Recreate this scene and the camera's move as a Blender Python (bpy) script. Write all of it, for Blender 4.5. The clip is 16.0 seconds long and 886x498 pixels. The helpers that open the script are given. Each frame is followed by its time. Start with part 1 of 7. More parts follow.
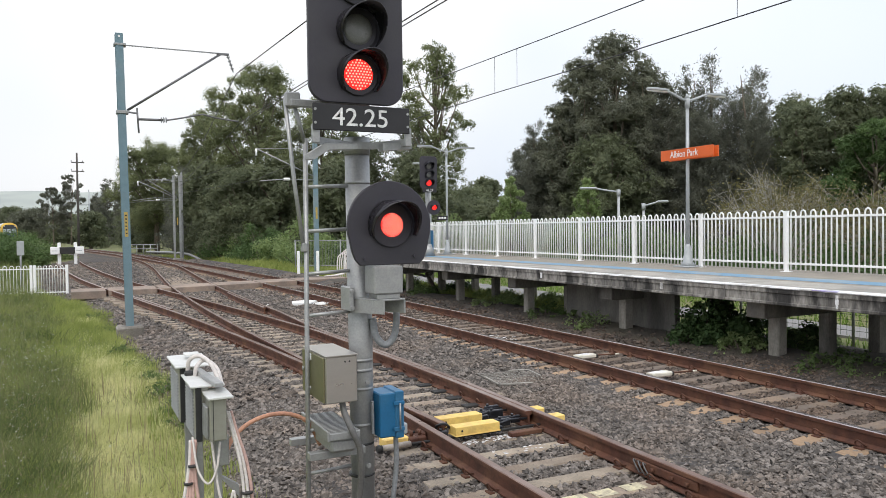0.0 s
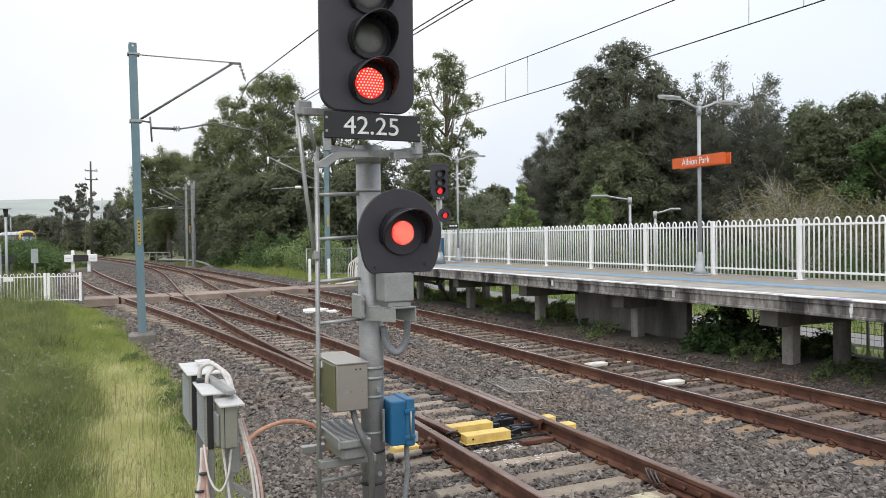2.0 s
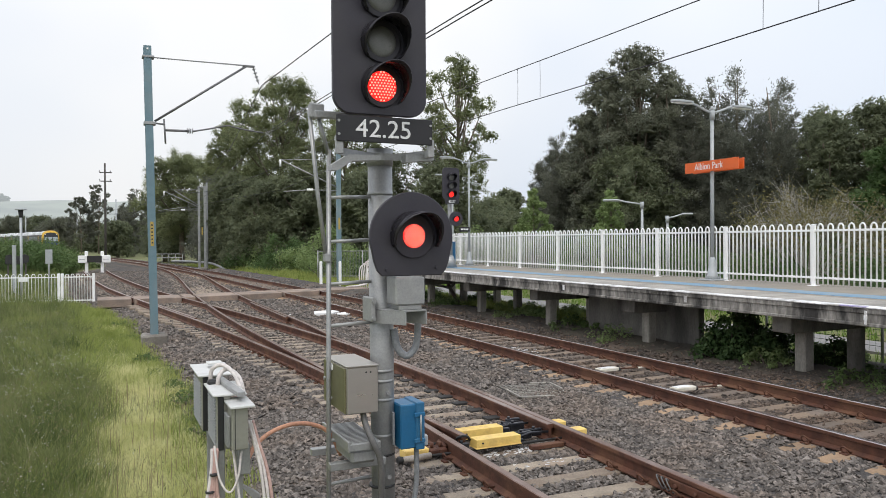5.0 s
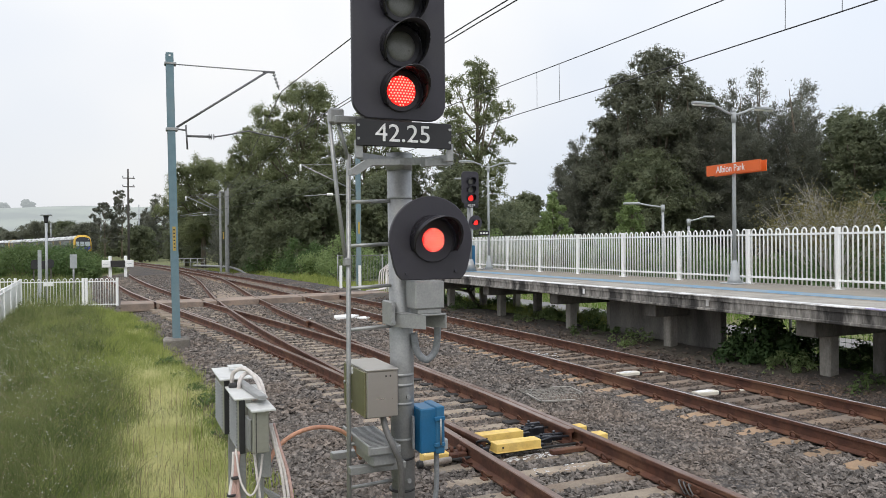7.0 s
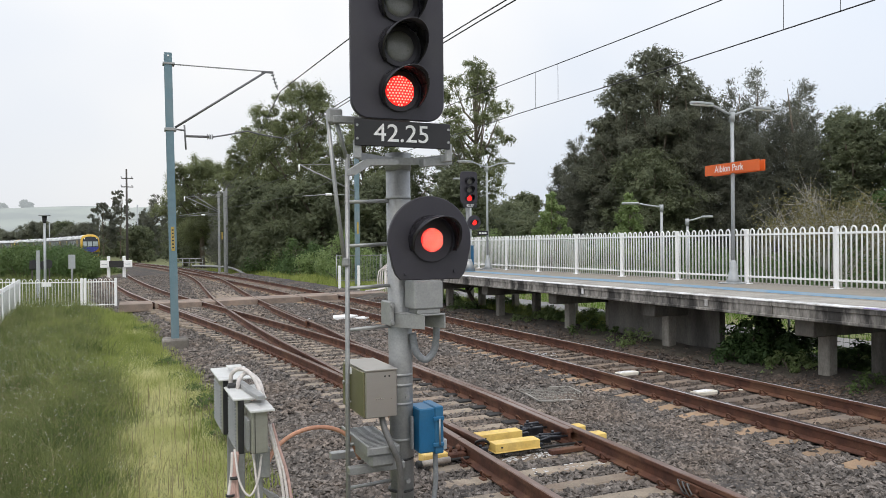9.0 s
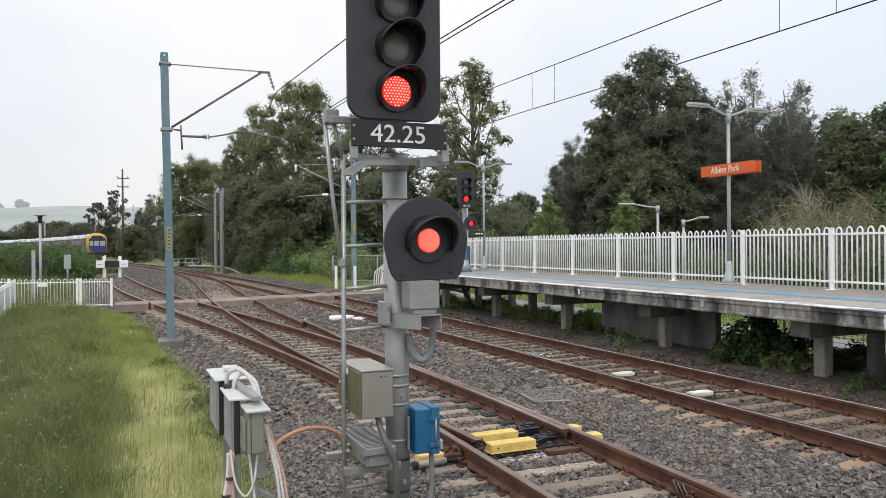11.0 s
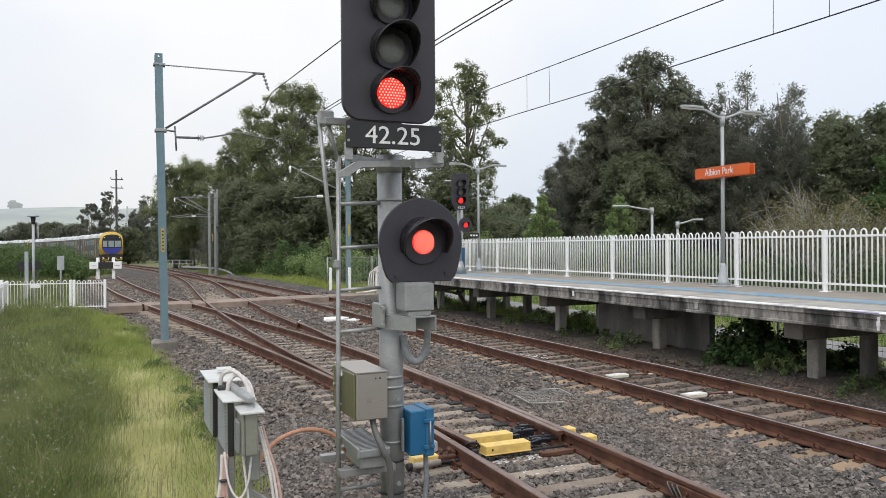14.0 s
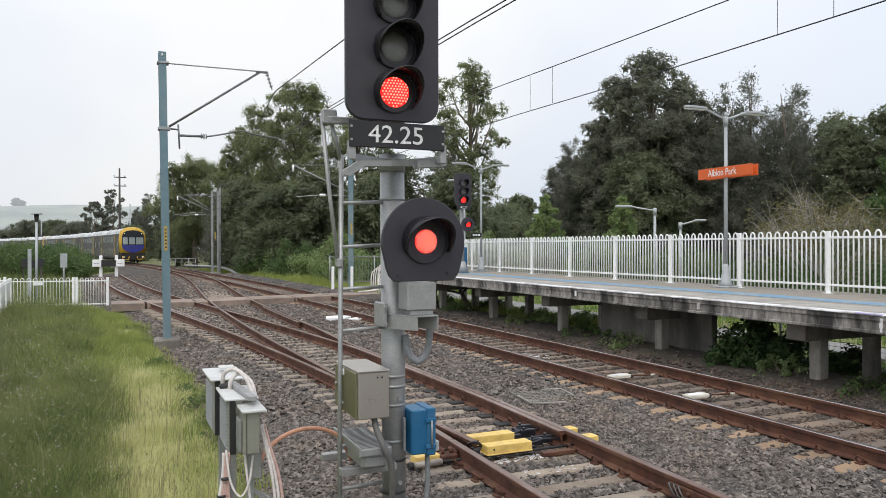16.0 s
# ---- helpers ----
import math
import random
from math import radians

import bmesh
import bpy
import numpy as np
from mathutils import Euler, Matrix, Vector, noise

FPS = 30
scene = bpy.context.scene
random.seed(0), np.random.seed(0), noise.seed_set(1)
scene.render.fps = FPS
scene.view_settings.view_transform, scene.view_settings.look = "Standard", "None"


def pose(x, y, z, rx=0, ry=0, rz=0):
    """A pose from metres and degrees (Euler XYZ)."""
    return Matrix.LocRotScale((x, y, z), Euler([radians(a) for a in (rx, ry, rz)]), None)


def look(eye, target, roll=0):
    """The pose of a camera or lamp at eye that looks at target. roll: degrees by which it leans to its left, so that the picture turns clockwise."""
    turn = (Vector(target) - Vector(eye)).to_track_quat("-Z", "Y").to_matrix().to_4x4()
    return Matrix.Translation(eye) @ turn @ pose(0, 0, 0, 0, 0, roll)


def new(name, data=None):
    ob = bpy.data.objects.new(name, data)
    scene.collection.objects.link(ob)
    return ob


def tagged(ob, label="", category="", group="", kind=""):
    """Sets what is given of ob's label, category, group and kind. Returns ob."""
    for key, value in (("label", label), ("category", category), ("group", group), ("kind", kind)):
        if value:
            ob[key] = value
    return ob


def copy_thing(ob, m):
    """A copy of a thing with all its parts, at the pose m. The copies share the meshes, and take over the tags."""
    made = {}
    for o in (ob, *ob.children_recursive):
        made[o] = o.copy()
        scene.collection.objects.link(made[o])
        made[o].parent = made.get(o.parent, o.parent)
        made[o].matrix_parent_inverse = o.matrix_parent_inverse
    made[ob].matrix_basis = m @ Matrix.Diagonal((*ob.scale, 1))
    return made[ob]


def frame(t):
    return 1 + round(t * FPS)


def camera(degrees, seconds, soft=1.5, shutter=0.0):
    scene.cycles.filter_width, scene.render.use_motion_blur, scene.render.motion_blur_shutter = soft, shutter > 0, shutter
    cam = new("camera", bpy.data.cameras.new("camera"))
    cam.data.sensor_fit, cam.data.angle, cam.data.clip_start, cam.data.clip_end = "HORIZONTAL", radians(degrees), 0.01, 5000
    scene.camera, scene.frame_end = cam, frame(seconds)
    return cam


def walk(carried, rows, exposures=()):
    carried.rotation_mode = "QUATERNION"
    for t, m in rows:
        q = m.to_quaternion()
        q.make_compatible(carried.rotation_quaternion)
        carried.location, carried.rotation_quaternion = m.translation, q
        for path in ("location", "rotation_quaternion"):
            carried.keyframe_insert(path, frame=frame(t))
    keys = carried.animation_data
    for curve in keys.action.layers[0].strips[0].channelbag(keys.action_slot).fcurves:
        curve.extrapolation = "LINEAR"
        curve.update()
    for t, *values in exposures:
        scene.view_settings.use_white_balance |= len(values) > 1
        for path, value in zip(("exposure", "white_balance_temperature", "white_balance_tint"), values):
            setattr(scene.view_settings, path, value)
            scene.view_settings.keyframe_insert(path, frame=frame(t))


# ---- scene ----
cam = camera(61.42, 16.0, soft=0.75)
EYE = (0.0, 0.0, 1.98)
CAMERA_TURNS = (
    (0, 88.486, 0.716, -26.383),
    (0.5, 88.403, 0.684, -26.338),
    (1, 88.604, 0.721, -25.931),
    (1.5, 88.955, 0.791, -25.664),
    (2, 89.095, 0.730, -25.548),
    (2.5, 89.071, 0.649, -25.475),
    (3, 89.140, 0.560, -25.237),
    (3.5, 89.190, 0.595, -25.068),
    (4, 89.246, 0.536, -24.975),
    (6.5, 89.621, 0.343, -23.685),
    (7, 89.680, 0.506, -23.197),
    (7.5, 89.674, 0.470, -23.145),
    (8, 89.544, 0.400, -23.279),
    (8.5, 89.500, 0.413, -23.325),
    (9, 89.678, 0.555, -23.293),
    (11.5, 89.743, 0.449, -23.672),
    (12, 89.800, 0.464, -23.787),
    (12.5, 89.802, 0.467, -23.848),
    (13, 89.775, 0.400, -23.847),
    (13.5, 89.736, 0.400, -23.819),
    (14, 89.842, 0.395, -23.971),
    (14.5, 89.861, 0.312, -24.125),
    (15, 89.869, 0.313, -24.168),
    (15.5, 89.872, 0.329, -23.760),
    (16, 89.801, 0.119, -23.782),
)
walk(cam, [(t, pose(*EYE, rx, ry, rz)) for t, rx, ry, rz in CAMERA_TURNS], [(0.0, 0.1), (1.5, 0.08), (4.0, 0.0), (9.0, -0.05), (16.0, -0.05)])

# ---- sky and light: a bright overcast day ----
world = bpy.data.worlds.new("overcast_sky")
scene.world = world
world.use_nodes = True
wn, wl = world.node_tree.nodes, world.node_tree.links
wn.clear()
w_out = wn.new("ShaderNodeOutputWorld")
w_bg = wn.new("ShaderNodeBackground")
w_sky = wn.new("ShaderNodeTexSky")
w_sky.sky_type = "NISHITA"
w_sky.sun_disc = False
w_sky.sun_elevation, w_sky.sun_rotation = radians(52), radians(250)
w_sky.dust_density = 4.0
w_dim = wn.new("ShaderNodeVectorMath")
w_dim.operation = "SCALE"
w_dim.inputs["Scale"].default_value = 0.1
wl.new(w_sky.outputs[0], w_dim.inputs[0])
w_co = wn.new("ShaderNodeTexCoord")
w_noise = wn.new("ShaderNodeTexNoise")
w_noise.inputs["Scale"].default_value = 1.6
w_noise.inputs["Detail"].default_value = 3.0
w_noise.inputs["Roughness"].default_value = 0.45
wl.new(w_co.outputs["Generated"], w_noise.inputs["Vector"])
w_ramp = wn.new("ShaderNodeValToRGB")
w_ramp.color_ramp.elements[0].position, w_ramp.color_ramp.elements[0].color = 0.34, (0.68, 0.77, 0.92, 1)
w_ramp.color_ramp.elements[1].position, w_ramp.color_ramp.elements[1].color = 0.6, (1.0, 1.0, 1.0, 1)
wl.new(w_noise.outputs["Fac"], w_ramp.inputs[0])
w_mix = wn.new("ShaderNodeMixRGB")
w_mix.inputs[0].default_value = 0.86
wl.new(w_dim.outputs[0], w_mix.inputs[1])
wl.new(w_ramp.outputs[0], w_mix.inputs[2])
# the cloud is thinner and bluer towards the east
w_dir = wn.new("ShaderNodeSeparateXYZ")
wl.new(w_co.outputs["Generated"], w_dir.inputs[0])
w_east = wn.new("ShaderNodeMapRange")
w_east.inputs["From Min"].default_value, w_east.inputs["From Max"].default_value = 0.45, 0.95
wl.new(w_dir.outputs[0], w_east.inputs["Value"])
w_tint = wn.new("ShaderNodeMixRGB")
w_tint.inputs[2].default_value = (0.74, 0.81, 0.92, 1)
wl.new(w_east.outputs[0], w_tint.inputs[0])
wl.new(w_mix.outputs[0], w_tint.inputs[1])
wl.new(w_tint.outputs[0], w_bg.inputs["Color"])
# an overcast sky is brighter overhead than at the horizon
w_sep = wn.new("ShaderNodeSeparateXYZ")
wl.new(w_co.outputs["Generated"], w_sep.inputs[0])
w_up = wn.new("ShaderNodeMapRange")
w_up.inputs["From Min"].default_value, w_up.inputs["From Max"].default_value = 0.0, 1.0
w_up.inputs["To Min"].default_value, w_up.inputs["To Max"].default_value = 1.03, 1.45
wl.new(w_sep.outputs[2], w_up.inputs["Value"])
wl.new(w_up.outputs[0], w_bg.inputs["Strength"])
wl.new(w_bg.outputs[0], w_out.inputs[0])
sun = new("sun", bpy.data.lights.new("sun", "SUN"))
sun.data.energy, sun.data.angle, sun.data.color = 1.35, radians(25), (1.0, 0.96, 0.9)
sun.matrix_world = look((0, 0, 50), (0 + 12, 22, 50 - 34))


# ---- building helpers ----
def part(name, bm, material, parent=None, label="", smooth=False):
    """One mesh object of a bmesh, under a thing or a part."""
    me = bpy.data.meshes.new(name)
    bm.to_mesh(me)
    bm.free()
    for m in (material if isinstance(material, (list, tuple)) else [material]):
        me.materials.append(m)
    if smooth:
        for p in me.polygons:
            p.use_smooth = True
    ob = new(name, me)
    if parent:
        ob.parent = parent
    if label:
        ob["label"] = label
    return ob


def soup(name, verts, faces, material, parent=None, label="", smooth=False):
    """One mesh object of vertex and face arrays; all faces have the same number of corners."""
    verts, faces = np.asarray(verts, np.float32), np.asarray(faces, np.int32)
    n, k = faces.shape
    me = bpy.data.meshes.new(name)
    me.vertices.add(len(verts))
    me.vertices.foreach_set("co", verts.ravel())
    me.loops.add(n * k)
    me.loops.foreach_set("vertex_index", faces.ravel())
    me.polygons.add(n)
    me.polygons.foreach_set("loop_start", np.arange(0, n * k, k, dtype=np.int32))
    me.polygons.foreach_set("use_smooth", np.full(n, bool(smooth)))
    me.update(calc_edges=True)
    me.materials.append(material)
    ob = new(name, me)
    if parent:
        ob.parent = parent
    if label:
        ob["label"] = label
    return ob


def thing(name, label, category, m=None, group="", kind=""):
    ob = new(name)
    ob.empty_display_size = 0.2
    if m is not None:
        ob.matrix_basis = m
    return tagged(ob, label, category, group, kind)


def again(name, src, parent, m):
    """Another object on the mesh of src, under parent."""
    ob = new(name, src.data)
    ob.parent = parent
    ob.matrix_basis = m
    return ob


def box(x0, y0, z0, x1, y1, z1, bevel=0.0, bm=None, seg=1):
    b = bmesh.new()
    vs = [b.verts.new((x, y, z)) for x in (x0, x1) for y in (y0, y1) for z in (z0, z1)]
    for f in ((0, 1, 3, 2), (4, 6, 7, 5), (0, 4, 5, 1), (2, 3, 7, 6), (0, 2, 6, 4), (1, 5, 7, 3)):
        b.faces.new([vs[i] for i in f])
    bmesh.ops.recalc_face_normals(b, faces=b.faces)
    if bevel:
        bmesh.ops.bevel(b, geom=list(b.edges), offset=bevel, segments=seg, affect="EDGES", profile=0.5)
    return join(bm, b)


def join(bm, b):
    """Adds b to bm (where there is one)."""
    if bm is None:
        return b
    at = {}
    for v in b.verts:
        at[v] = bm.verts.new(v.co)
    for f in b.faces:
        g = bm.faces.new([at[v] for v in f.verts])
        g.smooth = f.smooth
        g.material_index = f.material_index
    b.free()
    return bm


def turned(bm, m):
    bmesh.ops.transform(bm, matrix=m, verts=bm.verts)
    return bm


def tube(points, radius, seg=8, bm=None, caps=True):
    """A round bar along points; radius: one, or one for each point."""
    b = bmesh.new()
    pts = [Vector(p) for p in points]
    rad = radius if isinstance(radius, (list, tuple)) else [radius] * len(pts)
    rings, last = [], None
    for i, p in enumerate(pts):
        d = (pts[min(i + 1, len(pts) - 1)] - pts[max(i - 1, 0)]).normalized()
        if last is None:
            up = Vector((0, 0, 1)) if abs(d.z) < 0.9 else Vector((1, 0, 0))
            u = d.cross(up).normalized()
        else:
            u = (last - d * last.dot(d)).normalized()
        last = u
        w = d.cross(u)
        rings.append([b.verts.new(p + (u * math.cos(a) + w * math.sin(a)) * rad[i]) for a in [2 * math.pi * k / seg for k in range(seg)]])
    for r, s in zip(rings, rings[1:]):
        for k in range(seg):
            f = b.faces.new((r[k], r[(k + 1) % seg], s[(k + 1) % seg], s[k]))
            f.smooth = True
    if caps:
        b.faces.new(rings[0][::-1])
        b.faces.new(rings[-1])
    bmesh.ops.recalc_face_normals(b, faces=b.faces)
    return join(bm, b)


def curve_points(points, n=8):
    """Catmull-Rom through the points."""
    p = [Vector(q) for q in points]
    p = [p[0] * 2 - p[1]] + p + [p[-1] * 2 - p[-2]]
    out = []
    for i in range(1, len(p) - 2):
        for k in range(n):
            t = k / n
            a, b, c, d = p[i - 1], p[i], p[i + 1], p[i + 2]
            out.append(0.5 * ((2 * b) + (c - a) * t + (2 * a - 5 * b + 4 * c - d) * t * t + (3 * b - a - 3 * c + d) * t ** 3))
    return out + [p[-2]]


def prism(outline, depth, axis="y", bm=None, bevel=0.0):
    """A plate of an outline of (u, v), from 0 to depth along the axis; for y: u is x, v is z."""
    b = bmesh.new()
    put = {"y": lambda u, v, w: (u, w, v), "x": lambda u, v, w: (w, u, v), "z": lambda u, v, w: (u, v, w)}[axis]
    lo = [b.verts.new(put(u, v, 0)) for u, v in outline]
    hi = [b.verts.new(put(u, v, depth)) for u, v in outline]
    b.faces.new(lo)
    b.faces.new(hi[::-1])
    n = len(lo)
    for i in range(n):
        b.faces.new((lo[i], lo[(i + 1) % n], hi[(i + 1) % n], hi[i]))
    bmesh.ops.recalc_face_normals(b, faces=b.faces)
    if bevel:
        edges = [e for e in b.edges if any(len(f.verts) > 4 for f in e.link_faces)] or list(b.edges)
        bmesh.ops.bevel(b, geom=edges, offset=bevel, segments=1, affect="EDGES")
    return join(bm, b)


def circle(r, n=32, a0=0.0, a1=360.0, cx=0.0, cz=0.0):
    whole = abs(a1 - a0) >= 360
    return [(cx + r * math.cos(radians(a0 + (a1 - a0) * k / (n if whole else n - 1))), cz + r * math.sin(radians(a0 + (a1 - a0) * k / (n if whole else n - 1)))) for k in range(n)]


def sweep(section, path, bm=None, closed=True):
    """A section of (sideways, up) along a path of points on the ground, kept upright."""
    b = bmesh.new()
    rings = []
    for i, p in enumerate(path):
        q0, q1 = Vector(path[max(i - 1, 0)]), Vector(path[min(i + 1, len(path) - 1)])
        d = (q1 - q0)
        d.z = 0
        d.normalize()
        side = Vector((d.y, -d.x, 0))
        rings.append([b.verts.new(Vector(p) + side * u + Vector((0, 0, v))) for u, v in section])
    n = len(section)
    for r, s in zip(rings, rings[1:]):
        for k in range(n if closed else n - 1):
            b.faces.new((r[k], r[(k + 1) % n], s[(k + 1) % n], s[k]))
    if closed:
        b.faces.new(rings[0][::-1])
        b.faces.new(rings[-1])
    bmesh.ops.recalc_face_normals(b, faces=b.faces)
    return join(bm, b)


# ---- materials ----
def mat(name, c1, c2, scale=6.0, rough=0.6, metal=0.0, bump=0.15, fine=60.0, c3=None, scale3=1.5, amount3=0.5, per=0.0, stretch=(1, 1, 1), island=0.0, spec=0.5, bump_far=0.004, speck=1.0):
    """A surface of two tones at a coarse and a fine scale, with stains of a third tone; per: change from object to object; island: from piece to piece."""
    m = bpy.data.materials.new(name)
    m.use_nodes = True
    nt = m.node_tree
    n, l = nt.nodes, nt.links
    p = n["Principled BSDF"]
    co = n.new("ShaderNodeTexCoord")
    info = n.new("ShaderNodeObjectInfo")
    off = n.new("ShaderNodeVectorMath")
    off.operation = "MULTIPLY_ADD"
    off.inputs[1].default_value = stretch
    shift = n.new("ShaderNodeMath")
    shift.operation = "MULTIPLY"
    shift.inputs[1].default_value = 37.0
    l.new(info.outputs["Random"], shift.inputs[0])
    l.new(co.outputs["Object"], off.inputs[0])
    l.new(shift.outputs[0], off.inputs[2])

    def noise_at(s, detail=4.0):
        t = n.new("ShaderNodeTexNoise")
        t.inputs["Scale"].default_value, t.inputs["Detail"].default_value, t.inputs["Roughness"].default_value = s, detail, 0.6
        l.new(off.outputs[0], t.inputs["Vector"])
        return t

    def ramp(fac, lo, hi):
        r = n.new("ShaderNodeMapRange")
        r.inputs["From Min"].default_value, r.inputs["From Max"].default_value = lo, hi
        l.new(fac, r.inputs["Value"])
        return r.outputs[0]

    def mixed(fac, a, b, mode="MIX"):
        x = n.new("ShaderNodeMixRGB")
        x.blend_type = mode
        for socket, value in zip(x.inputs, (fac, a, b)):
            if isinstance(value, (int, float)):
                socket.default_value = value
            elif isinstance(value, tuple):
                socket.default_value = (*value, 1) if len(value) == 3 else value
            else:
                l.new(value, socket)
        return x.outputs[0]

    coarse, small = noise_at(scale), noise_at(fine, 3.0)
    col = mixed(ramp(coarse.outputs["Fac"], 0.35, 0.65), c1, c2)
    if c3:
        stain = noise_at(scale3, 6.0)
        x = n.new("ShaderNodeMath")
        x.operation = "MULTIPLY"
        x.inputs[1].default_value = amount3
        l.new(ramp(stain.outputs["Fac"], 0.47, 0.61), x.inputs[0])
        col = mixed(x.outputs[0], col, c3)
    grain = n.new("ShaderNodeMapRange")
    grain.inputs["From Min"].default_value, grain.inputs["From Max"].default_value = 0.3, 0.7
    grain.inputs["To Min"].default_value, grain.inputs["To Max"].default_value = 1 - 0.2 * speck, 1 + 0.15 * speck
    l.new(small.outputs["Fac"], grain.inputs["Value"])
    grey = n.new("ShaderNodeCombineColor")
    for i in range(3):
        l.new(grain.outputs[0], grey.inputs[i])
    col = mixed(1.0, col, grey.outputs[0], "MULTIPLY")
    for amount, source in ((per, info.outputs["Random"]), (island, None)):
        if amount:
            if source is None:
                source = n.new("ShaderNodeNewGeometry").outputs["Random Per Island"]
            v = n.new("ShaderNodeMapRange")
            v.inputs["To Min"].default_value, v.inputs["To Max"].default_value = 1 - amount, 1 + amount
            l.new(source, v.inputs["Value"])
            g = n.new("ShaderNodeCombineColor")
            for i in range(3):
                l.new(v.outputs[0], g.inputs[i])
            col = mixed(1.0, col, g.outputs[0], "MULTIPLY")
    l.new(col, p.inputs["Base Color"])
    rr = n.new("ShaderNodeMapRange")
    rr.inputs["To Min"].default_value, rr.inputs["To Max"].default_value = max(0.03, rough - 0.1), min(1.0, rough + 0.12)
    l.new(coarse.outputs["Fac"], rr.inputs["Value"])
    l.new(rr.outputs[0], p.inputs["Roughness"])
    p.inputs["Metallic"].default_value = metal
    p.inputs["Specular IOR Level"].default_value = spec
    if bump:
        bp = n.new("ShaderNodeBump")
        bp.inputs["Strength"].default_value, bp.inputs["Distance"].default_value = bump, bump_far
        l.new(small.outputs["Fac"], bp.inputs["Height"])
        l.new(bp.outputs[0], p.inputs["Normal"])
    return m


def leaf_mat(name, dark, light, through_light=0.25, patch=0.45, share=0.55):
    m = bpy.data.materials.new(name)
    m.use_nodes = True
    n, l = m.node_tree.nodes, m.node_tree.links
    p = n["Principled BSDF"]
    geo, co, t = n.new("ShaderNodeNewGeometry"), n.new("ShaderNodeTexCoord"), n.new("ShaderNodeTexNoise")
    t.inputs["Scale"].default_value, t.inputs["Detail"].default_value = patch, 3.0
    l.new(co.outputs["Object"], t.inputs["Vector"])
    add = n.new("ShaderNodeMath")
    add.operation = "MULTIPLY_ADD"
    add.inputs[1].default_value = share
    l.new(geo.outputs["Random Per Island"], add.inputs[0])
    sub = n.new("ShaderNodeMapRange")
    sub.inputs["From Min"].default_value, sub.inputs["From Max"].default_value = 0.35, 0.65
    sub.inputs["To Min"].default_value, sub.inputs["To Max"].default_value = 0.0, 1.05 - share
    l.new(t.outputs["Fac"], sub.inputs["Value"])
    l.new(sub.outputs[0], add.inputs[2])
    mix = n.new("ShaderNodeMixRGB")
    mix.inputs[1].default_value, mix.inputs[2].default_value = (*dark, 1), (*light, 1)
    l.new(add.outputs[0], mix.inputs[0])
    l.new(mix.outputs[0], p.inputs["Base Color"])
    p.inputs["Roughness"].default_value = 0.6
    p.inputs["Specular IOR Level"].default_value = 0.25
    tr = n.new("ShaderNodeBsdfTranslucent")
    l.new(mix.outputs[0], tr.inputs["Color"])
    ms = n.new("ShaderNodeMixShader")
    ms.inputs[0].default_value = through_light
    l.new(p.outputs[0], ms.inputs[1])
    l.new(tr.outputs[0], ms.inputs[2])
    l.new(ms.outputs[0], n["Material Output"].inputs[0])
    return m


def glow(name, color, strength, base=(0.02, 0.0, 0.0)):
    m = bpy.data.materials.new(name)
    m.use_nodes = True
    p = m.node_tree.nodes["Principled BSDF"]
    p.inputs["Base Color"].default_value = (*base, 1)
    p.inputs["Emission Color"].default_value = (*color, 1)
    p.inputs["Emission Strength"].default_value = strength
    p.inputs["Roughness"].default_value = 0.3
    return m


# bed set darker than its stones, painting the shade in their gaps
BALLAST = mat("ballast_gravel", (0.09, 0.08, 0.075), (0.055, 0.05, 0.047), 14, 0.95, 0, 0.9, 45, (0.2, 0.15, 0.11), 0.8, 0.5, bump_far=0.03)
RUSTY_STONE = mat("rust_dusted_ballast_stone", (0.135, 0.106, 0.087), (0.075, 0.06, 0.05), 9, 0.92, 0, 0.2, 70, (0.17, 0.115, 0.08), 0.9, 0.5, island=0.5)
STONE = mat("ballast_stone", (0.205, 0.178, 0.157), (0.1, 0.088, 0.079), 9, 0.9, 0, 0.2, 70, (0.2, 0.152, 0.118), 0.9, 0.45, island=0.55)
GROUND = mat("grassy_earth", (0.17, 0.18, 0.065), (0.11, 0.13, 0.045), 0.6, 0.95, 0, 0.6, 9, (0.2, 0.18, 0.08), 0.2, 0.6, bump_far=0.05)
RUST = mat("rusted_steel", (0.132, 0.053, 0.031), (0.078, 0.034, 0.023), 7, 0.72, 0.2, 0.3, 90, (0.2, 0.1, 0.055), 2.2, 0.6)
RAILHEAD = mat("worn_railhead", (0.46, 0.38, 0.355), (0.6, 0.55, 0.53), 3, 0.22, 0.85, 0.03, 120, (0.22, 0.13, 0.1), 0.7, 0.4)
SLEEPER_A = mat("dusty_brown_sleeper_concrete", (0.225, 0.175, 0.138), (0.16, 0.128, 0.105), 6, 0.9, 0, 0.4, 60, (0.29, 0.205, 0.135), 1.6, 0.55, per=0.2)
SLEEPER_END = mat("rust_stained_sleeper_end", (0.38, 0.255, 0.155), (0.3, 0.205, 0.13), 7, 0.9, 0, 0.4, 60, (0.26, 0.18, 0.125), 2.2, 0.5, per=0.22)
SLEEPER_C = mat("concrete_sleeper", (0.36, 0.295, 0.225), (0.27, 0.225, 0.175), 5, 0.9, 0, 0.4, 60, (0.22, 0.16, 0.12), 1.6, 0.7, per=0.15)
CONCRETE = mat("weathered_concrete", (0.2, 0.185, 0.16), (0.14, 0.13, 0.115), 3.5, 0.88, 0, 0.35, 45, (0.05, 0.047, 0.042), 0.9, 0.8, stretch=(1, 1, 0.35))
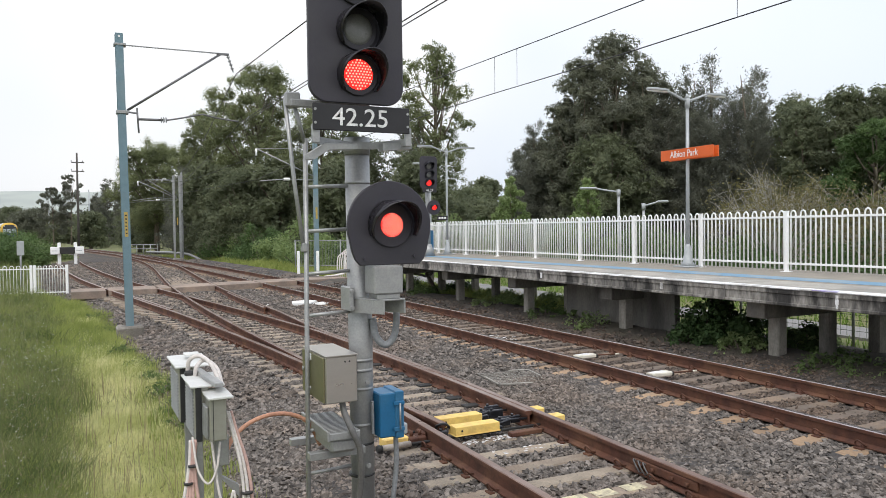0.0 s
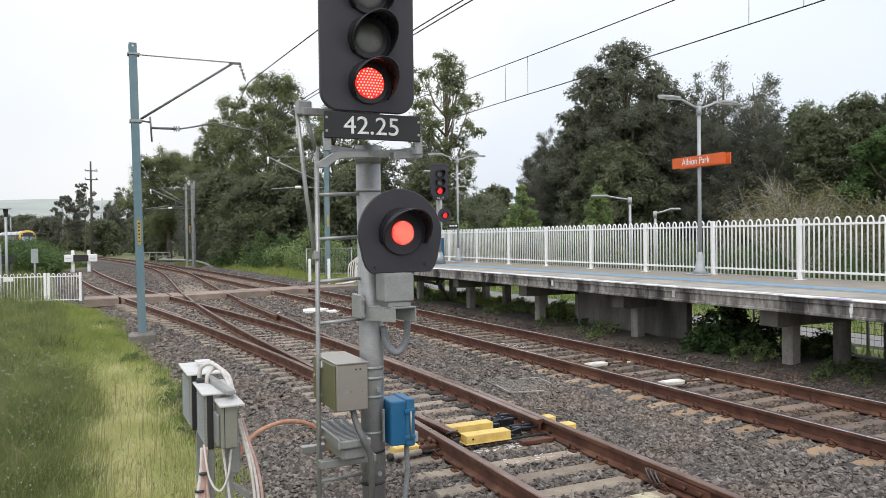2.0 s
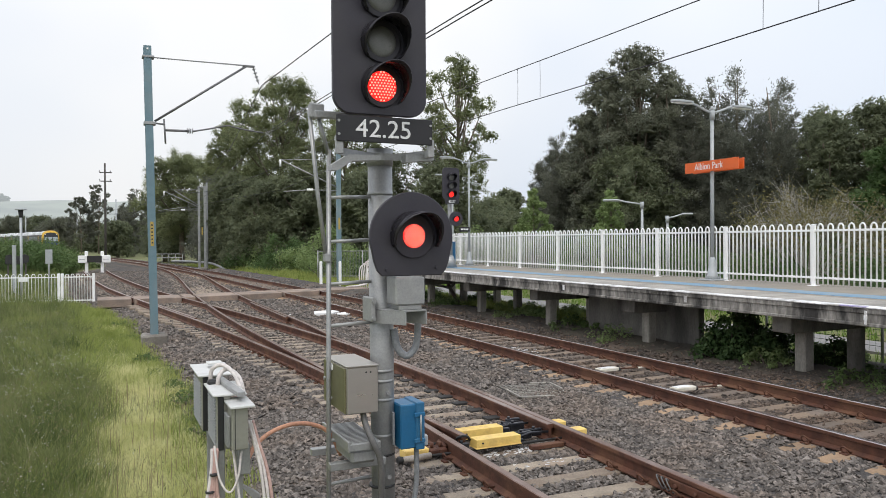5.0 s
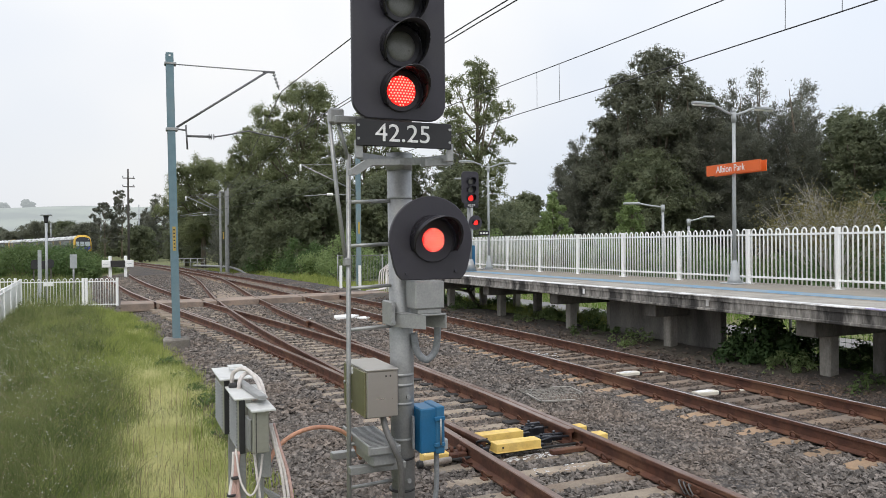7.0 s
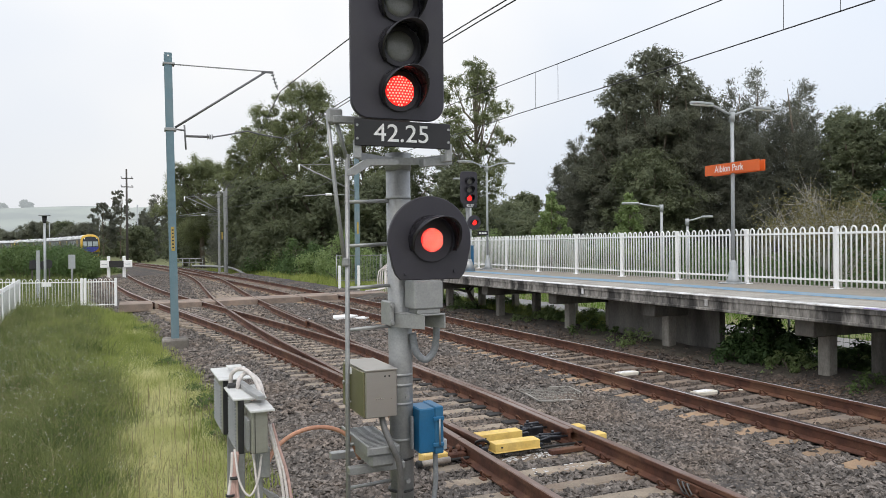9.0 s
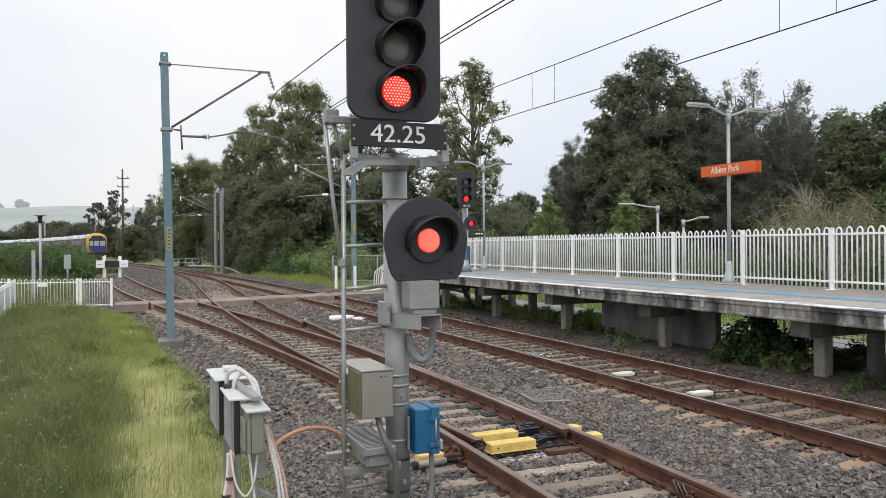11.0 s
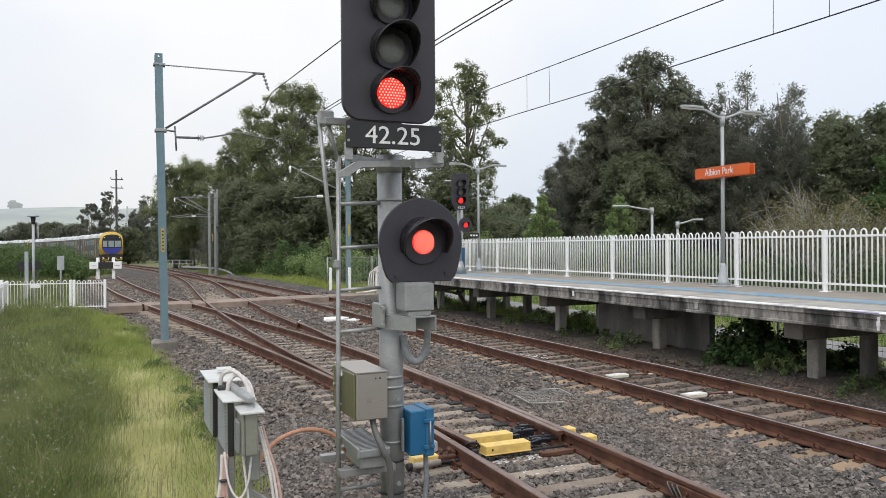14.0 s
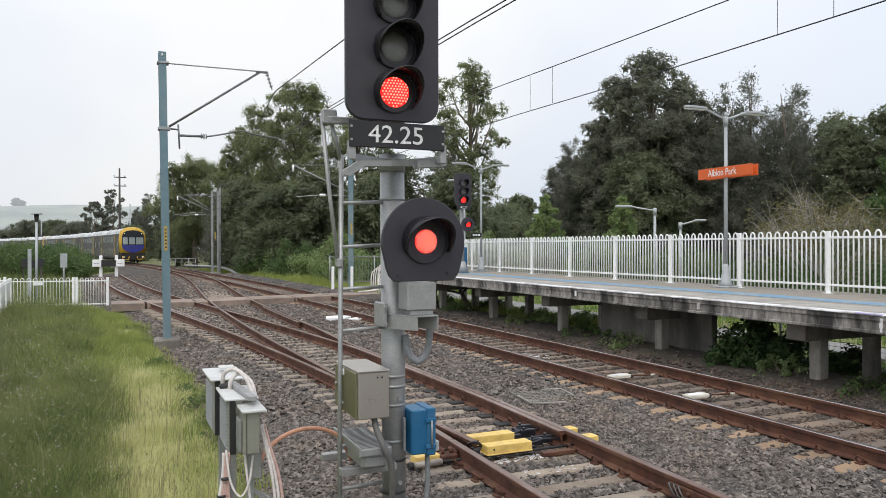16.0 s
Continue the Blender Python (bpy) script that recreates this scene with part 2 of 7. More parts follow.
PALE_CONCRETE = mat("pale_concrete", (0.42, 0.39, 0.34), (0.33, 0.31, 0.28), 4, 0.88, 0, 0.3, 50, (0.2, 0.19, 0.17), 1.2, 0.6)
EDGE_CONCRETE = mat("stained_platform_face", (0.42, 0.395, 0.36), (0.15, 0.14, 0.128), 8.0, 0.9, 0, 0.4, 40, (0.028, 0.026, 0.025), 2.1, 0.95, stretch=(1, 1, 0.3))
COLUMN_CONCRETE = mat("stained_column_concrete", (0.36, 0.33, 0.285), (0.25, 0.23, 0.2), 4, 0.88, 0, 0.3, 50, (0.12, 0.11, 0.095), 1.4, 0.75, stretch=(1, 1, 0.4))
PAVING = mat("buff_platform_asphalt", (0.31, 0.275, 0.225), (0.255, 0.228, 0.19), 2, 0.92, 0, 0.3, 140, (0.26, 0.235, 0.2), 0.7, 0.5)
WHITE_PAINT = mat("white_paint", (0.93, 0.93, 0.92), (0.9, 0.9, 0.89), 5, 0.45, 0, 0.03, 60, (0.8, 0.79, 0.77), 1.0, 0.15, speck=0.3)
LINE_PAINT = mat("worn_white_line", (0.88, 0.87, 0.87), (0.74, 0.73, 0.73), 6, 0.7, 0, 0.2, 70, (0.34, 0.32, 0.3), 3.2, 0.8)
BLUE_LINE = mat("blue_tactile_strip", (0.13, 0.27, 0.4), (0.17, 0.3, 0.42), 3, 0.75, 0, 0.3, 70, (0.3, 0.33, 0.34), 1.6, 0.7)
GALV = mat("galvanised_steel", (0.4, 0.4, 0.395), (0.345, 0.35, 0.35), 9, 0.48, 0.55, 0.05, 70, (0.28, 0.29, 0.285), 2.2, 0.45, speck=0.5)
MAST_STEEL = mat("blue_grey_mast_paint", (0.17, 0.26, 0.3), (0.14, 0.22, 0.26), 4, 0.5, 0.2, 0.08, 60, (0.28, 0.33, 0.34), 1.0, 0.5, speck=0.4)
LAMP_STEEL = mat("lamp_post_grey_paint", (0.44, 0.46, 0.47), (0.38, 0.4, 0.41), 4, 0.5, 0.2, 0.05, 60, speck=0.3)
BLACK_PAINT = mat("satin_black_signal_paint", (0.03, 0.027, 0.038), (0.037, 0.034, 0.045), 5, 0.48, 0, 0.06, 90, (0.05, 0.048, 0.05), 1.8, 0.35, speck=0.4)
DULL_RAILHEAD = mat("rusted_railhead", (0.25, 0.155, 0.12), (0.18, 0.11, 0.085), 5, 0.3, 0.6, 0.04, 90, (0.38, 0.3, 0.27), 0.9, 0.55)
VISOR_BLACK = mat("glossy_black_visor_paint", (0.02, 0.018, 0.024), (0.026, 0.024, 0.03), 5, 0.26, 0, 0.03, 90, speck=0.3)
SOIL = mat("dark_brown_soil", (0.085, 0.07, 0.058), (0.058, 0.05, 0.042), 2.2, 0.95, 0, 0.7, 24, (0.085, 0.075, 0.05), 0.8, 0.6, bump_far=0.02)
TRUNK = mat("grey_bark", (0.2, 0.16, 0.12), (0.12, 0.1, 0.08), 3, 0.95, 0, 0.6, 20, (0.3, 0.26, 0.2), 0.8, 0.5, stretch=(1, 1, 0.3), bump_far=0.03)

# ---- ground ----
def bend(y):
    """How far the running line has curved to the west at y."""
    return max(0.0, y - 9.0) ** 2 / 1420.0


def line_a(y):
    return 7.58 - bend(y)


def along(table):
    ys, xs = [r[0] for r in table], [r[1] for r in table]

    def f(y):
        # smooth through the rows
        i = int(np.clip(np.searchsorted(ys, y) - 1, 0, len(ys) - 2))
        t = (y - ys[i]) / (ys[i + 1] - ys[i])
        if t < 0 or t > 1:
            return xs[i] + (xs[i + 1] - xs[i]) * t
        a = xs[i - 1] if i else xs[0]
        d = xs[i + 2] if i + 2 < len(xs) else xs[-1]
        m0 = (xs[i + 1] - a) / (ys[i + 1] - (ys[i - 1] if i else ys[0] - 1e-6 - (ys[1] - ys[0])))
        m1 = (d - xs[i]) / ((ys[i + 2] if i + 2 < len(ys) else ys[-1] + (ys[-1] - ys[-2])) - ys[i])
        h = ys[i + 1] - ys[i]
        return (2 * t ** 3 - 3 * t * t + 1) * xs[i] + (t ** 3 - 2 * t * t + t) * h * m0 + (3 * t * t - 2 * t ** 3) * xs[i + 1] + (t ** 3 - t * t) * h * m1
    return f


line_near = along([(-6, 3.45), (0, 3.68), (4, 3.83), (6.5, 3.9), (9, 3.955)])
line_siding = along([(8, 3.96), (12, 3.76), (15, 3.5), (19, 3.08), (23, 2.58), (27, 2.08), (31, 1.58), (37, 0.95), (48, 0.18), (60, -0.35)])
line_through = along([(8, 3.96), (12, 3.9), (16, 3.82), (20, 3.8), (25, 3.86), (30, 4.02), (36, 4.33), (46, 4.85), (56, 5.06), (66, 4.86), (76, line_a(76))])
ballast_left = along([(-8, 0.9), (4, 1.0), (10, 1.02), (18, 0.85), (26, 0.2), (30, -0.6), (36, -1.6), (48, -2.2), (62, -2.6), (72, -0.5), (84, line_a(84) - 3.4)])


def left_of_bed(y):
    return ballast_left(y) if y < 84 else line_a(y) - 3.4


def ballast_z(x, y):
    left, right = left_of_bed(y), line_a(y) + 2.1
    z = -0.195
    z -= 0.18 * max(0.0, 1 - (x - left) / 1.4)
    if y < 60:
        z += 0.19 * min(1.0, max(0.0, (x - right + 0.9) / 1.0))
    return z


ys = [-400, -120, -40] + [-12 + 1.0 * k for k in range(60)] + [50 + 6 * k for k in range(40)] + [320, 420, 600, 900, 1400, 2200, 3500]
xs = [-3500, -1800, -800, -400, -200, -100, -60] + [-40 + 4 * k for k in range(8)] + [-8 + 1.0 * k for k in range(34)] + [28 + 4 * k for k in range(14)] + [100, 160, 260, 500, 1000, 2000, 3500]


def ground_z(x, y):
    z = -0.36
    if x > 9.3 and -20 < y < 60:
        z += 0.16 * min(1.0, (x - 9.3) / 0.5) - 0.16 * min(1.0, max(0.0, (x - 12.0) / 1.2))
    if x < 0.5:
        z += 0.12 * min(1.0, (0.5 - x) / 4.0)
    far = max(0.0, math.hypot(x, y) - 60)
    return z + 0.05 * noise.noise((x * 0.4, y * 0.4, 0)) + min(1.0, far / 200) * 0.4 * noise.noise((x * 0.01, y * 0.01, 3))


gv = [(x, y, ground_z(x, y)) for y in ys for x in xs]
gf = [(j * len(xs) + i, j * len(xs) + i + 1, (j + 1) * len(xs) + i + 1, (j + 1) * len(xs) + i) for j in range(len(ys) - 1) for i in range(len(xs) - 1)]
tagged(soup("ground", gv, gf, GROUND, smooth=True), "rough grassy earth on both sides of the railway", "ground", kind="structure")

# bed of crushed stone under the tracks
rows = [-14 + 0.35 * k for k in range(150)] + [39 + 1.5 * k for k in range(40)] + [100 + 5 * k for k in range(36)]
cols = 44
bv, bf = [], []
for y in rows:
    left, right = left_of_bed(y) - 0.25, line_a(y) + 2.75
    for i in range(cols):
        x = left + (right - left) * i / (cols - 1)
        z = ballast_z(x, y) + 0.018 * noise.noise((x * 5, y * 5, 0)) + 0.02 * noise.noise((x * 1.3, y * 1.3, 5))
        if i == 0 or i == cols - 1:
            z = -0.6
        bv.append((x, y, z))
bf = [(j * cols + i, j * cols + i + 1, (j + 1) * cols + i + 1, (j + 1) * cols + i) for j in range(len(rows) - 1) for i in range(cols - 1)]
tagged(soup("ballast_bed", bv, bf, BALLAST, smooth=True), "grey crushed stone bed under the railway tracks", "ballast", kind="structure")

SLEEPER_STEP_A, SLEEPER_STEP_B, SLEEPER_LAG_B = 0.46, 0.448, 0.31


def draw_in(y):
    """How far the turnout's platform-side rail lies inside the even gauge near the point machine."""
    u = min(1.0, max(0.0, (19.0 - y) / 5.0))
    return 0.19 * u * u * (3 - 2 * u)


def stones(count, x0, x1, y0, y1, size, seed):
    rng = np.random.default_rng(seed)
    # angular chips of eight faces
    cube = np.array([(1, 0.3, 0), (-1, -0.3, 0), (-0.3, 1, 0), (0.3, -1, 0), (0.25, 0, 1), (-0.25, 0, -1)], float) * 1.25
    quads = np.array([(0, 2, 4), (2, 1, 4), (1, 3, 4), (3, 0, 4), (2, 0, 5), (1, 2, 5), (3, 1, 5), (0, 3, 5)])
    px, py = rng.uniform(x0, x1, count), rng.uniform(y0, y1, count)
    keep = []
    for x, y in zip(px, py):
        if x < left_of_bed(y) + 0.05 * rng.normal() + 0.1 or x > line_a(y) + 1.75 + 0.3 * abs(rng.normal()) or (x > line_a(y) + 1.15 and rng.random() < 0.5):
            keep.append(False)
            continue
        on = False
        if abs(x - line_a(y)) < 1.28:
            k = (y / SLEEPER_STEP_A) % 1.0
            on = min(k, 1 - k) * SLEEPER_STEP_A < 0.11 + 0.02 * rng.normal() or abs(abs(x - line_a(y)) - 0.7525) < 0.1
        elif y < 28 and (line_near(y) if y < 8.5 else line_siding(y)) - 1.27 < x < (line_near(y) if y < 8.5 else line_through(y)) + 1.27:
            k = ((y - SLEEPER_LAG_B) / SLEEPER_STEP_B) % 1.0
            right_rail = (line_near(y) if y < 8.5 else line_through(y)) + 0.7525 - draw_in(y)
            on = min(k, 1 - k) * SLEEPER_STEP_B < 0.088 + 0.02 * rng.normal() and x < right_rail + 0.12
            c = [line_near(y)] if y < 9 else [line_siding(y), line_through(y)]
            on = on or any(abs(x - q + 0.7525) < 0.09 for q in c) or abs(x - right_rail) < 0.09
        keep.append(not on or rng.random() < 0.07)
    px, py = px[keep], py[keep]
    n = len(px)
    pz = np.array([ballast_z(x, y) for x, y in zip(px, py)])
    s = size * rng.uniform(0.55, 1.25, n)[:, None] * np.stack([rng.uniform(0.7, 1.3, n), rng.uniform(0.6, 1.0, n), rng.uniform(0.45, 0.85, n)], 1)
    v = cube[None] * s[:, None, :] * rng.uniform(0.6, 1.1, (n, 6, 3)) + rng.normal(0, 0.2, (n, 6, 3)) * s[:, None, :]
    a, b = rng.uniform(0, 2 * np.pi, n), rng.normal(0, 0.45, n)
    ca, sa, cb, sb = np.cos(a), np.sin(a), np.cos(b), np.sin(b)
    y1_, z1_ = v[..., 1] * cb[:, None] - v[..., 2] * sb[:, None], v[..., 1] * sb[:, None] + v[..., 2] * cb[:, None]
    x2, y2 = v[..., 0] * ca[:, None] - y1_ * sa[:, None], v[..., 0] * sa[:, None] + y1_ * ca[:, None]
    w = np.stack([x2 + px[:, None], y2 + py[:, None], z1_ + (pz + size * rng.uniform(-0.1, 0.55, n))[:, None]], -1)
    # those between and beside the running rails are dusted with rust
    middle = np.array([line_a(y) for y in py])
    rusty = (px > middle - 0.74 + 0.05 * rng.normal(size=n)) & (py < 30)
    out = []
    for chosen in (~rusty, rusty):
        m = int(chosen.sum())
        out.append((w[chosen].reshape(-1, 3), (np.arange(m)[:, None, None] * 6 + quads[None]).reshape(-1, 3)))
    return out


for count, y0, y1, size, seed in ((74000, 3.6, 9.5, 0.0295, 1), (36000, 9.5, 17.0, 0.039, 2), (20000, 17.0, 28.0, 0.05, 3), (14000, 30.5, 62.0, 0.05, 4)):
    for (v, f), stone in zip(stones(count, -2.5, 10.2, y0, y1, size, seed), (STONE, RUSTY_STONE)):
        if len(f):
            tagged(soup("ballast_stones", v, f, stone), "loose angular grey ballast stones between the tracks" if stone is STONE else "rust-dusted brown ballast stones beside the running rails", "ballast", kind="stuff")

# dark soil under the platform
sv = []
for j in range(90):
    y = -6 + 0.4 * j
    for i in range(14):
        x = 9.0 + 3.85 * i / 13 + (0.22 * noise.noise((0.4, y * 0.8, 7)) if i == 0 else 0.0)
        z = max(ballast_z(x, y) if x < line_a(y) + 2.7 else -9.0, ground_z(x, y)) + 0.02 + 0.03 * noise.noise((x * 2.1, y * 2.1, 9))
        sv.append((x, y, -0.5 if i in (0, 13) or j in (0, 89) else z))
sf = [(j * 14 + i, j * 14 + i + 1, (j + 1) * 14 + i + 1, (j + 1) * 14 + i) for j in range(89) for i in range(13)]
tagged(soup("soil_bank", sv, sf, SOIL, smooth=True), "dark brown soil under the platform", "soil", kind="structure")

# ---- tracks ----
RAIL = [(-0.07, -0.17), (0.07, -0.17), (0.07, -0.158), (0.012, -0.135), (0.012, -0.05), (0.036, -0.04), (0.036, -0.007), (0.029, 0.0),
        (-0.029, 0.0), (-0.036, -0.007), (-0.036, -0.04), (-0.012, -0.05), (-0.012, -0.135), (-0.07, -0.158)]


def rail(parent, f, y0, y1, step=0.5, name="rail", head=RAILHEAD):
    n = max(2, int((y1 - y0) / step))
    b = sweep(RAIL, [(f(y0 + (y1 - y0) * k / n), y0 + (y1 - y0) * k / n, 0) for k in range(n + 1)])
    for q in b.faces:
        if q.normal.z > 0.7 and q.calc_center_median().z > -0.02:
            q.material_index = 1
    return part(name, b, [RUST, head], parent)


def slope_at(f, y):
    return math.degrees(math.atan2(-(f(y + 0.1) - f(y - 0.1)), 0.2))


def sleeper_mesh():
    """Concrete sleeper: raised seats under the rails, sunken middle and sloping ends stained with rust."""
    b = bmesh.new()
    rings = []
    for x, top, w in ((-1.25, -0.225, 0.09), (-1.22, -0.196, 0.1), (-1.0, -0.178, 0.105), (-0.86, -0.17, 0.105), (-0.6, -0.17, 0.105), (-0.45, -0.174, 0.1), (0, -0.176, 0.095),
                      (0.45, -0.174, 0.1), (0.6, -0.17, 0.105), (0.86, -0.17, 0.105), (1.0, -0.178, 0.105), (1.22, -0.196, 0.1), (1.25, -0.225, 0.09)):
        rings.append([b.verts.new(p) for p in ((x, -w - 0.025, -0.3), (x, -w, top - 0.012), (x, -w + 0.014, top), (x, w - 0.014, top), (x, w, top - 0.012), (x, w + 0.025, -0.3))])
    for p, q in zip(rings, rings[1:]):
        for k in range(6):
            f = b.faces.new((p[k], q[k], q[(k + 1) % 6], p[(k + 1) % 6]))
            f.material_index = int(abs(f.calc_center_median().x) > 0.86)
    b.faces.new(rings[0])
    b.faces.new(rings[-1][::-1])
    bmesh.ops.recalc_face_normals(b, faces=b.faces)
    return b


track_a = thing("railway_track", "rusty running line on brown-stained concrete sleepers beside the platform", "railway track")
rail(track_a, lambda y: line_a(y) - 0.7525, -10, 250, 1.0)
rail(track_a, lambda y: line_a(y) + 0.7525, -10, 250, 1.0)
first = None
rng = random.Random(3)
for k in range(-8, 135):
    y = k * SLEEPER_STEP_A
    m = pose(line_a(y) + rng.uniform(-0.03, 0.03), y, rng.uniform(-0.006, 0.004), 0, 0, slope_at(line_a, y) + rng.uniform(-1, 1))
    if first is None:
        first = part("sleeper", sleeper_mesh(), [SLEEPER_A, SLEEPER_END], track_a)
        first.matrix_basis = m
    else:
        again("sleeper", first, track_a, m)
far = bmesh.new()
for k in range(135, 420):
    y = k * SLEEPER_STEP_A
    if k % 1 == 0:
        turned_box = turned(box(-1.25, -0.11, -0.29, 1.25, 0.11, -0.175), pose(line_a(y), y, 0, 0, 0, slope_at(line_a, y)))
        join(far, turned_box)
tagged(part("sleeper_row", far, SLEEPER_A, track_a), kind="stuff")


def clip_mesh():
    # a round spring bar: one standing curl beside the rail foot and a toe on it
    b = tube(curve_points([(0.04, -0.03, 0.012), (0.0, -0.04, 0.02), (-0.03, -0.03, 0.05), (-0.035, 0.005, 0.064), (-0.03, 0.036, 0.045), (-0.02, 0.034, 0.012), (0.0, 0.005, 0.0), (0.03, 0.02, 0.014)], 3), 0.0095, 5)
    return box(-0.05, -0.045, -0.02, 0.0, 0.045, 0.0, 0.004, b)


clip = None
for k in range(6, 52):
    y = k * SLEEPER_STEP_A
    for side in (-0.7525, 0.7525):
        for off in (-0.095, 0.095):
            m = pose(line_a(y) + side + off, y, -0.158, 0, 0, 0 if off < 0 else 180)
            if clip is None:
                clip = part("rail_clip", clip_mesh(), RUST, track_a)
                clip.matrix_basis = m
            else:
                again("rail_clip", clip, track_a, m)

track_b = thing("railway_turnout", "rusty turnout with pale sleepers splitting into siding and running line", "railway track")


def spread(near, far_f):
    return lambda y: near(y) if y < 8.5 else far_f(y)


right_stock = lambda y: spread(line_near, line_through)(y) + 0.7525 - draw_in(y)
rail(track_b, lambda y: spread(line_near, line_siding)(y) - 0.7525, -10, 28.2, 0.5, "stock_rail", DULL_RAILHEAD)
rail(track_b, right_stock, -10, 28.2, 0.5, "stock_rail", DULL_RAILHEAD)
rail(track_b, lambda y: max(line_through(y) - 0.7525, line_siding(y) - 0.7525 + 0.085), 6.8, 28.2, 0.5, "switch_rail", DULL_RAILHEAD)
rail(track_b, lambda y: min(line_siding(y) + 0.7525, right_stock(y) - 0.085), 6.8, 28.2, 0.5, "switch_rail", DULL_RAILHEAD)
rail(track_b, lambda y: line_siding(y) - 0.7525 + 0.11, 20.5, 25.5, 0.5, "check_rail", DULL_RAILHEAD)
rail(track_b, lambda y: line_through(y) + 0.7525 - 0.11, 19.5, 25.0, 0.5, "check_rail", DULL_RAILHEAD)
first = None
made_b = {}
for k in range(-5, 62):
    y = SLEEPER_LAG_B + k * SLEEPER_STEP_B
    f0, f1 = (line_near, line_near) if y < 8.5 else (line_siding, line_through)
    c0, c1 = f0(y) - 1.2, right_stock(y) + 0.42
    width = round((c1 - c0) * 4) / 4
    m = pose((c0 + c1) / 2 + rng.uniform(-0.05, 0.05), y, rng.uniform(-0.008, 0.004), 0, 0, slope_at(f1, y) * 0.5 + rng.uniform(-1.2, 1.2))
    if width not in made_b:
        made_b[width] = part("sleeper", box(-width / 2, -0.09, -0.29, width / 2, 0.09, -0.172, 0.014), SLEEPER_C, track_b)
        made_b[width].matrix_basis = m
    else:
        again("sleeper", made_b[width], track_b, m)
    if 2.4 < y < 17:
        for x, off in ((f0(y) - 0.7525, -0.095), (f0(y) - 0.7525, 0.095), (right_stock(y), -0.095), (right_stock(y), 0.095)):
            again("rail_clip", clip, track_b, pose(x + off, y, -0.158, 0, 0, 0 if off < 0 else 180))

siding = thing("siding_track", "rusty dead-end siding track leading to a white buffer stop", "railway track")
rail(siding, lambda y: line_siding(y) - 0.7525, 28.2, 60.0, head=DULL_RAILHEAD)
rail(siding, lambda y: line_siding(y) + 0.7525, 28.2, 60.0, head=DULL_RAILHEAD)
crossover = thing("crossover_track", "rusty curved rails joining the running line", "railway track")
rail(crossover, lambda y: line_through(y) - 0.7525, 28.2, 76, head=DULL_RAILHEAD)
rail(crossover, lambda y: min(line_through(y) + 0.7525, line_a(y) + 0.68), 28.2, 76, head=DULL_RAILHEAD)
for owner, f, y0, y1 in ((siding, line_siding, 30.6, 60), (crossover, line_through, 30.6, 66)):
    first = None
    y = y0
    while y < y1:
        m = pose(f(y), y, -0.012, 0, 0, slope_at(f, y))
        if first is None:
            first = part("sleeper", box(-1.25, -0.115, -0.29, 1.25, 0.115, -0.175, 0.012), SLEEPER_C, owner)
            first.matrix_basis = m
        else:
            again("sleeper", first, owner, m)
        y += 0.6

# bare tan dirt between the diverging rails beyond the crossing
DIRT = mat("bare_tan_dirt", (0.33, 0.255, 0.185), (0.25, 0.2, 0.15), 2.5, 0.95, 0, 0.5, 30, (0.16, 0.135, 0.11), 0.9, 0.5)
dv, df = [], []
for j in range(40):
    y = 30.3 + 0.3 * j
    for i in range(9):
        u = i / 8
        x0, x1 = line_through(y) - 0.63, line_through(y) + 0.63
        dv.append((x0 + (x1 - x0) * u, y, -0.3 if i in (0, 8) or j in (0, 39) else -0.14 + 0.035 * noise.noise((x0 * 2 + u * 3, y * 1.2, 4)) - 0.002 * j))
df = [(j * 9 + i, j * 9 + i + 1, (j + 1) * 9 + i + 1, (j + 1) * 9 + i) for j in range(39) for i in range(8)]
tagged(soup("dirt_infill", dv, df, DIRT, smooth=True), "bare tan dirt packed between curving rails", "dirt", kind="structure")

# ---- pedestrian crossing of concrete panels ----
crossing = thing("track_crossing", "worn pinkish concrete pedestrian crossing laid level across the rails", "crossing", kind="structure")
CROSS = mat("worn_crossing_concrete", (0.36, 0.27, 0.21), (0.28, 0.22, 0.18), 3, 0.9, 0, 0.35, 50, (0.17, 0.14, 0.12), 1.2, 0.6, per=0.12)
cuts = [-0.15, 1.02, 2.68, 3.15, 4.72, 6.44, 8.02, 10.3]
for x0, x1 in zip(cuts, cuts[1:]):
    b = box(x0 + 0.04, -0.8, -0.26, x1 - 0.04, 0.8, 0.012, 0.015)
    for v in b.verts:
        v.co.y += 28.95 + 0.27 * max(0, v.co.x - 3.0) * 0.8
    part("panel", b, CROSS, crossing)

# ---- platform ----
BRACE_STEEL = mat("dark_brace_steel", (0.06, 0.05, 0.045), (0.09, 0.06, 0.045), 6, 0.7, 0.2, 0.1, 60)
PY0, PY1 = -6.0, 26.0
platform = thing("platform", "raised concrete station platform on columns with a white painted edge", "platform", kind="structure")
part("slab", box(8.98, PY0, 0.86, 12.75, PY1, 1.08), CONCRETE, platform)
b = None
y = PY0
while y < PY1 - 0.1:
    b = box(8.95, y + 0.004, 0.86, 8.985, min(y + 3.58, PY1) - 0.004, 1.085, 0.004, b)
    b = box(8.932, y + 0.004, 1.01, 8.952, min(y + 3.58, PY1) - 0.004, 1.085, 0.006, b)
    b = box(8.925, y + 0.004, 0.845, 8.952, min(y + 3.58, PY1) - 0.004, 0.89, 0.008, b)
    y += 3.58
part("edge_beam", b, EDGE_CONCRETE, platform)
part("paving", box(10.05, PY0, 1.08, 12.75, PY1, 1.094), PAVING, platform)
part("edge_line", box(8.92, PY0, 1.076, 9.14, PY1, 1.099, 0.008), LINE_PAINT, platform)
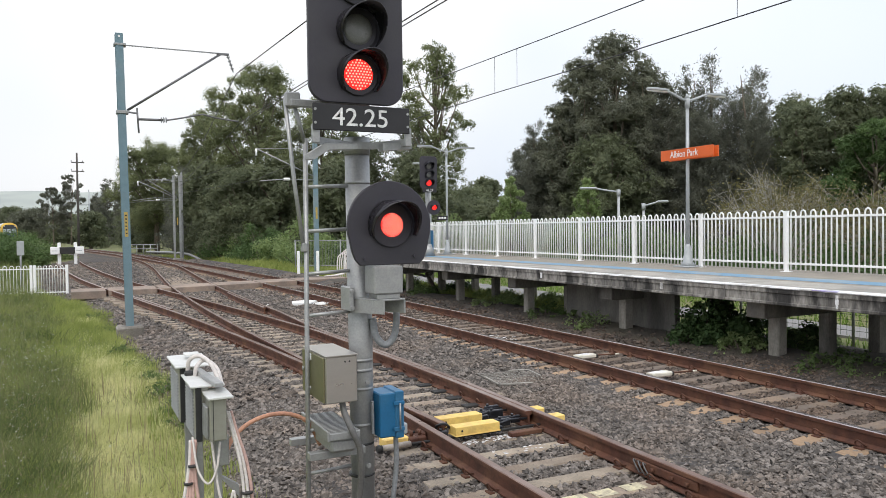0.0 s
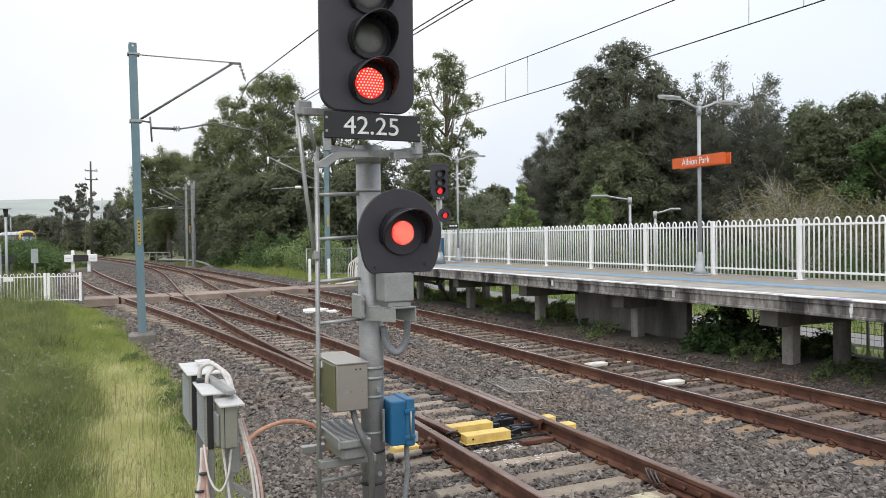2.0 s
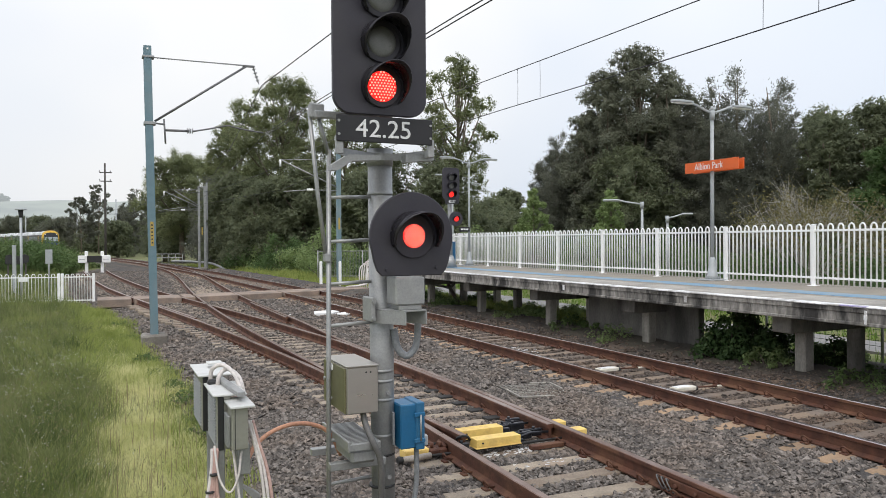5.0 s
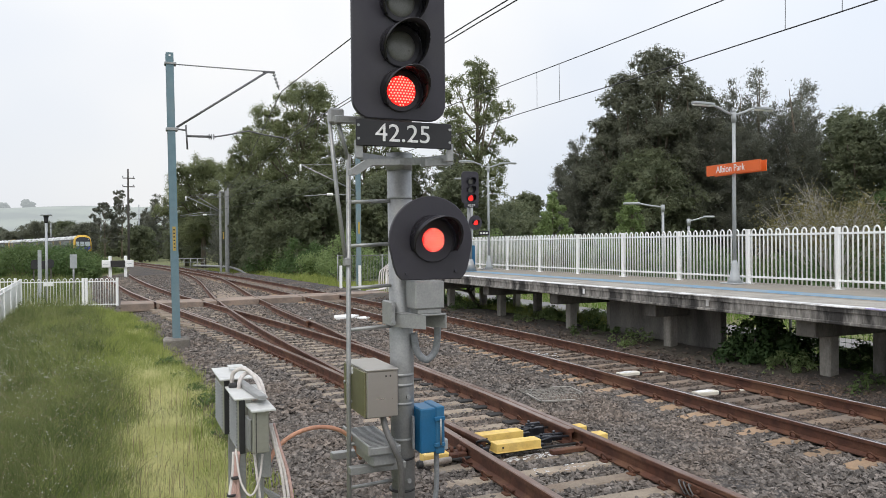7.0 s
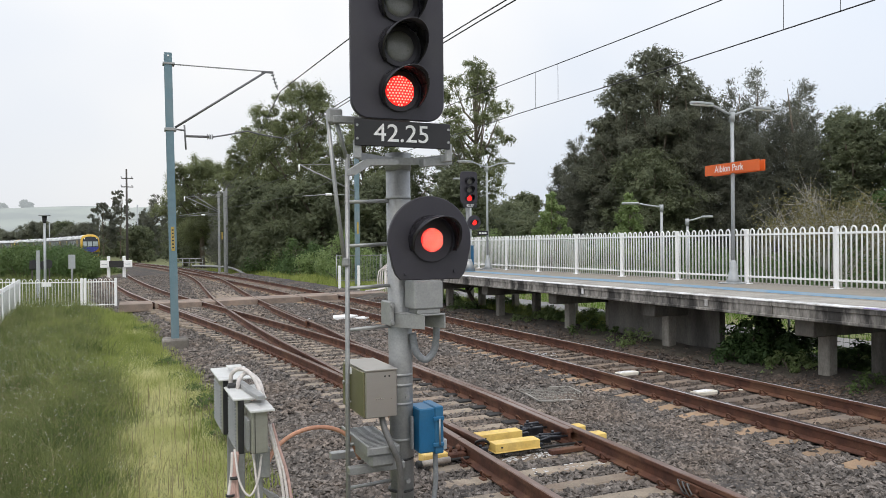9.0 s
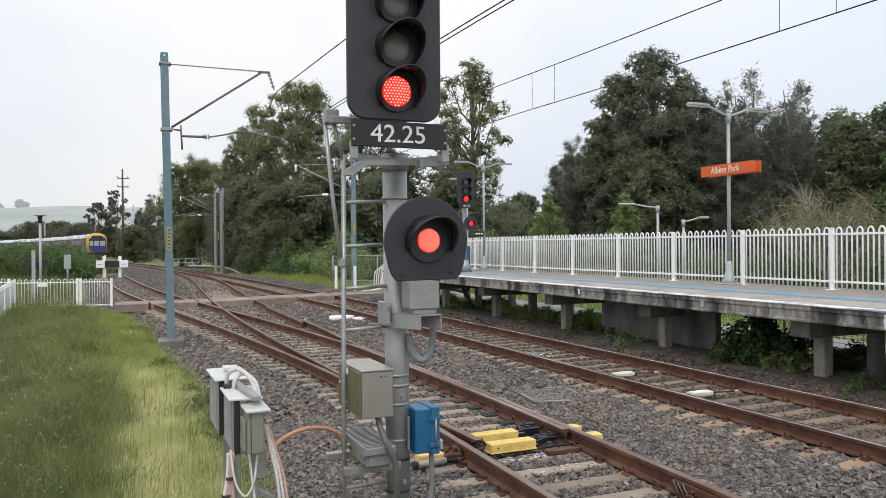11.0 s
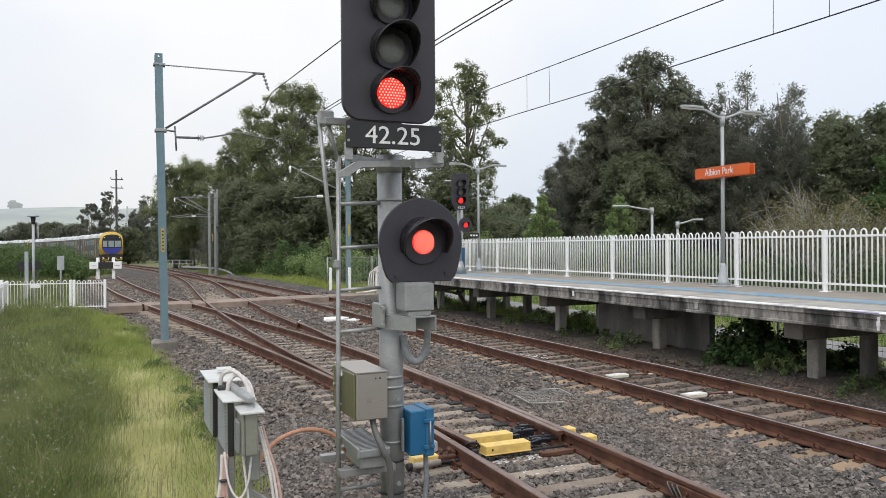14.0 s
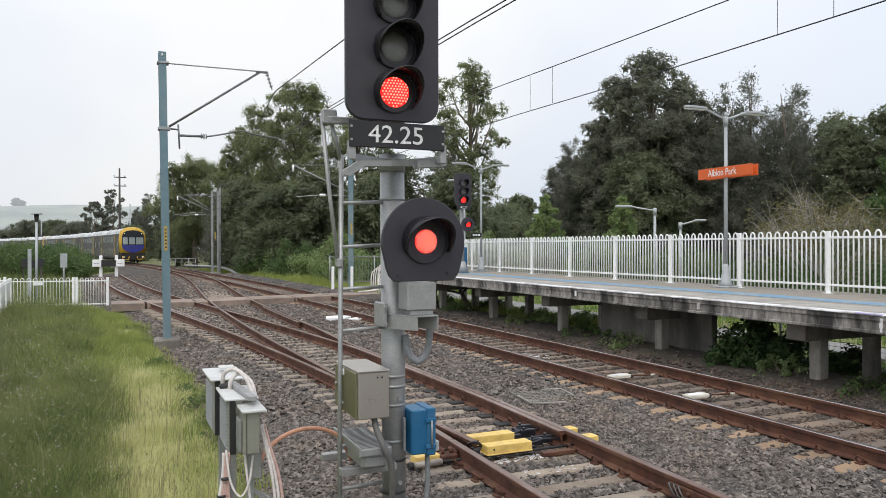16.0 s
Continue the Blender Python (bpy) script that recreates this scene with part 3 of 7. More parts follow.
GRAFFITI = mat("violet_spray_paint", (0.35, 0.28, 0.6), (0.5, 0.46, 0.66), 6, 0.6, 0, 0.0, 60)
part("spray_mark", box(8.917, 6.42, 1.086, 8.985, 6.8, 1.1012, 0.003), GRAFFITI, platform, "violet spray paint on the platform edge")
for y in (9.67, 13.3):
    part("marker_plate", box(8.918, y - 0.035, 0.92, 8.926, y + 0.035, 1.03, 0.002), LINE_PAINT, platform)
for z0, z1, w in ((0.99, 1.05, 0.02), (0.925, 0.992, 0.026), (0.87, 0.927, 0.016)):
    part("paint_drip", box(8.918, 6.43 - w, z0, 8.9265, 6.43 + w, z1, 0.003), LINE_PAINT, platform)
part("coping", box(9.14, PY0, 1.08, 10.05, PY1, 1.096), PALE_CONCRETE, platform)
part("tactile_strip", box(10.3, PY0, 1.094, 10.85, PY1, 1.099), BLUE_LINE, platform)
for y in (-2.5, 1.0, 4.5, 7.98, 11.5, 14.97, 18.5, 22.0, 25.5):
    part("crosshead", box(9.2, y - 0.17, 0.58, 12.5, y + 0.17, 0.86, 0.015), CONCRETE, platform)
    for x in (9.69, 10.85, 12.1):
        part("column", box(x - 0.1, y - 0.1, -0.5, x + 0.1, y + 0.1, 0.585, 0.02), COLUMN_CONCRETE, platform)
part("brace", tube([(10.2, 21.8, 0.56), (10.2, 21.05, 0.02)], 0.06, 8), BRACE_STEEL, platform, "rusted dark diagonal steel brace")
part("service_pipe", tube(curve_points([(10.2, 23.6, 0.5), (10.2, 22.4, 0.5), (10.2, 21.8, 0.47), (10.2, 21.4, 0.6), (10.2, 21.35, 0.85)], 5), 0.04, 8), CONCRETE, platform, "grey service pipe under the platform")
part("infill_wall", box(10.0, 10.5, -0.5, 10.14, 13.9, 0.86, 0.01), CONCRETE, platform)

# ---- platform fence ----
FY = [27.04 - 2.155 * k for k in range(15)]
fence = thing("platform_fence", "white steel platform fence with hooped bar tops", "fence")
FX = 12.15
post0 = rail0 = None
bar0 = None
for k, y in enumerate(FY):
    b = box(-0.034, -0.034, 0, 0.034, 0.034, 1.135, 0.007)
    box(-0.039, -0.039, 1.135, 0.039, 0.039, 1.158, 0.009, b)
    box(-0.08, -0.08, 0.0, 0.08, 0.08, 0.012, 0.003, b)
    if post0 is None:
        post0 = part("post", b, WHITE_PAINT, fence)
        post0.matrix_basis = pose(FX, y, 1.09)
    else:
        b.free()
        again("post", post0, fence, pose(FX, y, 1.09))
    if k == len(FY) - 1:
        break
    if rail0 is None:
        rail0 = part("rail", box(-0.018, -2.11, -0.02, 0.018, 0, 0.02, 0.004), WHITE_PAINT, fence)
        rail0.matrix_basis = pose(FX, y - 0.0225, 1.09 + 0.16)
        again("rail", rail0, fence, pose(FX, y - 0.0225, 1.09 + 1.04))
    else:
        again("rail", rail0, fence, pose(FX, y - 0.0225, 1.09 + 0.16))
        again("rail", rail0, fence, pose(FX, y - 0.0225, 1.09 + 1.04))
    for j in range(10):
        yy = y - 0.095 - j * 0.2105
        if bar0 is None:
            pts = [(0, 0, 0.04), (0, 0, 1.09)] + [(0, -0.0525 + 0.0525 * math.cos(a), 1.09 + 0.07 * math.sin(a)) for a in [math.pi * q / 8 for q in range(1, 8)]] + [(0, -0.105, 1.09), (0, -0.105, 0.04)]
            bar0 = part("hooped_bar", tube(pts, 0.0165, 6), WHITE_PAINT, fence)
            bar0.matrix_basis = pose(FX, yy, 1.09)
        else:
            again("hooped_bar", bar0, fence, pose(FX, yy, 1.09))

# ---- train ----
def front_y(t):
    return 172.92 - 1.662 * t - 0.1956 * t * t + 0.00024 * t ** 3


ARC_Y = np.linspace(20, 420, 1601)
ARC_X = np.array([line_a(y) for y in ARC_Y])
ARC_S = np.concatenate([[0], np.cumsum(np.hypot(np.diff(ARC_X), np.diff(ARC_Y)))])


def on_line(s):
    return Vector((float(np.interp(s, ARC_S, ARC_X)), float(np.interp(s, ARC_S, ARC_Y)), 0))


STAINLESS = mat("ribbed_stainless_side", (0.055, 0.053, 0.05), (0.038, 0.037, 0.035), 3, 0.5, 0.1, 0.1, 40)
DOOR_TAN = mat("dull_yellow_door", (0.26, 0.185, 0.06), (0.21, 0.15, 0.055), 3, 0.5, 0, 0.05, 40)
TRAIN_ROOF = mat("pale_grey_roof", (0.68, 0.69, 0.7), (0.58, 0.59, 0.6), 2, 0.5, 0.0, 0.1, 20, (0.2, 0.2, 0.2), 0.5, 0.5)
CAB_YELLOW = mat("cab_yellow", (0.7, 0.43, 0.05), (0.64, 0.4, 0.05), 3, 0.4, 0, 0.03, 40)
CAB_BLUE = mat("cab_blue", (0.05, 0.06, 0.3), (0.045, 0.055, 0.26), 3, 0.35, 0, 0.03, 40)
DARK = mat("dark_underframe", (0.02, 0.02, 0.02), (0.035, 0.032, 0.03), 4, 0.7, 0, 0.1, 40)
GLASS_DARK = mat("dark_train_glass", (0.03, 0.033, 0.04), (0.04, 0.043, 0.05), 3, 0.2, 0, 0.0, 40, spec=0.4)
# pale base colour paints the sky's reflection into the cab windows
GLASS_PALE = mat("sky_lit_train_glass", (0.42, 0.47, 0.47), (0.34, 0.39, 0.4), 2, 0.1, 0.2, 0.0, 40, spec=0.8)
HEADLIGHT = glow("train_headlight", (1.0, 0.92, 0.75), 0.6, (0.6, 0.6, 0.55))

PROFILE = [(-1.38, 0.55), (-1.5, 0.75), (-1.5, 3.58), (-1.4, 3.88), (-1.15, 4.13), (-0.6, 4.3), (0, 4.36), (0.6, 4.3), (1.15, 4.13), (1.4, 3.88), (1.5, 3.58), (1.5, 0.75), (1.38, 0.55)]
CAR = 20.0


def carriage(lead):
    """A double-deck carriage; its front looks along -y, its middle is over the origin."""
    car = thing("train_carriage", "double-deck stainless steel carriage with a yellow end frame" if lead else "double-deck stainless steel train carriage with dark windows", "train", group="electric train")
    half = CAR / 2 - 0.15
    part("body", turned(prism(PROFILE[:3] + PROFILE[10:], 2 * half - (0.9 if lead else 0), "y"), pose(0, -half + (0.9 if lead else 0), 0)), STAINLESS, car)
    part("roof", turned(prism([(x * 1.004, z) for x, z in PROFILE[2:11]], 2 * half - (0.9 if lead else 0), "y"), pose(0, -half + (0.9 if lead else 0), 0)), TRAIN_ROOF, car)
    for y in (-4.2, 0.0, 4.2):
        part("roof_unit", box(-1.0, y - 0.5, 4.15, 1.0, y + 0.5, 4.4, 0.06), DARK, car)
    part("end_gangway", box(-0.6, half - 0.02, 0.9, 0.6, half + 0.28, 3.3, 0.05), DARK, car)
    for side in (-1, 1):
        for y in (-5.9, 5.9):
            d = part("door", box(side * 1.535 - 0.02, y - 0.75, 0.95, side * 1.535 + 0.02, y + 0.75, 3.4, 0.01), DOOR_TAN, car)
            for yy in (y - 0.36, y + 0.36):
                part("door_window", box(side * 1.56 - 0.008, yy - 0.22, 1.9, side * 1.56 + 0.008, yy + 0.22, 2.8, 0.006), GLASS_DARK, d)
        for deck, z in ((0, 1.05), (1, 2.55)):
            for k in range(5):
                y = -3.75 + 1.875 * k
                part("window", box(side * 1.53 - 0.012, y - 0.75, z, side * 1.53 + 0.012, y + 0.75, z + 0.72, 0.01), GLASS_DARK, car)
        for y in (-8.2, 8.2):
            part("window", box(side * 1.53 - 0.012, y - 0.5, 1.9, side * 1.53 + 0.012, y + 0.5, 2.7, 0.01), GLASS_DARK, car)
    for y in (-6.9, 6.9):
        b = box(-1.1, y - 1.6, 0.35, 1.1, y + 1.6, 0.62, 0.04)
        for yy in (y - 1.2, y + 1.2):
            for x in (-0.78, 0.78):
                turned_wheel = turned(prism(circle(0.45, 20), 0.12, "x"), pose(x - 0.06, yy, 0.46))
                join(b, turned_wheel)
        part("bogie", b, DARK, car)
    if lead:
        y = -half
        shell = turned(prism([(-1.5, 1.25), (-1.53, 3.1), (-1.4, 3.8), (-1.1, 4.18), (-0.6, 4.38), (0, 4.42), (0.6, 4.38), (1.1, 4.18), (1.4, 3.8), (1.53, 3.1), (1.5, 1.25)], 1.0, "y"), pose(0, y, 0))
        for v in shell.verts:
            if v.co.y < y + 0.5:
                v.co.x *= 0.95
                v.co.z = 0.95 + (v.co.z - 0.95) * 0.965
                v.co.y += 0.28 * (max(0, v.co.z - 1.2) / 3.2) ** 2
        bmesh.ops.bevel(shell, geom=list(shell.edges), offset=0.1, segments=2, affect="EDGES")
        cab = part("cab_front", shell, CAB_YELLOW, car, "yellow driving cab end", smooth=True)
        lean = lambda z: y + 0.28 * (max(0, z - 1.2) / 3.2) ** 2

        def face(name, outline, proud, material, label=""):
            b = prism(outline, 0.1, "y")
            for v in b.verts:
                v.co.y = v.co.y * 1.0 + lean(v.co.z) - proud
            return part(name, b, material, cab, label)
        mask = [(-1.27, 2.2), (-1.24, 3.32), (-1.06, 3.75), (-0.6, 3.96), (0, 4.02), (0.6, 3.96), (1.06, 3.75), (1.24, 3.32), (1.27, 2.2)]
        face("windscreen_mask", mask, 0.03, GLASS_DARK)
        blue = [(-1.27, 2.2)] + [(1.27 * math.cos(a), 2.2 + 0.9 * math.sin(a)) for a in [math.pi + math.pi * k / 14 for k in range(1, 14)]] + [(1.27, 2.2)]
        face("blue_panel", blue, 0.03, CAB_BLUE, "deep blue curved lower front panel")
        for x0, x1 in ((-1.16, -0.62), (-0.46, 0.22), (0.34, 1.16)):
            face("window", [(x0, 2.3), (x1, 2.3), (x1, 3.15), (x0, 3.15)], 0.05, GLASS_PALE)
        for x in (-0.98, 0.98):
            part("marker_light", turned(prism(circle(0.06, 14), 0.06, "y"), pose(x, lean(3.75) - 0.07, 3.62)), HEADLIGHT, cab)
            part("headlight", turned(prism(circle(0.07, 14), 0.08, "y"), pose(x * 1.08, y - 0.1, 0.78)), HEADLIGHT, cab)
            part("step_frame", tube([(x * 1.2, y - 0.05, 0.9), (x * 1.25, y - 0.12, 0.5), (x * 0.55, y - 0.12, 0.5), (x * 0.45, y - 0.05, 0.85)], 0.06, 6), CAB_YELLOW, cab)
        part("buffer_beam", box(-1.38, y + 0.02, 0.35, 1.38, y + 0.9, 1.28, 0.05), DARK, cab)
        part("coupler", tube([(0, y + 0.1, 0.6), (0, y - 0.45, 0.6)], [0.12, 0.16], 10), DARK, cab)
    return car


cars = []
for i in range(7):
    if i in (0, 4):
        c = carriage(True)
    elif i == 1:
        c = plain = carriage(False)
    else:
        c = copy_thing(plain, Matrix.Identity(4))
    cars.append(c)


def train_rows(i):
    out = []
    for k in range(33):
        t = k * 0.5
        s = float(np.interp(front_y(t), ARC_Y, ARC_S)) + 0.15 + i * CAR
        a, b = on_line(s + 2.5), on_line(s + CAR - 2.5)
        d = a - b
        mid = (a + b) / 2
        out.append((t, pose(mid.x, mid.y, 0, 0, 0, math.degrees(math.atan2(d.x, -d.y)))))
    return out

# ---- near signal ----
LED_RED = glow("red_led", (1.0, 0.022, 0.018), 1.7, (0.1, 0.0, 0.0))
LED_DOT = glow("red_led_core", (1.0, 0.42, 0.3), 1.6, (0.3, 0.05, 0.05))
# lightened grey paints a reflection into the glass of the unlit lenses
LENS_OFF = mat("unlit_lens_glass", (0.2, 0.2, 0.19), (0.15, 0.15, 0.145), 12, 0.3, 0, 0.2, 140, spec=0.7)
PLATE_BLACK = mat("black_number_plate", (0.025, 0.024, 0.028), (0.02, 0.02, 0.023), 5, 0.55, 0, 0.03, 60, speck=0.3)
DIGIT_WHITE = mat("reflective_white_lettering", (0.82, 0.82, 0.82), (0.74, 0.74, 0.74), 20, 0.5, 0, 0.0, 60)
STAINLESS_BOX = mat("brushed_stainless_box", (0.58, 0.55, 0.51), (0.54, 0.51, 0.475), 2, 0.3, 0.8, 0.006, 60, stretch=(1, 1, 4), speck=0.12)
BLUE_BOX = mat("blue_enamel_box", (0.014, 0.13, 0.28), (0.013, 0.115, 0.245), 4, 0.42, 0, 0.05, 60, (0.06, 0.17, 0.27), 3, 0.4, speck=0.3)
CABLE_GREY = mat("grey_conduit", (0.24, 0.25, 0.26), (0.2, 0.21, 0.22), 6, 0.5, 0, 0.1, 60)
CONDUIT_DARK = mat("dark_grey_conduit", (0.13, 0.125, 0.12), (0.1, 0.097, 0.095), 6, 0.5, 0, 0.1, 60)
CABLE_BLACK = mat("black_cable", (0.02, 0.02, 0.022), (0.03, 0.03, 0.03), 6, 0.5, 0, 0.05, 60)
YELLOW = mat("yellow_cover_paint", (0.87, 0.63, 0.2), (0.83, 0.57, 0.15), 3, 0.5, 0, 0.04, 50, (0.5, 0.3, 0.1), 5.0, 0.45, speck=0.3)


def lettering(name, text, height, m, material, parent, depth=0.002, align="CENTER", squeeze=1.0):
    """Raised characters as a mesh; upright, looking along -y at rest."""
    cu = bpy.data.curves.new(name, "FONT")
    cu.body, cu.size, cu.align_x, cu.align_y, cu.extrude = text, height / 0.72, align, "CENTER", depth
    cu.offset = 0.003 * height
    tmp = bpy.data.objects.new(name, cu)
    scene.collection.objects.link(tmp)
    bpy.context.view_layer.update()
    me = bpy.data.meshes.new_from_object(tmp.evaluated_get(bpy.context.evaluated_depsgraph_get()))
    bpy.data.objects.remove(tmp)
    me.transform(m @ pose(0, 0, 0, 90) @ Matrix.Diagonal((squeeze, 1, 1, 1)))
    # one object for each character
    whole = bmesh.new()
    whole.from_mesh(me)
    groups, seen = [], set()
    for start in whole.verts:
        if start in seen:
            continue
        stack, isle = [start], []
        seen.add(start)
        while stack:
            v = stack.pop()
            isle.append(v)
            for e in v.link_edges:
                o = e.other_vert(v)
                if o not in seen:
                    seen.add(o)
                    stack.append(o)
        lo, hi = min(v.co.x for v in isle), max(v.co.x for v in isle)
        for g in groups:
            if lo < g[1] - 0.3 * (hi - lo) and hi > g[0] + 0.3 * (hi - lo):
                g[0], g[1] = min(lo, g[0]), max(hi, g[1])
                g[2].update(isle)
                break
        else:
            groups.append([lo, hi, set(isle)])
    for _, _, keep_v in sorted(groups, key=lambda g: g[0]):
        one, where = bmesh.new(), {}
        for v in keep_v:
            where[v] = one.verts.new(v.co)
        for f in whole.faces:
            if f.verts[0] in keep_v:
                one.faces.new([where[v] for v in f.verts])
        part(name, one, material, parent)
    whole.free()


def visor(r, length, droop, thick=0.006, open_deg=95):
    """A hood round a lens, looking along -y, cut away below."""
    b = bmesh.new()
    n = 26
    a0, a1 = radians(-90 + open_deg / 2), radians(270 - open_deg / 2)
    rings = []
    for k in range(n):
        a = a0 + (a1 - a0) * k / (n - 1)
        up = 0.5 + 0.5 * math.sin(a)
        reach = length * (0.1 + 0.9 * up ** 1.45)
        ring = []
        for rr, yy in ((r, 0.0), (r * 0.98, -reach), (r * 0.98 - thick, -reach), (r - thick, 0.0)):
            ring.append(b.verts.new((rr * math.cos(a), yy, rr * math.sin(a) + yy * droop)))
        rings.append(ring)
    for p, q in zip(rings, rings[1:]):
        for k in range(4):
            f = b.faces.new((p[k], p[(k + 1) % 4], q[(k + 1) % 4], q[k]))
            f.smooth = True
    b.faces.new(rings[0])
    b.faces.new(rings[-1][::-1])
    bmesh.ops.recalc_face_normals(b, faces=b.faces)
    return b


def led_lens(parent, x, y, z, r, lit, dots=True):
    b = bmesh.new()
    rings = []
    for k in range(6):
        rr = r * math.sin(math.pi / 2 * k / 5)
        yy = -0.018 * math.cos(math.pi / 2 * k / 5)
        rings.append([b.verts.new((x + rr * math.cos(a), y + yy, z + rr * math.sin(a))) for a in [2 * math.pi * q / 28 for q in range(28)]] if k else [b.verts.new((x, y + yy, z))])
    for k in range(28):
        b.faces.new((rings[0][0], rings[1][k], rings[1][(k + 1) % 28])).smooth = True
    for p, q in zip(rings[1:], rings[2:]):
        for k in range(28):
            b.faces.new((p[k], p[(k + 1) % 28], q[(k + 1) % 28], q[k])).smooth = True
    bmesh.ops.recalc_face_normals(b, faces=b.faces)
    lens = part("lens", b, LED_RED if lit else LENS_OFF, parent, "lit red lens of many small lights" if lit else "dark unlit glass lens")
    if lit and dots:
        d = bmesh.new()
        step = r / 4.7
        for i in range(-7, 8):
            for j in range(-7, 8):
                u, w = (i + 0.5 * (j % 2)) * step, j * step * 0.866
                if math.hypot(u, w) < r * 0.93:
                    join(d, turned(prism(circle(step * 0.27, 6), 0.004, "y"), pose(x + u, y - 0.024 + 0.016 * (math.hypot(u, w) / r) ** 2, z + w)))
        part("light_dots", d, LED_DOT, lens)
    return lens


def three_aspect_head(parent, x, y, z, k=1.0):
    """Rounded backing plate with three hooded lenses; z: the lowest lens."""
    w, top, low, r = 0.325 * k, 0.92 * k, -0.185 * k, 0.12 * k
    out = [(-w, low + r)] + [(-w + r - r * math.cos(a), low + r - r * math.sin(a)) for a in [math.pi / 2 * q / 7 for q in range(1, 7)]] + [(-w + r, low), (w - r, low)]
    out += [(w - r + r * math.sin(a), low + r - r * math.cos(a)) for a in [math.pi / 2 * q / 7 for q in range(1, 7)]] + [(w, low + r), (w, top - r)]
    out += [(w - r + r * math.cos(a), top - r + r * math.sin(a)) for a in [math.pi / 2 * q / 7 for q in range(1, 8)]]
    out += [(-w + r - r * math.sin(a), top - r + r * math.cos(a)) for a in [math.pi / 2 * q / 7 for q in range(0, 7)]] + [(-w, top - r)]
    head = part("signal_head", turned(prism(out, 0.035 * k, "y", bevel=0.006 * k), pose(x, y, z)), BLACK_PAINT, parent, "black backing board with rounded corners")
    part("housing", box(x - 0.19 * k, y + 0.035 * k, z - 0.15 * k, x + 0.19 * k, y + 0.3 * k, z + 0.8 * k, 0.02 * k), BLACK_PAINT, head)
    for q in range(3):
        zz = z + 0.292 * q * k
        part("lens_rim", turned(prism(circle(0.135 * k, 28), 0.02 * k, "y", bevel=0.004 * k), pose(x, y - 0.02 * k, zz)), BLACK_PAINT, head)
        part("visor", turned(visor(0.152 * k, 0.27 * k, 0.1), pose(x + 0.012 * k, y - 0.005, zz)), VISOR_BLACK, head)
        led_lens(head, x, y - 0.021 * k, zz, 0.1 * k, q == 0, k == 1.0)
    return head


sig = thing("railway_signal", "galvanised signal post with black three-lens head showing red and ladder", "railway signal")
PX, PYY = 1.78, 4.92
part("post", tube([(PX + 0.012, PYY, -0.4), (PX, PYY, 2.62)], [0.081, 0.086], 28), GALV, sig)
part("base_plate", box(PX - 0.25, PYY - 0.25, -0.33, PX + 0.25, PYY + 0.25, -0.29, 0.01), GALV, sig)
three_aspect_head(sig, 1.683, 4.62, 2.99)
# number plate on its frame
plate = part("number_plate", box(1.37, 4.585, 2.62, 2.035, 4.6, 2.79, 0.004), PLATE_BLACK, sig, "black plate with white numerals 42.25")
lettering("numeral", "42.25", 0.117, pose(1.69, 4.583, 2.703), DIGIT_WHITE, plate, squeeze=1.08)
for x in (1.385, 2.02):
    for z in (2.665, 2.75):
        part("plate_bolt", tube([(x, 4.58, z), (x, 4.586, z)], 0.009, 8), GALV, plate)
cap = part("bracket_frame", box(1.37, 4.6, 2.54, 1.42, 4.63, 2.66, 0.004), GALV, sig)
STRAP = [(-0.005, 0.0), (-0.005, 0.048), (0.005, 0.048), (0.005, 0.0)]
part("bracket_band", sweep(STRAP, [(1.4, 4.63, 2.535), (1.5, 4.7, 2.535), (1.62, 4.79, 2.535), (1.7, 4.825, 2.535), (1.78, 4.83, 2.535), (1.86, 4.825, 2.535), (1.95, 4.75, 2.54), (2.03, 4.62, 2.545)]), GALV, sig)
part("bracket_plate", box(2.01, 4.6, 2.54, 2.055, 4.63, 2.66, 0.004), GALV, sig)
part("bracket_wing", turned(prism([(1.36, 2.475), (1.47, 2.545), (1.69, 2.55), (1.69, 2.515), (1.5, 2.505), (1.4, 2.44), (1.36, 2.44)], 0.09, "y"), pose(0, 4.66, 0)), GALV, sig)
part("bracket_wing", turned(prism([(1.87, 2.51), (2.08, 2.53), (2.08, 2.58), (1.87, 2.56)], 0.08, "y"), pose(0, 4.66, 0)), GALV, sig)
part("collar", tube([(PX, PYY, 2.5), (PX, PYY, 2.62)], 0.0915, 24), GALV, sig)
# lower marker light
BOARD = circle(0.302, 40, -18, 198) + [(-0.272, -0.165), (-0.25, -0.225), (-0.215, -0.262), (0.215, -0.262), (0.25, -0.225), (0.272, -0.165)]
low = part("marker_board", turned(prism(BOARD, 0.03, "y", bevel=0.005), pose(1.915, 4.66, 2.008)), BLACK_PAINT, sig, "round black board with flat lower edge")
part("housing", tube([(1.912, 4.69, 2.012), (1.912, 4.86, 2.012)], 0.15, 24), BLACK_PAINT, low)
part("lens_rim", turned(prism(circle(0.15, 28), 0.022, "y", bevel=0.004), pose(1.918, 4.64, 2.013)), BLACK_PAINT, low)
part("visor", turned(visor(0.172, 0.24, 0.06, 0.006, 130), pose(1.925, 4.655, 2.013)), VISOR_BLACK, low)
led_lens(low, 1.918, 4.638, 2.013, 0.08, True)
for x in (1.73, 2.09):
    part("bolt", tube([(x, 4.645, 1.79 if x < 2 else 1.8), (x, 4.662, 1.79 if x < 2 else 1.8)], 0.012, 8), BLACK_PAINT, low)
part("support_box", box(1.778, 4.62, 1.552, 1.988, 4.8, 1.738, 0.008), GALV, sig)
part("support_neck", box(1.803, 4.63, 1.517, 1.968, 4.79, 1.553, 0.005), GALV, sig)
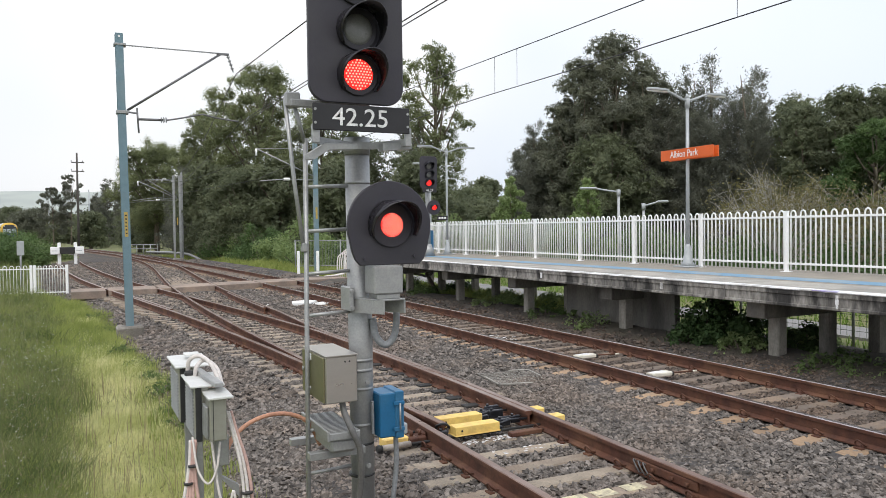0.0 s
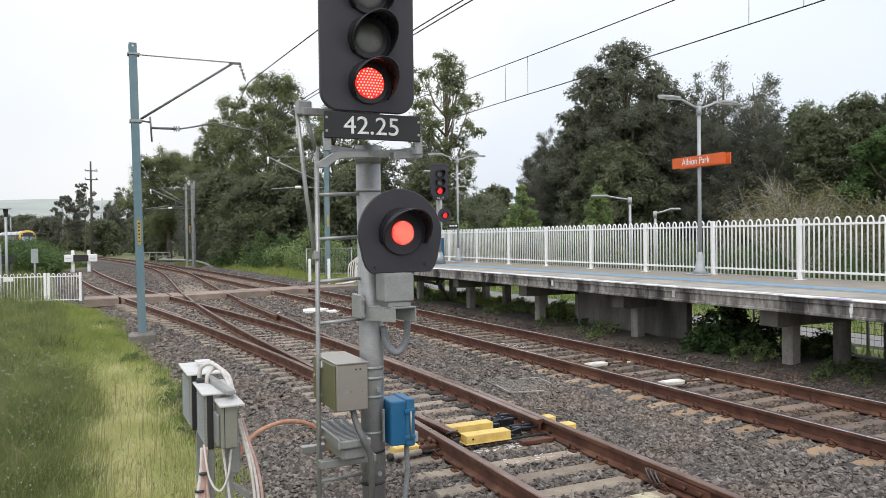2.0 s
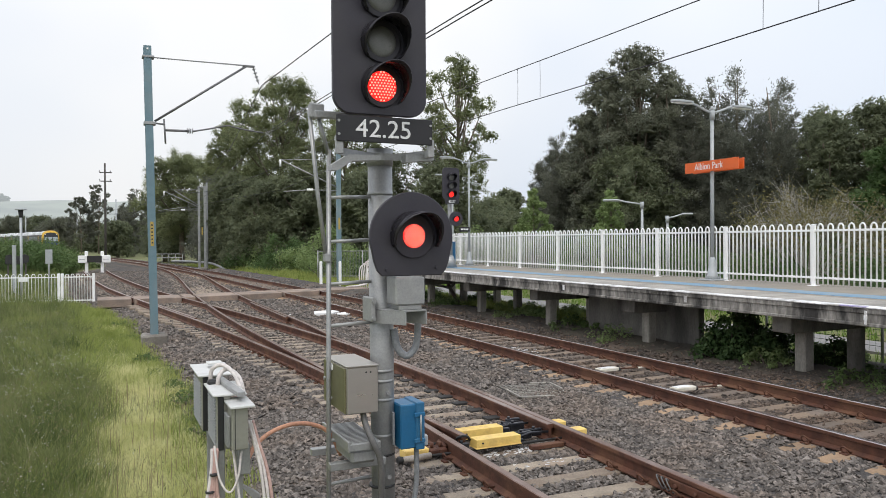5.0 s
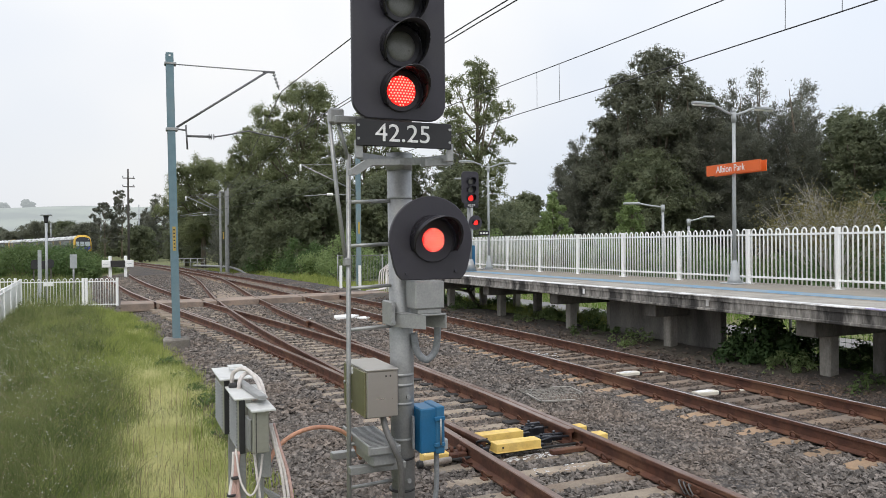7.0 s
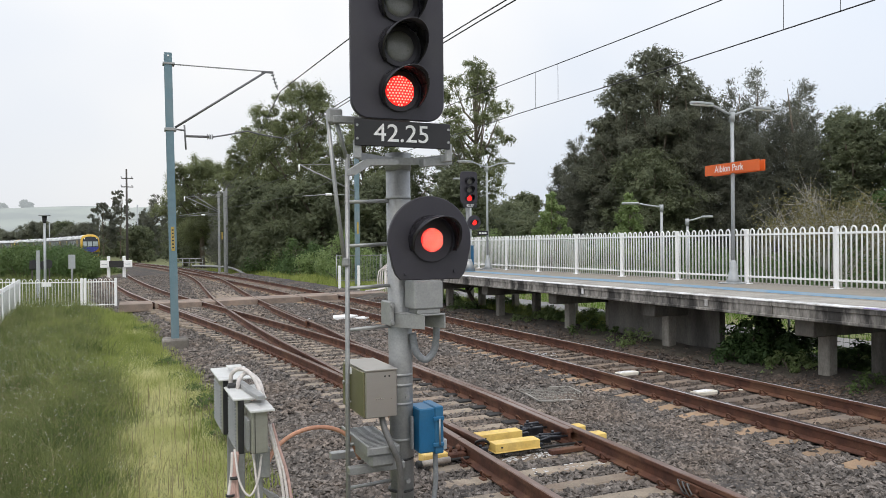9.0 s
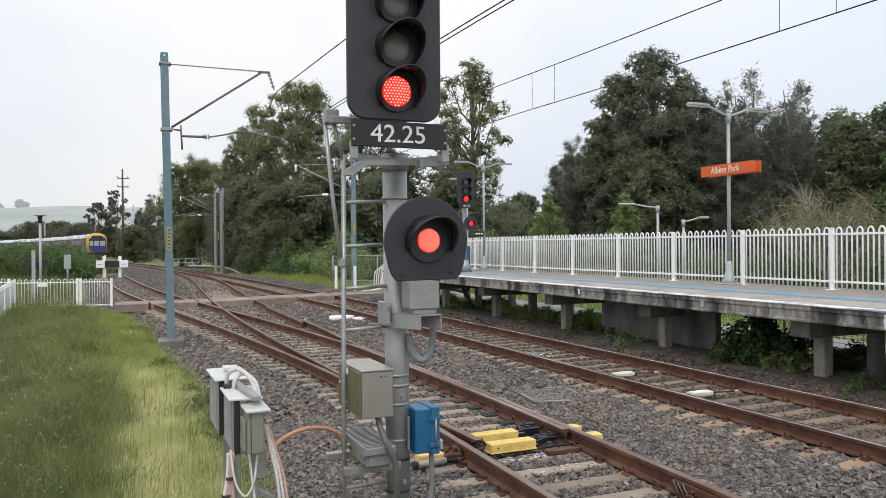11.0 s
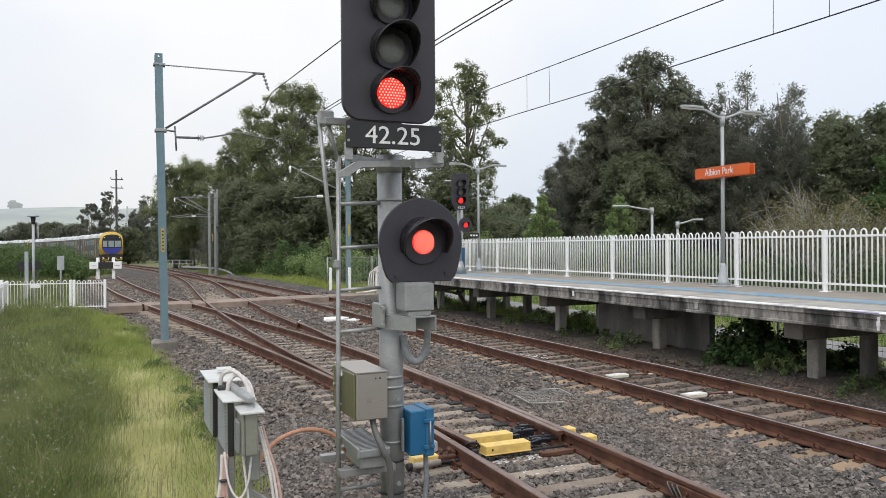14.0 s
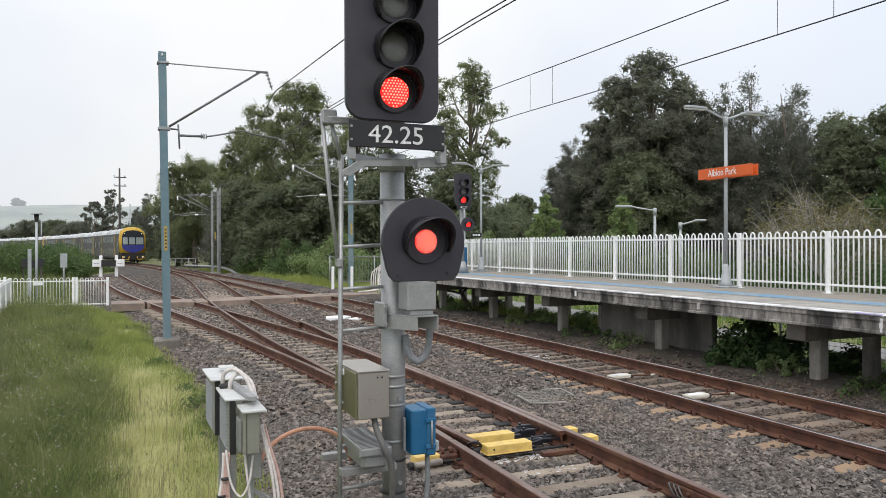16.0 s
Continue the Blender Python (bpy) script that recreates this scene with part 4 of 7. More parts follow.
# inverted channel set askew, its open end to the line
CHAN = ((1.70, 4.845), (1.835, 4.6), (2.0, 4.615), (1.872, 4.86))
part("support_channel", turned(prism(CHAN, 0.012, "z", bevel=0.003), pose(0, 0, 1.506)), GALV, sig)
for (xa, ya), (xb, yb), w in ((CHAN[0], CHAN[1], 0.009), (CHAN[3], CHAN[2], -0.009)):
    part("channel_cheek", turned(prism([(xa, ya), (xb, yb), (xb + w, yb), (xa + w, ya)], 0.088, "z"), pose(0, 0, 1.419)), GALV, sig)
part("clamp", box(1.668, 4.8, 1.43, 1.7, 4.99, 1.595, 0.006), GALV, sig)
for z in (1.455, 1.57):
    part("bolt", tube([(1.682, 4.775, z), (1.682, 4.802, z)], 0.014, 6), GALV, sig)
part("conduit", tube(curve_points([(1.845, 4.84, 1.37), (1.865, 4.82, 1.24), (1.925, 4.8, 1.185), (1.985, 4.79, 1.24), (2.0, 4.78, 1.35), (1.995, 4.77, 1.46)], 6), 0.025, 10), CABLE_GREY, sig)
for z in (1.07, 1.0, 0.87, 0.62, 2.3):
    part("strap", tube([(PX, PYY, z), (PX, PYY, z + 0.02)], 0.0885, 24), GALV, sig)
for z in (0.93, 0.35):
    part("bolt", tube([(PX + 0.02, PYY - 0.1, z), (PX + 0.02, PYY - 0.075, z)], 0.016, 8), GALV, sig)
for z in (0.49, 0.27):
    part("cable_tie", tube([(PX, PYY, z), (PX, PYY, z + 0.014)], 0.091, 24), CABLE_BLACK, sig)
# ladder: one upright stile with rungs to the post, a steeper brace above
part("ladder_stile", tube([(1.388, 4.9, -0.33), (1.395, 4.9, 1.0), (1.409, 4.9, 2.6)], 0.016, 10), GALV, sig)
part("ladder_brace", tube([(1.275, 4.9, 2.86), (1.33, 4.9, 2.3), (1.385, 4.9, 1.86)], 0.014, 10), GALV, sig)
part("ladder_brace", tube([(1.32, 4.9, 2.88), (1.41, 4.9, 2.55)], 0.014, 10), GALV, sig)
part("ladder_top", box(1.27, 4.86, 2.8, 1.37, 4.92, 2.9, 0.01), GALV, sig)
part("ladder_top_arm", box(1.3, 4.84, 2.80, 1.75, 4.88, 2.85, 0.006), GALV, sig)
part("stile_joint", box(1.37, 4.87, 1.84, 1.41, 4.93, 1.9, 0.008), GALV, sig)
for z in (2.285, 1.987, 1.7, 1.418, 1.125, 0.93, 0.64, 0.345, 0.05):
    part("rung", tube([(1.39, 4.9, z - 0.01), (1.7, 4.9, z + 0.003)], 0.0125, 8), GALV, sig)
# step grating with its channel
step = part("step_frame", box(1.442, 4.59, 0.625, 1.655, 4.606, 0.672, 0.004), GALV, sig)
part("step_side", box(1.43, 4.585, 0.622, 1.446, 5.2, 0.69, 0.004), GALV, step)
b = None
for k in range(19):
    b = box(1.446, 4.61 + k * 0.031, 0.652, 1.66, 4.62 + k * 0.031, 0.672, 0, b)
for k in range(6):
    b = box(1.446 + k * 0.037, 4.606, 0.657, 1.45 + k * 0.037, 5.2, 0.667, 0, b)
part("grating", b, GALV, step)
part("step_bracket", box(1.462, 4.62, 0.53, 1.64, 4.98, 0.626, 0.02), GALV, step)
for x, y, z in ((1.36, 4.75, 0.465), (1.38, 5.3, 0.42)):
    part("channel", box(x, y, z, 1.75, y + 0.06, z + 0.05, 0.004), GALV, sig)
# stainless junction box; the door's olive colour paints the grass mirrored in it
jb = part("junction_box", box(1.43, 4.6, 0.864, 1.643, 5.1, 1.166, 0.006), STAINLESS_BOX, sig, "stainless steel junction box with hinged door")
part("lid", box(1.425, 4.594, 1.166, 1.647, 5.106, 1.177, 0.003), STAINLESS_BOX, jb)
part("door", box(1.416, 4.615, 0.868, 1.43, 5.095, 1.162, 0.004), mat("grass_reflection_box_door", (0.24, 0.23, 0.13), (0.2, 0.19, 0.11), 4, 0.35, 0.5, 0.008, 60, speck=0.15), jb, "metal door with olive grass reflection painted in")
part("lock", tube([(1.405, 5.06, 1.03), (1.418, 5.06, 1.03)], 0.013, 10), GALV, jb)
part("sticker", box(1.4125, 4.87, 1.115, 1.4155, 4.93, 1.155), WHITE_PAINT, jb)
for x in (1.56, 1.59):
    part("vent_hole", tube([(x, 4.596, 1.13), (x, 4.5995, 1.13)], 0.006, 8), CABLE_BLACK, jb)
part("box_conduit", tube(curve_points([(1.56, 4.68, 0.87), (1.565, 4.63, 0.78), (1.595, 4.56, 0.67), (1.64, 4.56, 0.55), (1.655, 4.6, 0.3), (1.62, 4.68, 0.0), (1.55, 4.72, -0.36)], 6), 0.021, 10), CONDUIT_DARK, sig)
part("box_conduit", tube(curve_points([(2.0, 4.82, 0.53), (2.0, 4.82, 0.3), (1.96, 4.82, 0.0), (1.95, 4.85, -0.35)], 6), 0.018, 10), CABLE_GREY, sig)
# blue telephone-style box
bb = part("blue_box", box(1.86, 4.76, 0.545, 1.99, 4.98, 0.852, 0.008), BLUE_BOX, sig, "small blue enamelled steel equipment box")
part("door", box(1.972, 4.748, 0.535, 2.036, 4.98, 0.862, 0.006), BLUE_BOX, bb)
for z in (0.6, 0.78):
    part("hinge", box(1.955, 4.735, z - 0.014, 2.036, 4.752, z + 0.014, 0.004), BLUE_BOX, bb)
part("hinge_pin", tube([(2.0, 4.732, 0.6), (2.0, 4.732, 0.78)], 0.007, 8), GALV, bb)
part("mounting_strip", box(1.818, 4.8, 0.57, 1.835, 4.83, 0.8, 0.004), CABLE_GREY, bb)
part("clear_cover", box(2.03, 4.77, 0.55, 2.072, 4.84, 0.625, 0.008), LAMP_STEEL, bb)

# rail joint with bond wires on the near track
joint = thing("rail_joint", "bolted rail joint with looped bond wires", "rail joint")
jx = right_stock
part("fishplate", box(jx(4.75) - 0.045, 4.35, -0.125, jx(4.75) - 0.018, 5.1, -0.05, 0.006), RUST, joint)
part("fishplate", box(jx(4.75) + 0.018, 4.35, -0.125, jx(4.75) + 0.045, 5.1, -0.05, 0.006), RUST, joint)
for y in (4.45, 4.62, 4.85, 5.0):
    part("bolt", tube([(jx(4.75) - 0.075, y, -0.09), (jx(4.75) - 0.04, y, -0.09)], 0.018, 6), RUST, joint)
for k in range(3):
    y = 4.9 + 0.06 * k
    part("bond_wire", tube(curve_points([(jx(5) - 0.03, y + 0.04, -0.09), (jx(5) - 0.075, y + 0.05, -0.05), (jx(5) - 0.1, y, -0.08), (jx(5) - 0.085, y - 0.04, -0.14), (jx(5) - 0.04, y - 0.02, -0.15)], 5), 0.007, 6), CONDUIT_DARK, joint)

# ---- location cases on a stand ----
CASE = mat("pale_grey_case_paint", (0.66, 0.66, 0.64), (0.58, 0.58, 0.56), 4, 0.5, 0.0, 0.05, 60, (0.33, 0.33, 0.31), 2, 0.4, speck=0.3)
LOUVRE = mat("grey_louvre_paint", (0.34, 0.35, 0.35), (0.28, 0.29, 0.29), 4, 0.5, 0.1, 0.05, 60)
# darker tone for the case bodies: shade and a khaki reflection painted in
CASE_SHADE = mat("shaded_case_metal", (0.4, 0.395, 0.345), (0.34, 0.335, 0.29), 3, 0.4, 0.6, 0.03, 60, stretch=(1, 1, 3), speck=0.2)
HOSE_WHITE = mat("off_white_hose", (0.7, 0.65, 0.62), (0.6, 0.55, 0.52), 5, 0.55, 0, 0.05, 40)
HOSE = mat("dusty_pink_hose", (0.58, 0.38, 0.33), (0.5, 0.33, 0.29), 5, 0.6, 0, 0.1, 40)
HOSE_ORANGE = mat("orange_conduit", (0.58, 0.3, 0.19), (0.5, 0.25, 0.17), 5, 0.6, 0, 0.1, 40)
case = thing("location_case", "pale grey trackside equipment cases on a galvanised stand with hoses", "equipment case")
for name, x0, y0, x1, y1, z0, z1 in (("back_case", 0.592, 5.06, 0.715, 5.5, 0.75, 1.105), ("front_case", 0.622, 4.6, 0.705, 4.98, 0.735, 1.06)):
    body = part(name, box(x0, y0, z0, x1, y1, z1, 0.006), CASE_SHADE, case)
    part("top_plate", box(x0 - 0.025, y0 - 0.03, z1, x1 + 0.09, y1 + 0.03, z1 + 0.012, 0.003), CASE, body)
    b = None
    for k in range(14):
        b = box(x0 - 0.009, y0 + 0.03, z0 + 0.025 + k * 0.0205, x0 + 0.002, y1 - 0.03, z0 + 0.035 + k * 0.0205, 0.002, b)
    part("louvres", b, LOUVRE, body)
    part("edge_strip", box(x0 + 0.005, y0 - 0.012, z0, x0 + 0.04, y0 + 0.001, z1 - 0.003, 0.003), CABLE_BLACK, body)
side_case = part("side_case", box(0.678, 4.4, 0.778, 0.772, 4.58, 1.022, 0.005), CASE_SHADE, case)
part("top_plate", box(0.665, 4.37, 1.022, 0.808, 4.66, 1.036, 0.003), CASE, side_case)
part("side_panel", box(0.66, 4.44, 0.785, 0.677, 4.575, 0.97, 0.004), GALV, side_case)
for x, y in ((0.645, 4.62), (0.745, 4.58), (0.66, 5.2)):
    part("leg", box(x - 0.022, y - 0.022, -0.4, x + 0.022, y + 0.022, 0.79, 0.004), GALV, case)
part("channel", box(0.72, 4.5, 0.6, 0.8, 4.62, 0.78, 0.006), GALV, case)
for dx, dz in ((0.0, 0.0), (0.035, -0.03)):
    part("hose", tube(curve_points([(0.635 + dx, 4.98 - dx * 2, 1.09 + dz), (0.645 + dx, 4.96 - dx * 2, 1.165 + dz), (0.70 + dx, 4.92, 1.195 + dz), (0.76 + dx, 4.86, 1.15 + dz), (0.80 + dx * 0.5, 4.8, 1.05 + dz)], 6), 0.0135, 10), HOSE_WHITE, case)
part("cable_channel", turned(box(-0.024, -0.29, -0.02, 0.024, 0.29, 0.008, 0.004), pose(0.722, 4.75, 1.094, 0, 0, 4.5)), GALV, case)
part("lid_tab", box(0.66, 5.3, 1.14, 0.76, 5.4, 1.152, 0.003), CASE, case)
part("seam", box(0.695, 4.397, 0.782, 0.699, 4.401, 1.018), CABLE_BLACK, side_case)
part("hose_boot", box(0.615, 4.93, 1.06, 0.67, 4.99, 1.1, 0.01), CABLE_BLACK, case)
for k in range(3):
    part("hose", tube(curve_points([(0.79 + 0.012 * k, 4.5, 0.92), (0.82 + 0.014 * k, 4.48, 0.78), (0.855 + 0.02 * k, 4.45, 0.6), (0.865 + 0.024 * k, 4.42, 0.35), (0.82 + 0.03 * k, 4.4, -0.05), (0.8, 4.4, -0.4)], 6), 0.0095, 8), HOSE if k == 2 else HOSE_WHITE, case)
part("cable_tie", tube([(0.885, 4.425, 0.44), (0.885, 4.425, 0.452)], 0.034, 12), CABLE_BLACK, case)
for k, (dx, m) in enumerate(((-0.045, HOSE_WHITE), (-0.025, HOSE), (-0.008, HOSE), (0.012, HOSE), (0.045, HOSE))):
    part("hose", tube(curve_points([(0.595 + 0.008 * k, 4.6, 0.75), (0.585 + 0.007 * k, 4.58, 0.62), (0.585 + dx * 0.9, 4.55, 0.42), (0.575 + dx * 2.4, 4.5, 0.15), (0.55 + dx * 3.5, 4.45, -0.15), (0.53 + dx * 4, 4.4, -0.4)], 6), 0.0105, 8), m, case)
part("loop_cable", tube(curve_points([(0.60, 4.55, 0.78), (0.62, 4.5, 0.6), (0.67, 4.46, 0.52), (0.72, 4.46, 0.6), (0.745, 4.48, 0.75)], 6), 0.007, 6), HOSE_WHITE, case)
part("loop_cable", tube(curve_points([(0.7, 4.5, 0.76), (0.715, 4.48, 0.6), (0.74, 4.46, 0.42), (0.79, 4.45, 0.4), (0.81, 4.44, 0.46), (0.82, 4.43, 0.3), (0.8, 4.42, -0.3)], 6), 0.008, 6), HOSE_WHITE, case)
part("leg_bracket", turned(prism([(0, 0), (0.1, -0.07), (0.1, -0.14), (0, -0.02)], 0.05, "y"), pose(0.765, 4.56, 0.52)), GALV, case)
for z, x in ((0.6, 0.6), (0.5, 0.575)):
    part("cable_tie", tube([(x, 4.565, z), (x, 4.565, z + 0.012)], 0.027, 12), CABLE_BLACK, case)
orange = tagged(part("orange_conduit", tube(curve_points([(0.82, 4.72, 0.62), (0.88, 4.78, 0.69), (1.0, 4.86, 0.745), (1.15, 4.92, 0.765), (1.3, 4.95, 0.74), (1.42, 4.97, 0.66), (1.5, 4.98, 0.5)], 8), 0.0145, 10), HOSE_ORANGE), "orange plastic conduit looping between equipment case and signal", "conduit")

# ---- overhead line masts ----
YELLOW_LABEL = mat("faded_yellow_label", (0.5, 0.36, 0.08), (0.42, 0.3, 0.08), 8, 0.6, 0, 0.0, 60)
INSULATOR = mat("grey_glazed_insulator", (0.3, 0.3, 0.31), (0.24, 0.24, 0.25), 8, 0.3, 0, 0.0, 60)
WIRE = mat("dark_overhead_wire", (0.06, 0.06, 0.062), (0.045, 0.045, 0.05), 10, 0.5, 0.4, 0.0, 60)


def mast_body(parent, h, w, d, z0=-0.1):
    """A steel column with two flanges and a web between."""
    part("flange", box(-w / 2, -d / 2, z0, w / 2, -d / 2 + 0.014, h, 0.003), MAST_STEEL, parent)
    part("flange", box(-w / 2, d / 2 - 0.014, z0, w / 2, d / 2, h, 0.003), MAST_STEEL, parent)
    part("web", box(-0.03, -d / 2 + 0.012, z0, 0.03, d / 2 - 0.012, h - 0.002), MAST_STEEL, parent)


STRUT = mat("dark_weathered_galvanised_tube", (0.2, 0.2, 0.205), (0.15, 0.15, 0.155), 7, 0.55, 0.4, 0.06, 60)
MAST_FOOT = mat("dirty_foundation_concrete", (0.32, 0.295, 0.26), (0.22, 0.2, 0.175), 5, 0.9, 0, 0.35, 50, (0.12, 0.105, 0.09), 1.6, 0.7)
mast = thing("overhead_mast", "blue-grey steel overhead line mast with cantilever arm on a concrete foot", "overhead mast", pose(1.095, 18.08, 0, 0, -0.8))
mast_body(mast, 6.4, 0.165, 0.2)
part("foundation", box(-0.28, -0.28, -0.5, 0.28, 0.28, -0.09, 0.04), MAST_FOOT, mast, "weathered concrete foundation block")
part("number_label", box(-0.035, -0.108, 1.9, 0.035, -0.1, 2.45, 0.002), YELLOW_LABEL, mast, "faded yellow strip with black marks")
b = None
for k in range(6):
    b = box(-0.018, -0.1105, 1.96 + k * 0.08, 0.018, -0.108, 1.99 + k * 0.08, 0, b)
part("label_marks", b, CABLE_BLACK, mast)
# white disc on the flange: sky through a small hole, painted on
part("top_hole", tube([(0.0, -0.1045, 6.33), (0.0, -0.0995, 6.33)], 0.022, 8), WHITE_PAINT, mast)
part("clamp_band", box(-0.115, -0.118, 6.13, 0.14, 0.118, 6.18, 0.008), GALV, mast)
part("clamp_band", box(-0.115, -0.118, 4.63, 0.14, 0.118, 4.7, 0.008), GALV, mast)
part("strut", tube([(0.12, 0, 4.72), (2.2, 0, 6.13)], 0.026, 10), STRUT, mast, "galvanised tubular strut")
part("tie_rod", tube([(0.12, 0, 6.16), (2.25, 0, 6.14)], 0.012, 6), GALV, mast)
b = None
for k in range(34):
    x = 0.2 + k * 0.06
    b = tube([(x, 0, 6.158 - 0.0008 * k), (x + 0.03, 0, 6.158 - 0.0008 * k)], 0.017, 6, b)
tagged(part("tie_beads", b, INSULATOR, mast), kind="stuff")
part("strut_head", box(2.1, -0.025, 6.1, 2.38, 0.025, 6.15, 0.008), STRUT, mast)
b = None
for k in range(4):
    p = Vector((2.36, 0, 6.07)).lerp(Vector((2.46, 0, 5.76)), k / 3.6)
    b = tube([p, p + Vector((0.008, 0, -0.03))], [0.05, 0.028], 10, b)
part("insulator", tube([(2.35, 0, 6.1), (2.47, 0, 5.72)], 0.014, 8, b), INSULATOR, mast)
part("drop_bar", tube([(0.32, 0, 4.78), (0.34, 0, 4.22)], 0.02, 8), STRUT, mast)
part("register_tube", tube([(0.12, 0, 4.68), (0.32, 0, 4.66)], 0.02, 8), STRUT, mast)
part("register_tube", tube([(0.34, 0, 4.53), (0.86, 0, 4.53)], 0.028, 8), STRUT, mast)
b = None
for k in range(3):
    b = tube([(0.82 + k * 0.05, 0, 4.53), (0.845 + k * 0.05, 0, 4.53)], [0.075, 0.045], 10, b)
part("insulator", b, INSULATOR, mast)
part("register_arm", tube(curve_points([(0.95, 0, 4.53), (1.3, 0, 4.6), (1.7, 0, 4.69), (1.8, 0, 4.68), (2.1, 0, 4.62), (2.55, 0, 4.56)], 4), 0.018, 8), STRUT, mast)


def far_mast(x, y, reach, two=0.0):
    m = thing("overhead_mast", "distant blue-grey overhead mast with cantilever arm beside the line", "overhead mast", pose(x, y, 0))
    for dx in ([-two / 2, two / 2] if two else [0]):
        part("column", box(dx - (0.08 if two else 0.11), -0.11, -0.3, dx + (0.08 if two else 0.11), 0.11, 6.6, 0.006), GALV if two else MAST_STEEL, m)
    part("number_label", box(-0.05, -0.118, 2.6, 0.05, -0.112, 3.2), YELLOW_LABEL, m)
    part("foundation", box(-0.35, -0.3, -0.6, 0.35, 0.3, -0.1, 0.03), PALE_CONCRETE, m)
    part("strut", tube([(0, 0, 4.75), (-reach, 0, 6.1)], 0.035, 8), GALV, m)
    part("tie_rod", tube([(0, 0, 6.2), (-reach, 0, 6.1)], 0.015, 6), GALV, m)
    part("register_tube", tube([(0, 0, 4.6), (-reach * 0.5, 0, 4.62), (-reach * 0.95, 0, 4.5)], 0.025, 8), GALV, m)
    if two:
        # a second column behind carries the arm for the other line
        part("column", box(two * 0.95 - 0.07, 0.3, -0.3, two * 0.95 + 0.07, 0.46, 6.9, 0.006), GALV, m)
        part("strut", tube([(0, 0.1, 4.85), (-reach * 0.72, 0.5, 6.2)], 0.03, 8), GALV, m)
        part("tie_rod", tube([(0, 0.1, 6.32), (-reach * 0.8, 0.5, 6.25)], 0.015, 6), GALV, m)
        part("register_tube", tube([(0, 0.1, 4.75), (-reach * 0.6, 0.5, 4.8), (-reach * 1.15, 0.6, 4.55)], 0.022, 8), GALV, m)
        part("drop_bar", tube([(-reach * 0.35, 0, 5.3), (-reach * 0.35, 0, 4.6)], 0.018, 6), GALV, m)
    part("insulator", tube([(-reach, 0, 6.1), (-reach, 0, 5.75)], 0.05, 8), WHITE_PAINT, m)
    part("insulator", tube([(-reach * 0.45, 0, 4.62), (-reach * 0.55, 0, 4.61)], 0.07, 8), WHITE_PAINT, m)
    return m


far_mast(11.25, 37.4, 3.0)
far_mast(7.6, 63.8, 2.9, 0.46)

# ---- overhead wires ----


def wire(points, r=0.009, label="dark overhead line wire above the track", n=6):
    return tagged(part("overhead_wire", tube(curve_points(points, n), r, 5), WIRE), label, "wire", "overhead wires")


wire([(3.55, 18.08, 5.72), (3.6, 12.0, 5.5), (3.7, 4.0, 5.22), (3.8, -8.0, 5.05), (3.9, -30.0, 5.7)], 0.011)
wire([(3.55, 18.08, 5.72), (4.6, 32.0, 5.25), (5.5, 48.0, 5.3), (4.9, 63.8, 5.75), (3.2, 88.0, 5.2), (-2.2, 112.0, 5.75)], 0.011)
for dx in (0.0, 0.09):
    wire([(3.62 + dx, 18.08, 4.58), (3.7 + dx, 9.0, 4.555), (3.8 + dx, 0.0, 4.52), (3.9 + dx, -30.0, 4.6)], 0.008)
wire([(3.62, 18.08, 4.56), (4.6, 32.0, 4.56), (5.5, 48.0, 4.56), (4.9, 63.8, 4.5), (-2.2, 112.0, 4.5)], 0.008)
wire([(8.25, 37.4, 5.75), (7.6, 26.0, 5.62), (7.5, 17.4, 5.45), (7.5, 8.46, 5.27), (7.5, 0.0, 5.22), (7.5, -20.0, 5.7)], 0.009)
wire([(8.25, 37.4, 5.75), (6.6, 50.0, 5.3), (4.75, 63.8, 5.75), (2.0, 88.0, 5.2), (-2.3, 112.0, 5.75), (-14.0, 170.0, 5.6)], 0.011)
wire([(8.2, 37.4, 4.55), (7.6, 24.0, 4.66), (7.5, 14.6, 4.66), (7.5, 6.0, 4.58), (7.5, -20.0, 4.6)], 0.009)
wire([(8.2, 37.4, 4.55), (6.6, 50.0, 4.55), (4.75, 63.8, 4.5), (-2.3, 112.0, 4.5), (-14.0, 170.0, 4.5)], 0.009)
droppers = [(7.5, y, z0, z1) for y, z0, z1 in ((12.75, 4.66, 5.365), (11.93, 4.655, 5.345), (6.77, 4.59, 5.245), (5.98, 4.585, 5.235), (19.0, 4.66, 5.48), (25.0, 4.66, 5.6))]
droppers += [(3.64, y, 4.59, z) for y, z in ((8.5, 5.36), (2.5, 5.18))]
for x, y, z0, z1 in droppers:
    tagged(part("wire_dropper", tube([(x, y, z0), (x + 0.004, y, (z0 + z1) / 2), (x, y, z1)], 0.004, 5), WIRE), "thin vertical dropper between two overhead wires", "wire", "wire droppers")

# ---- platform lamps, sign, far signal ----


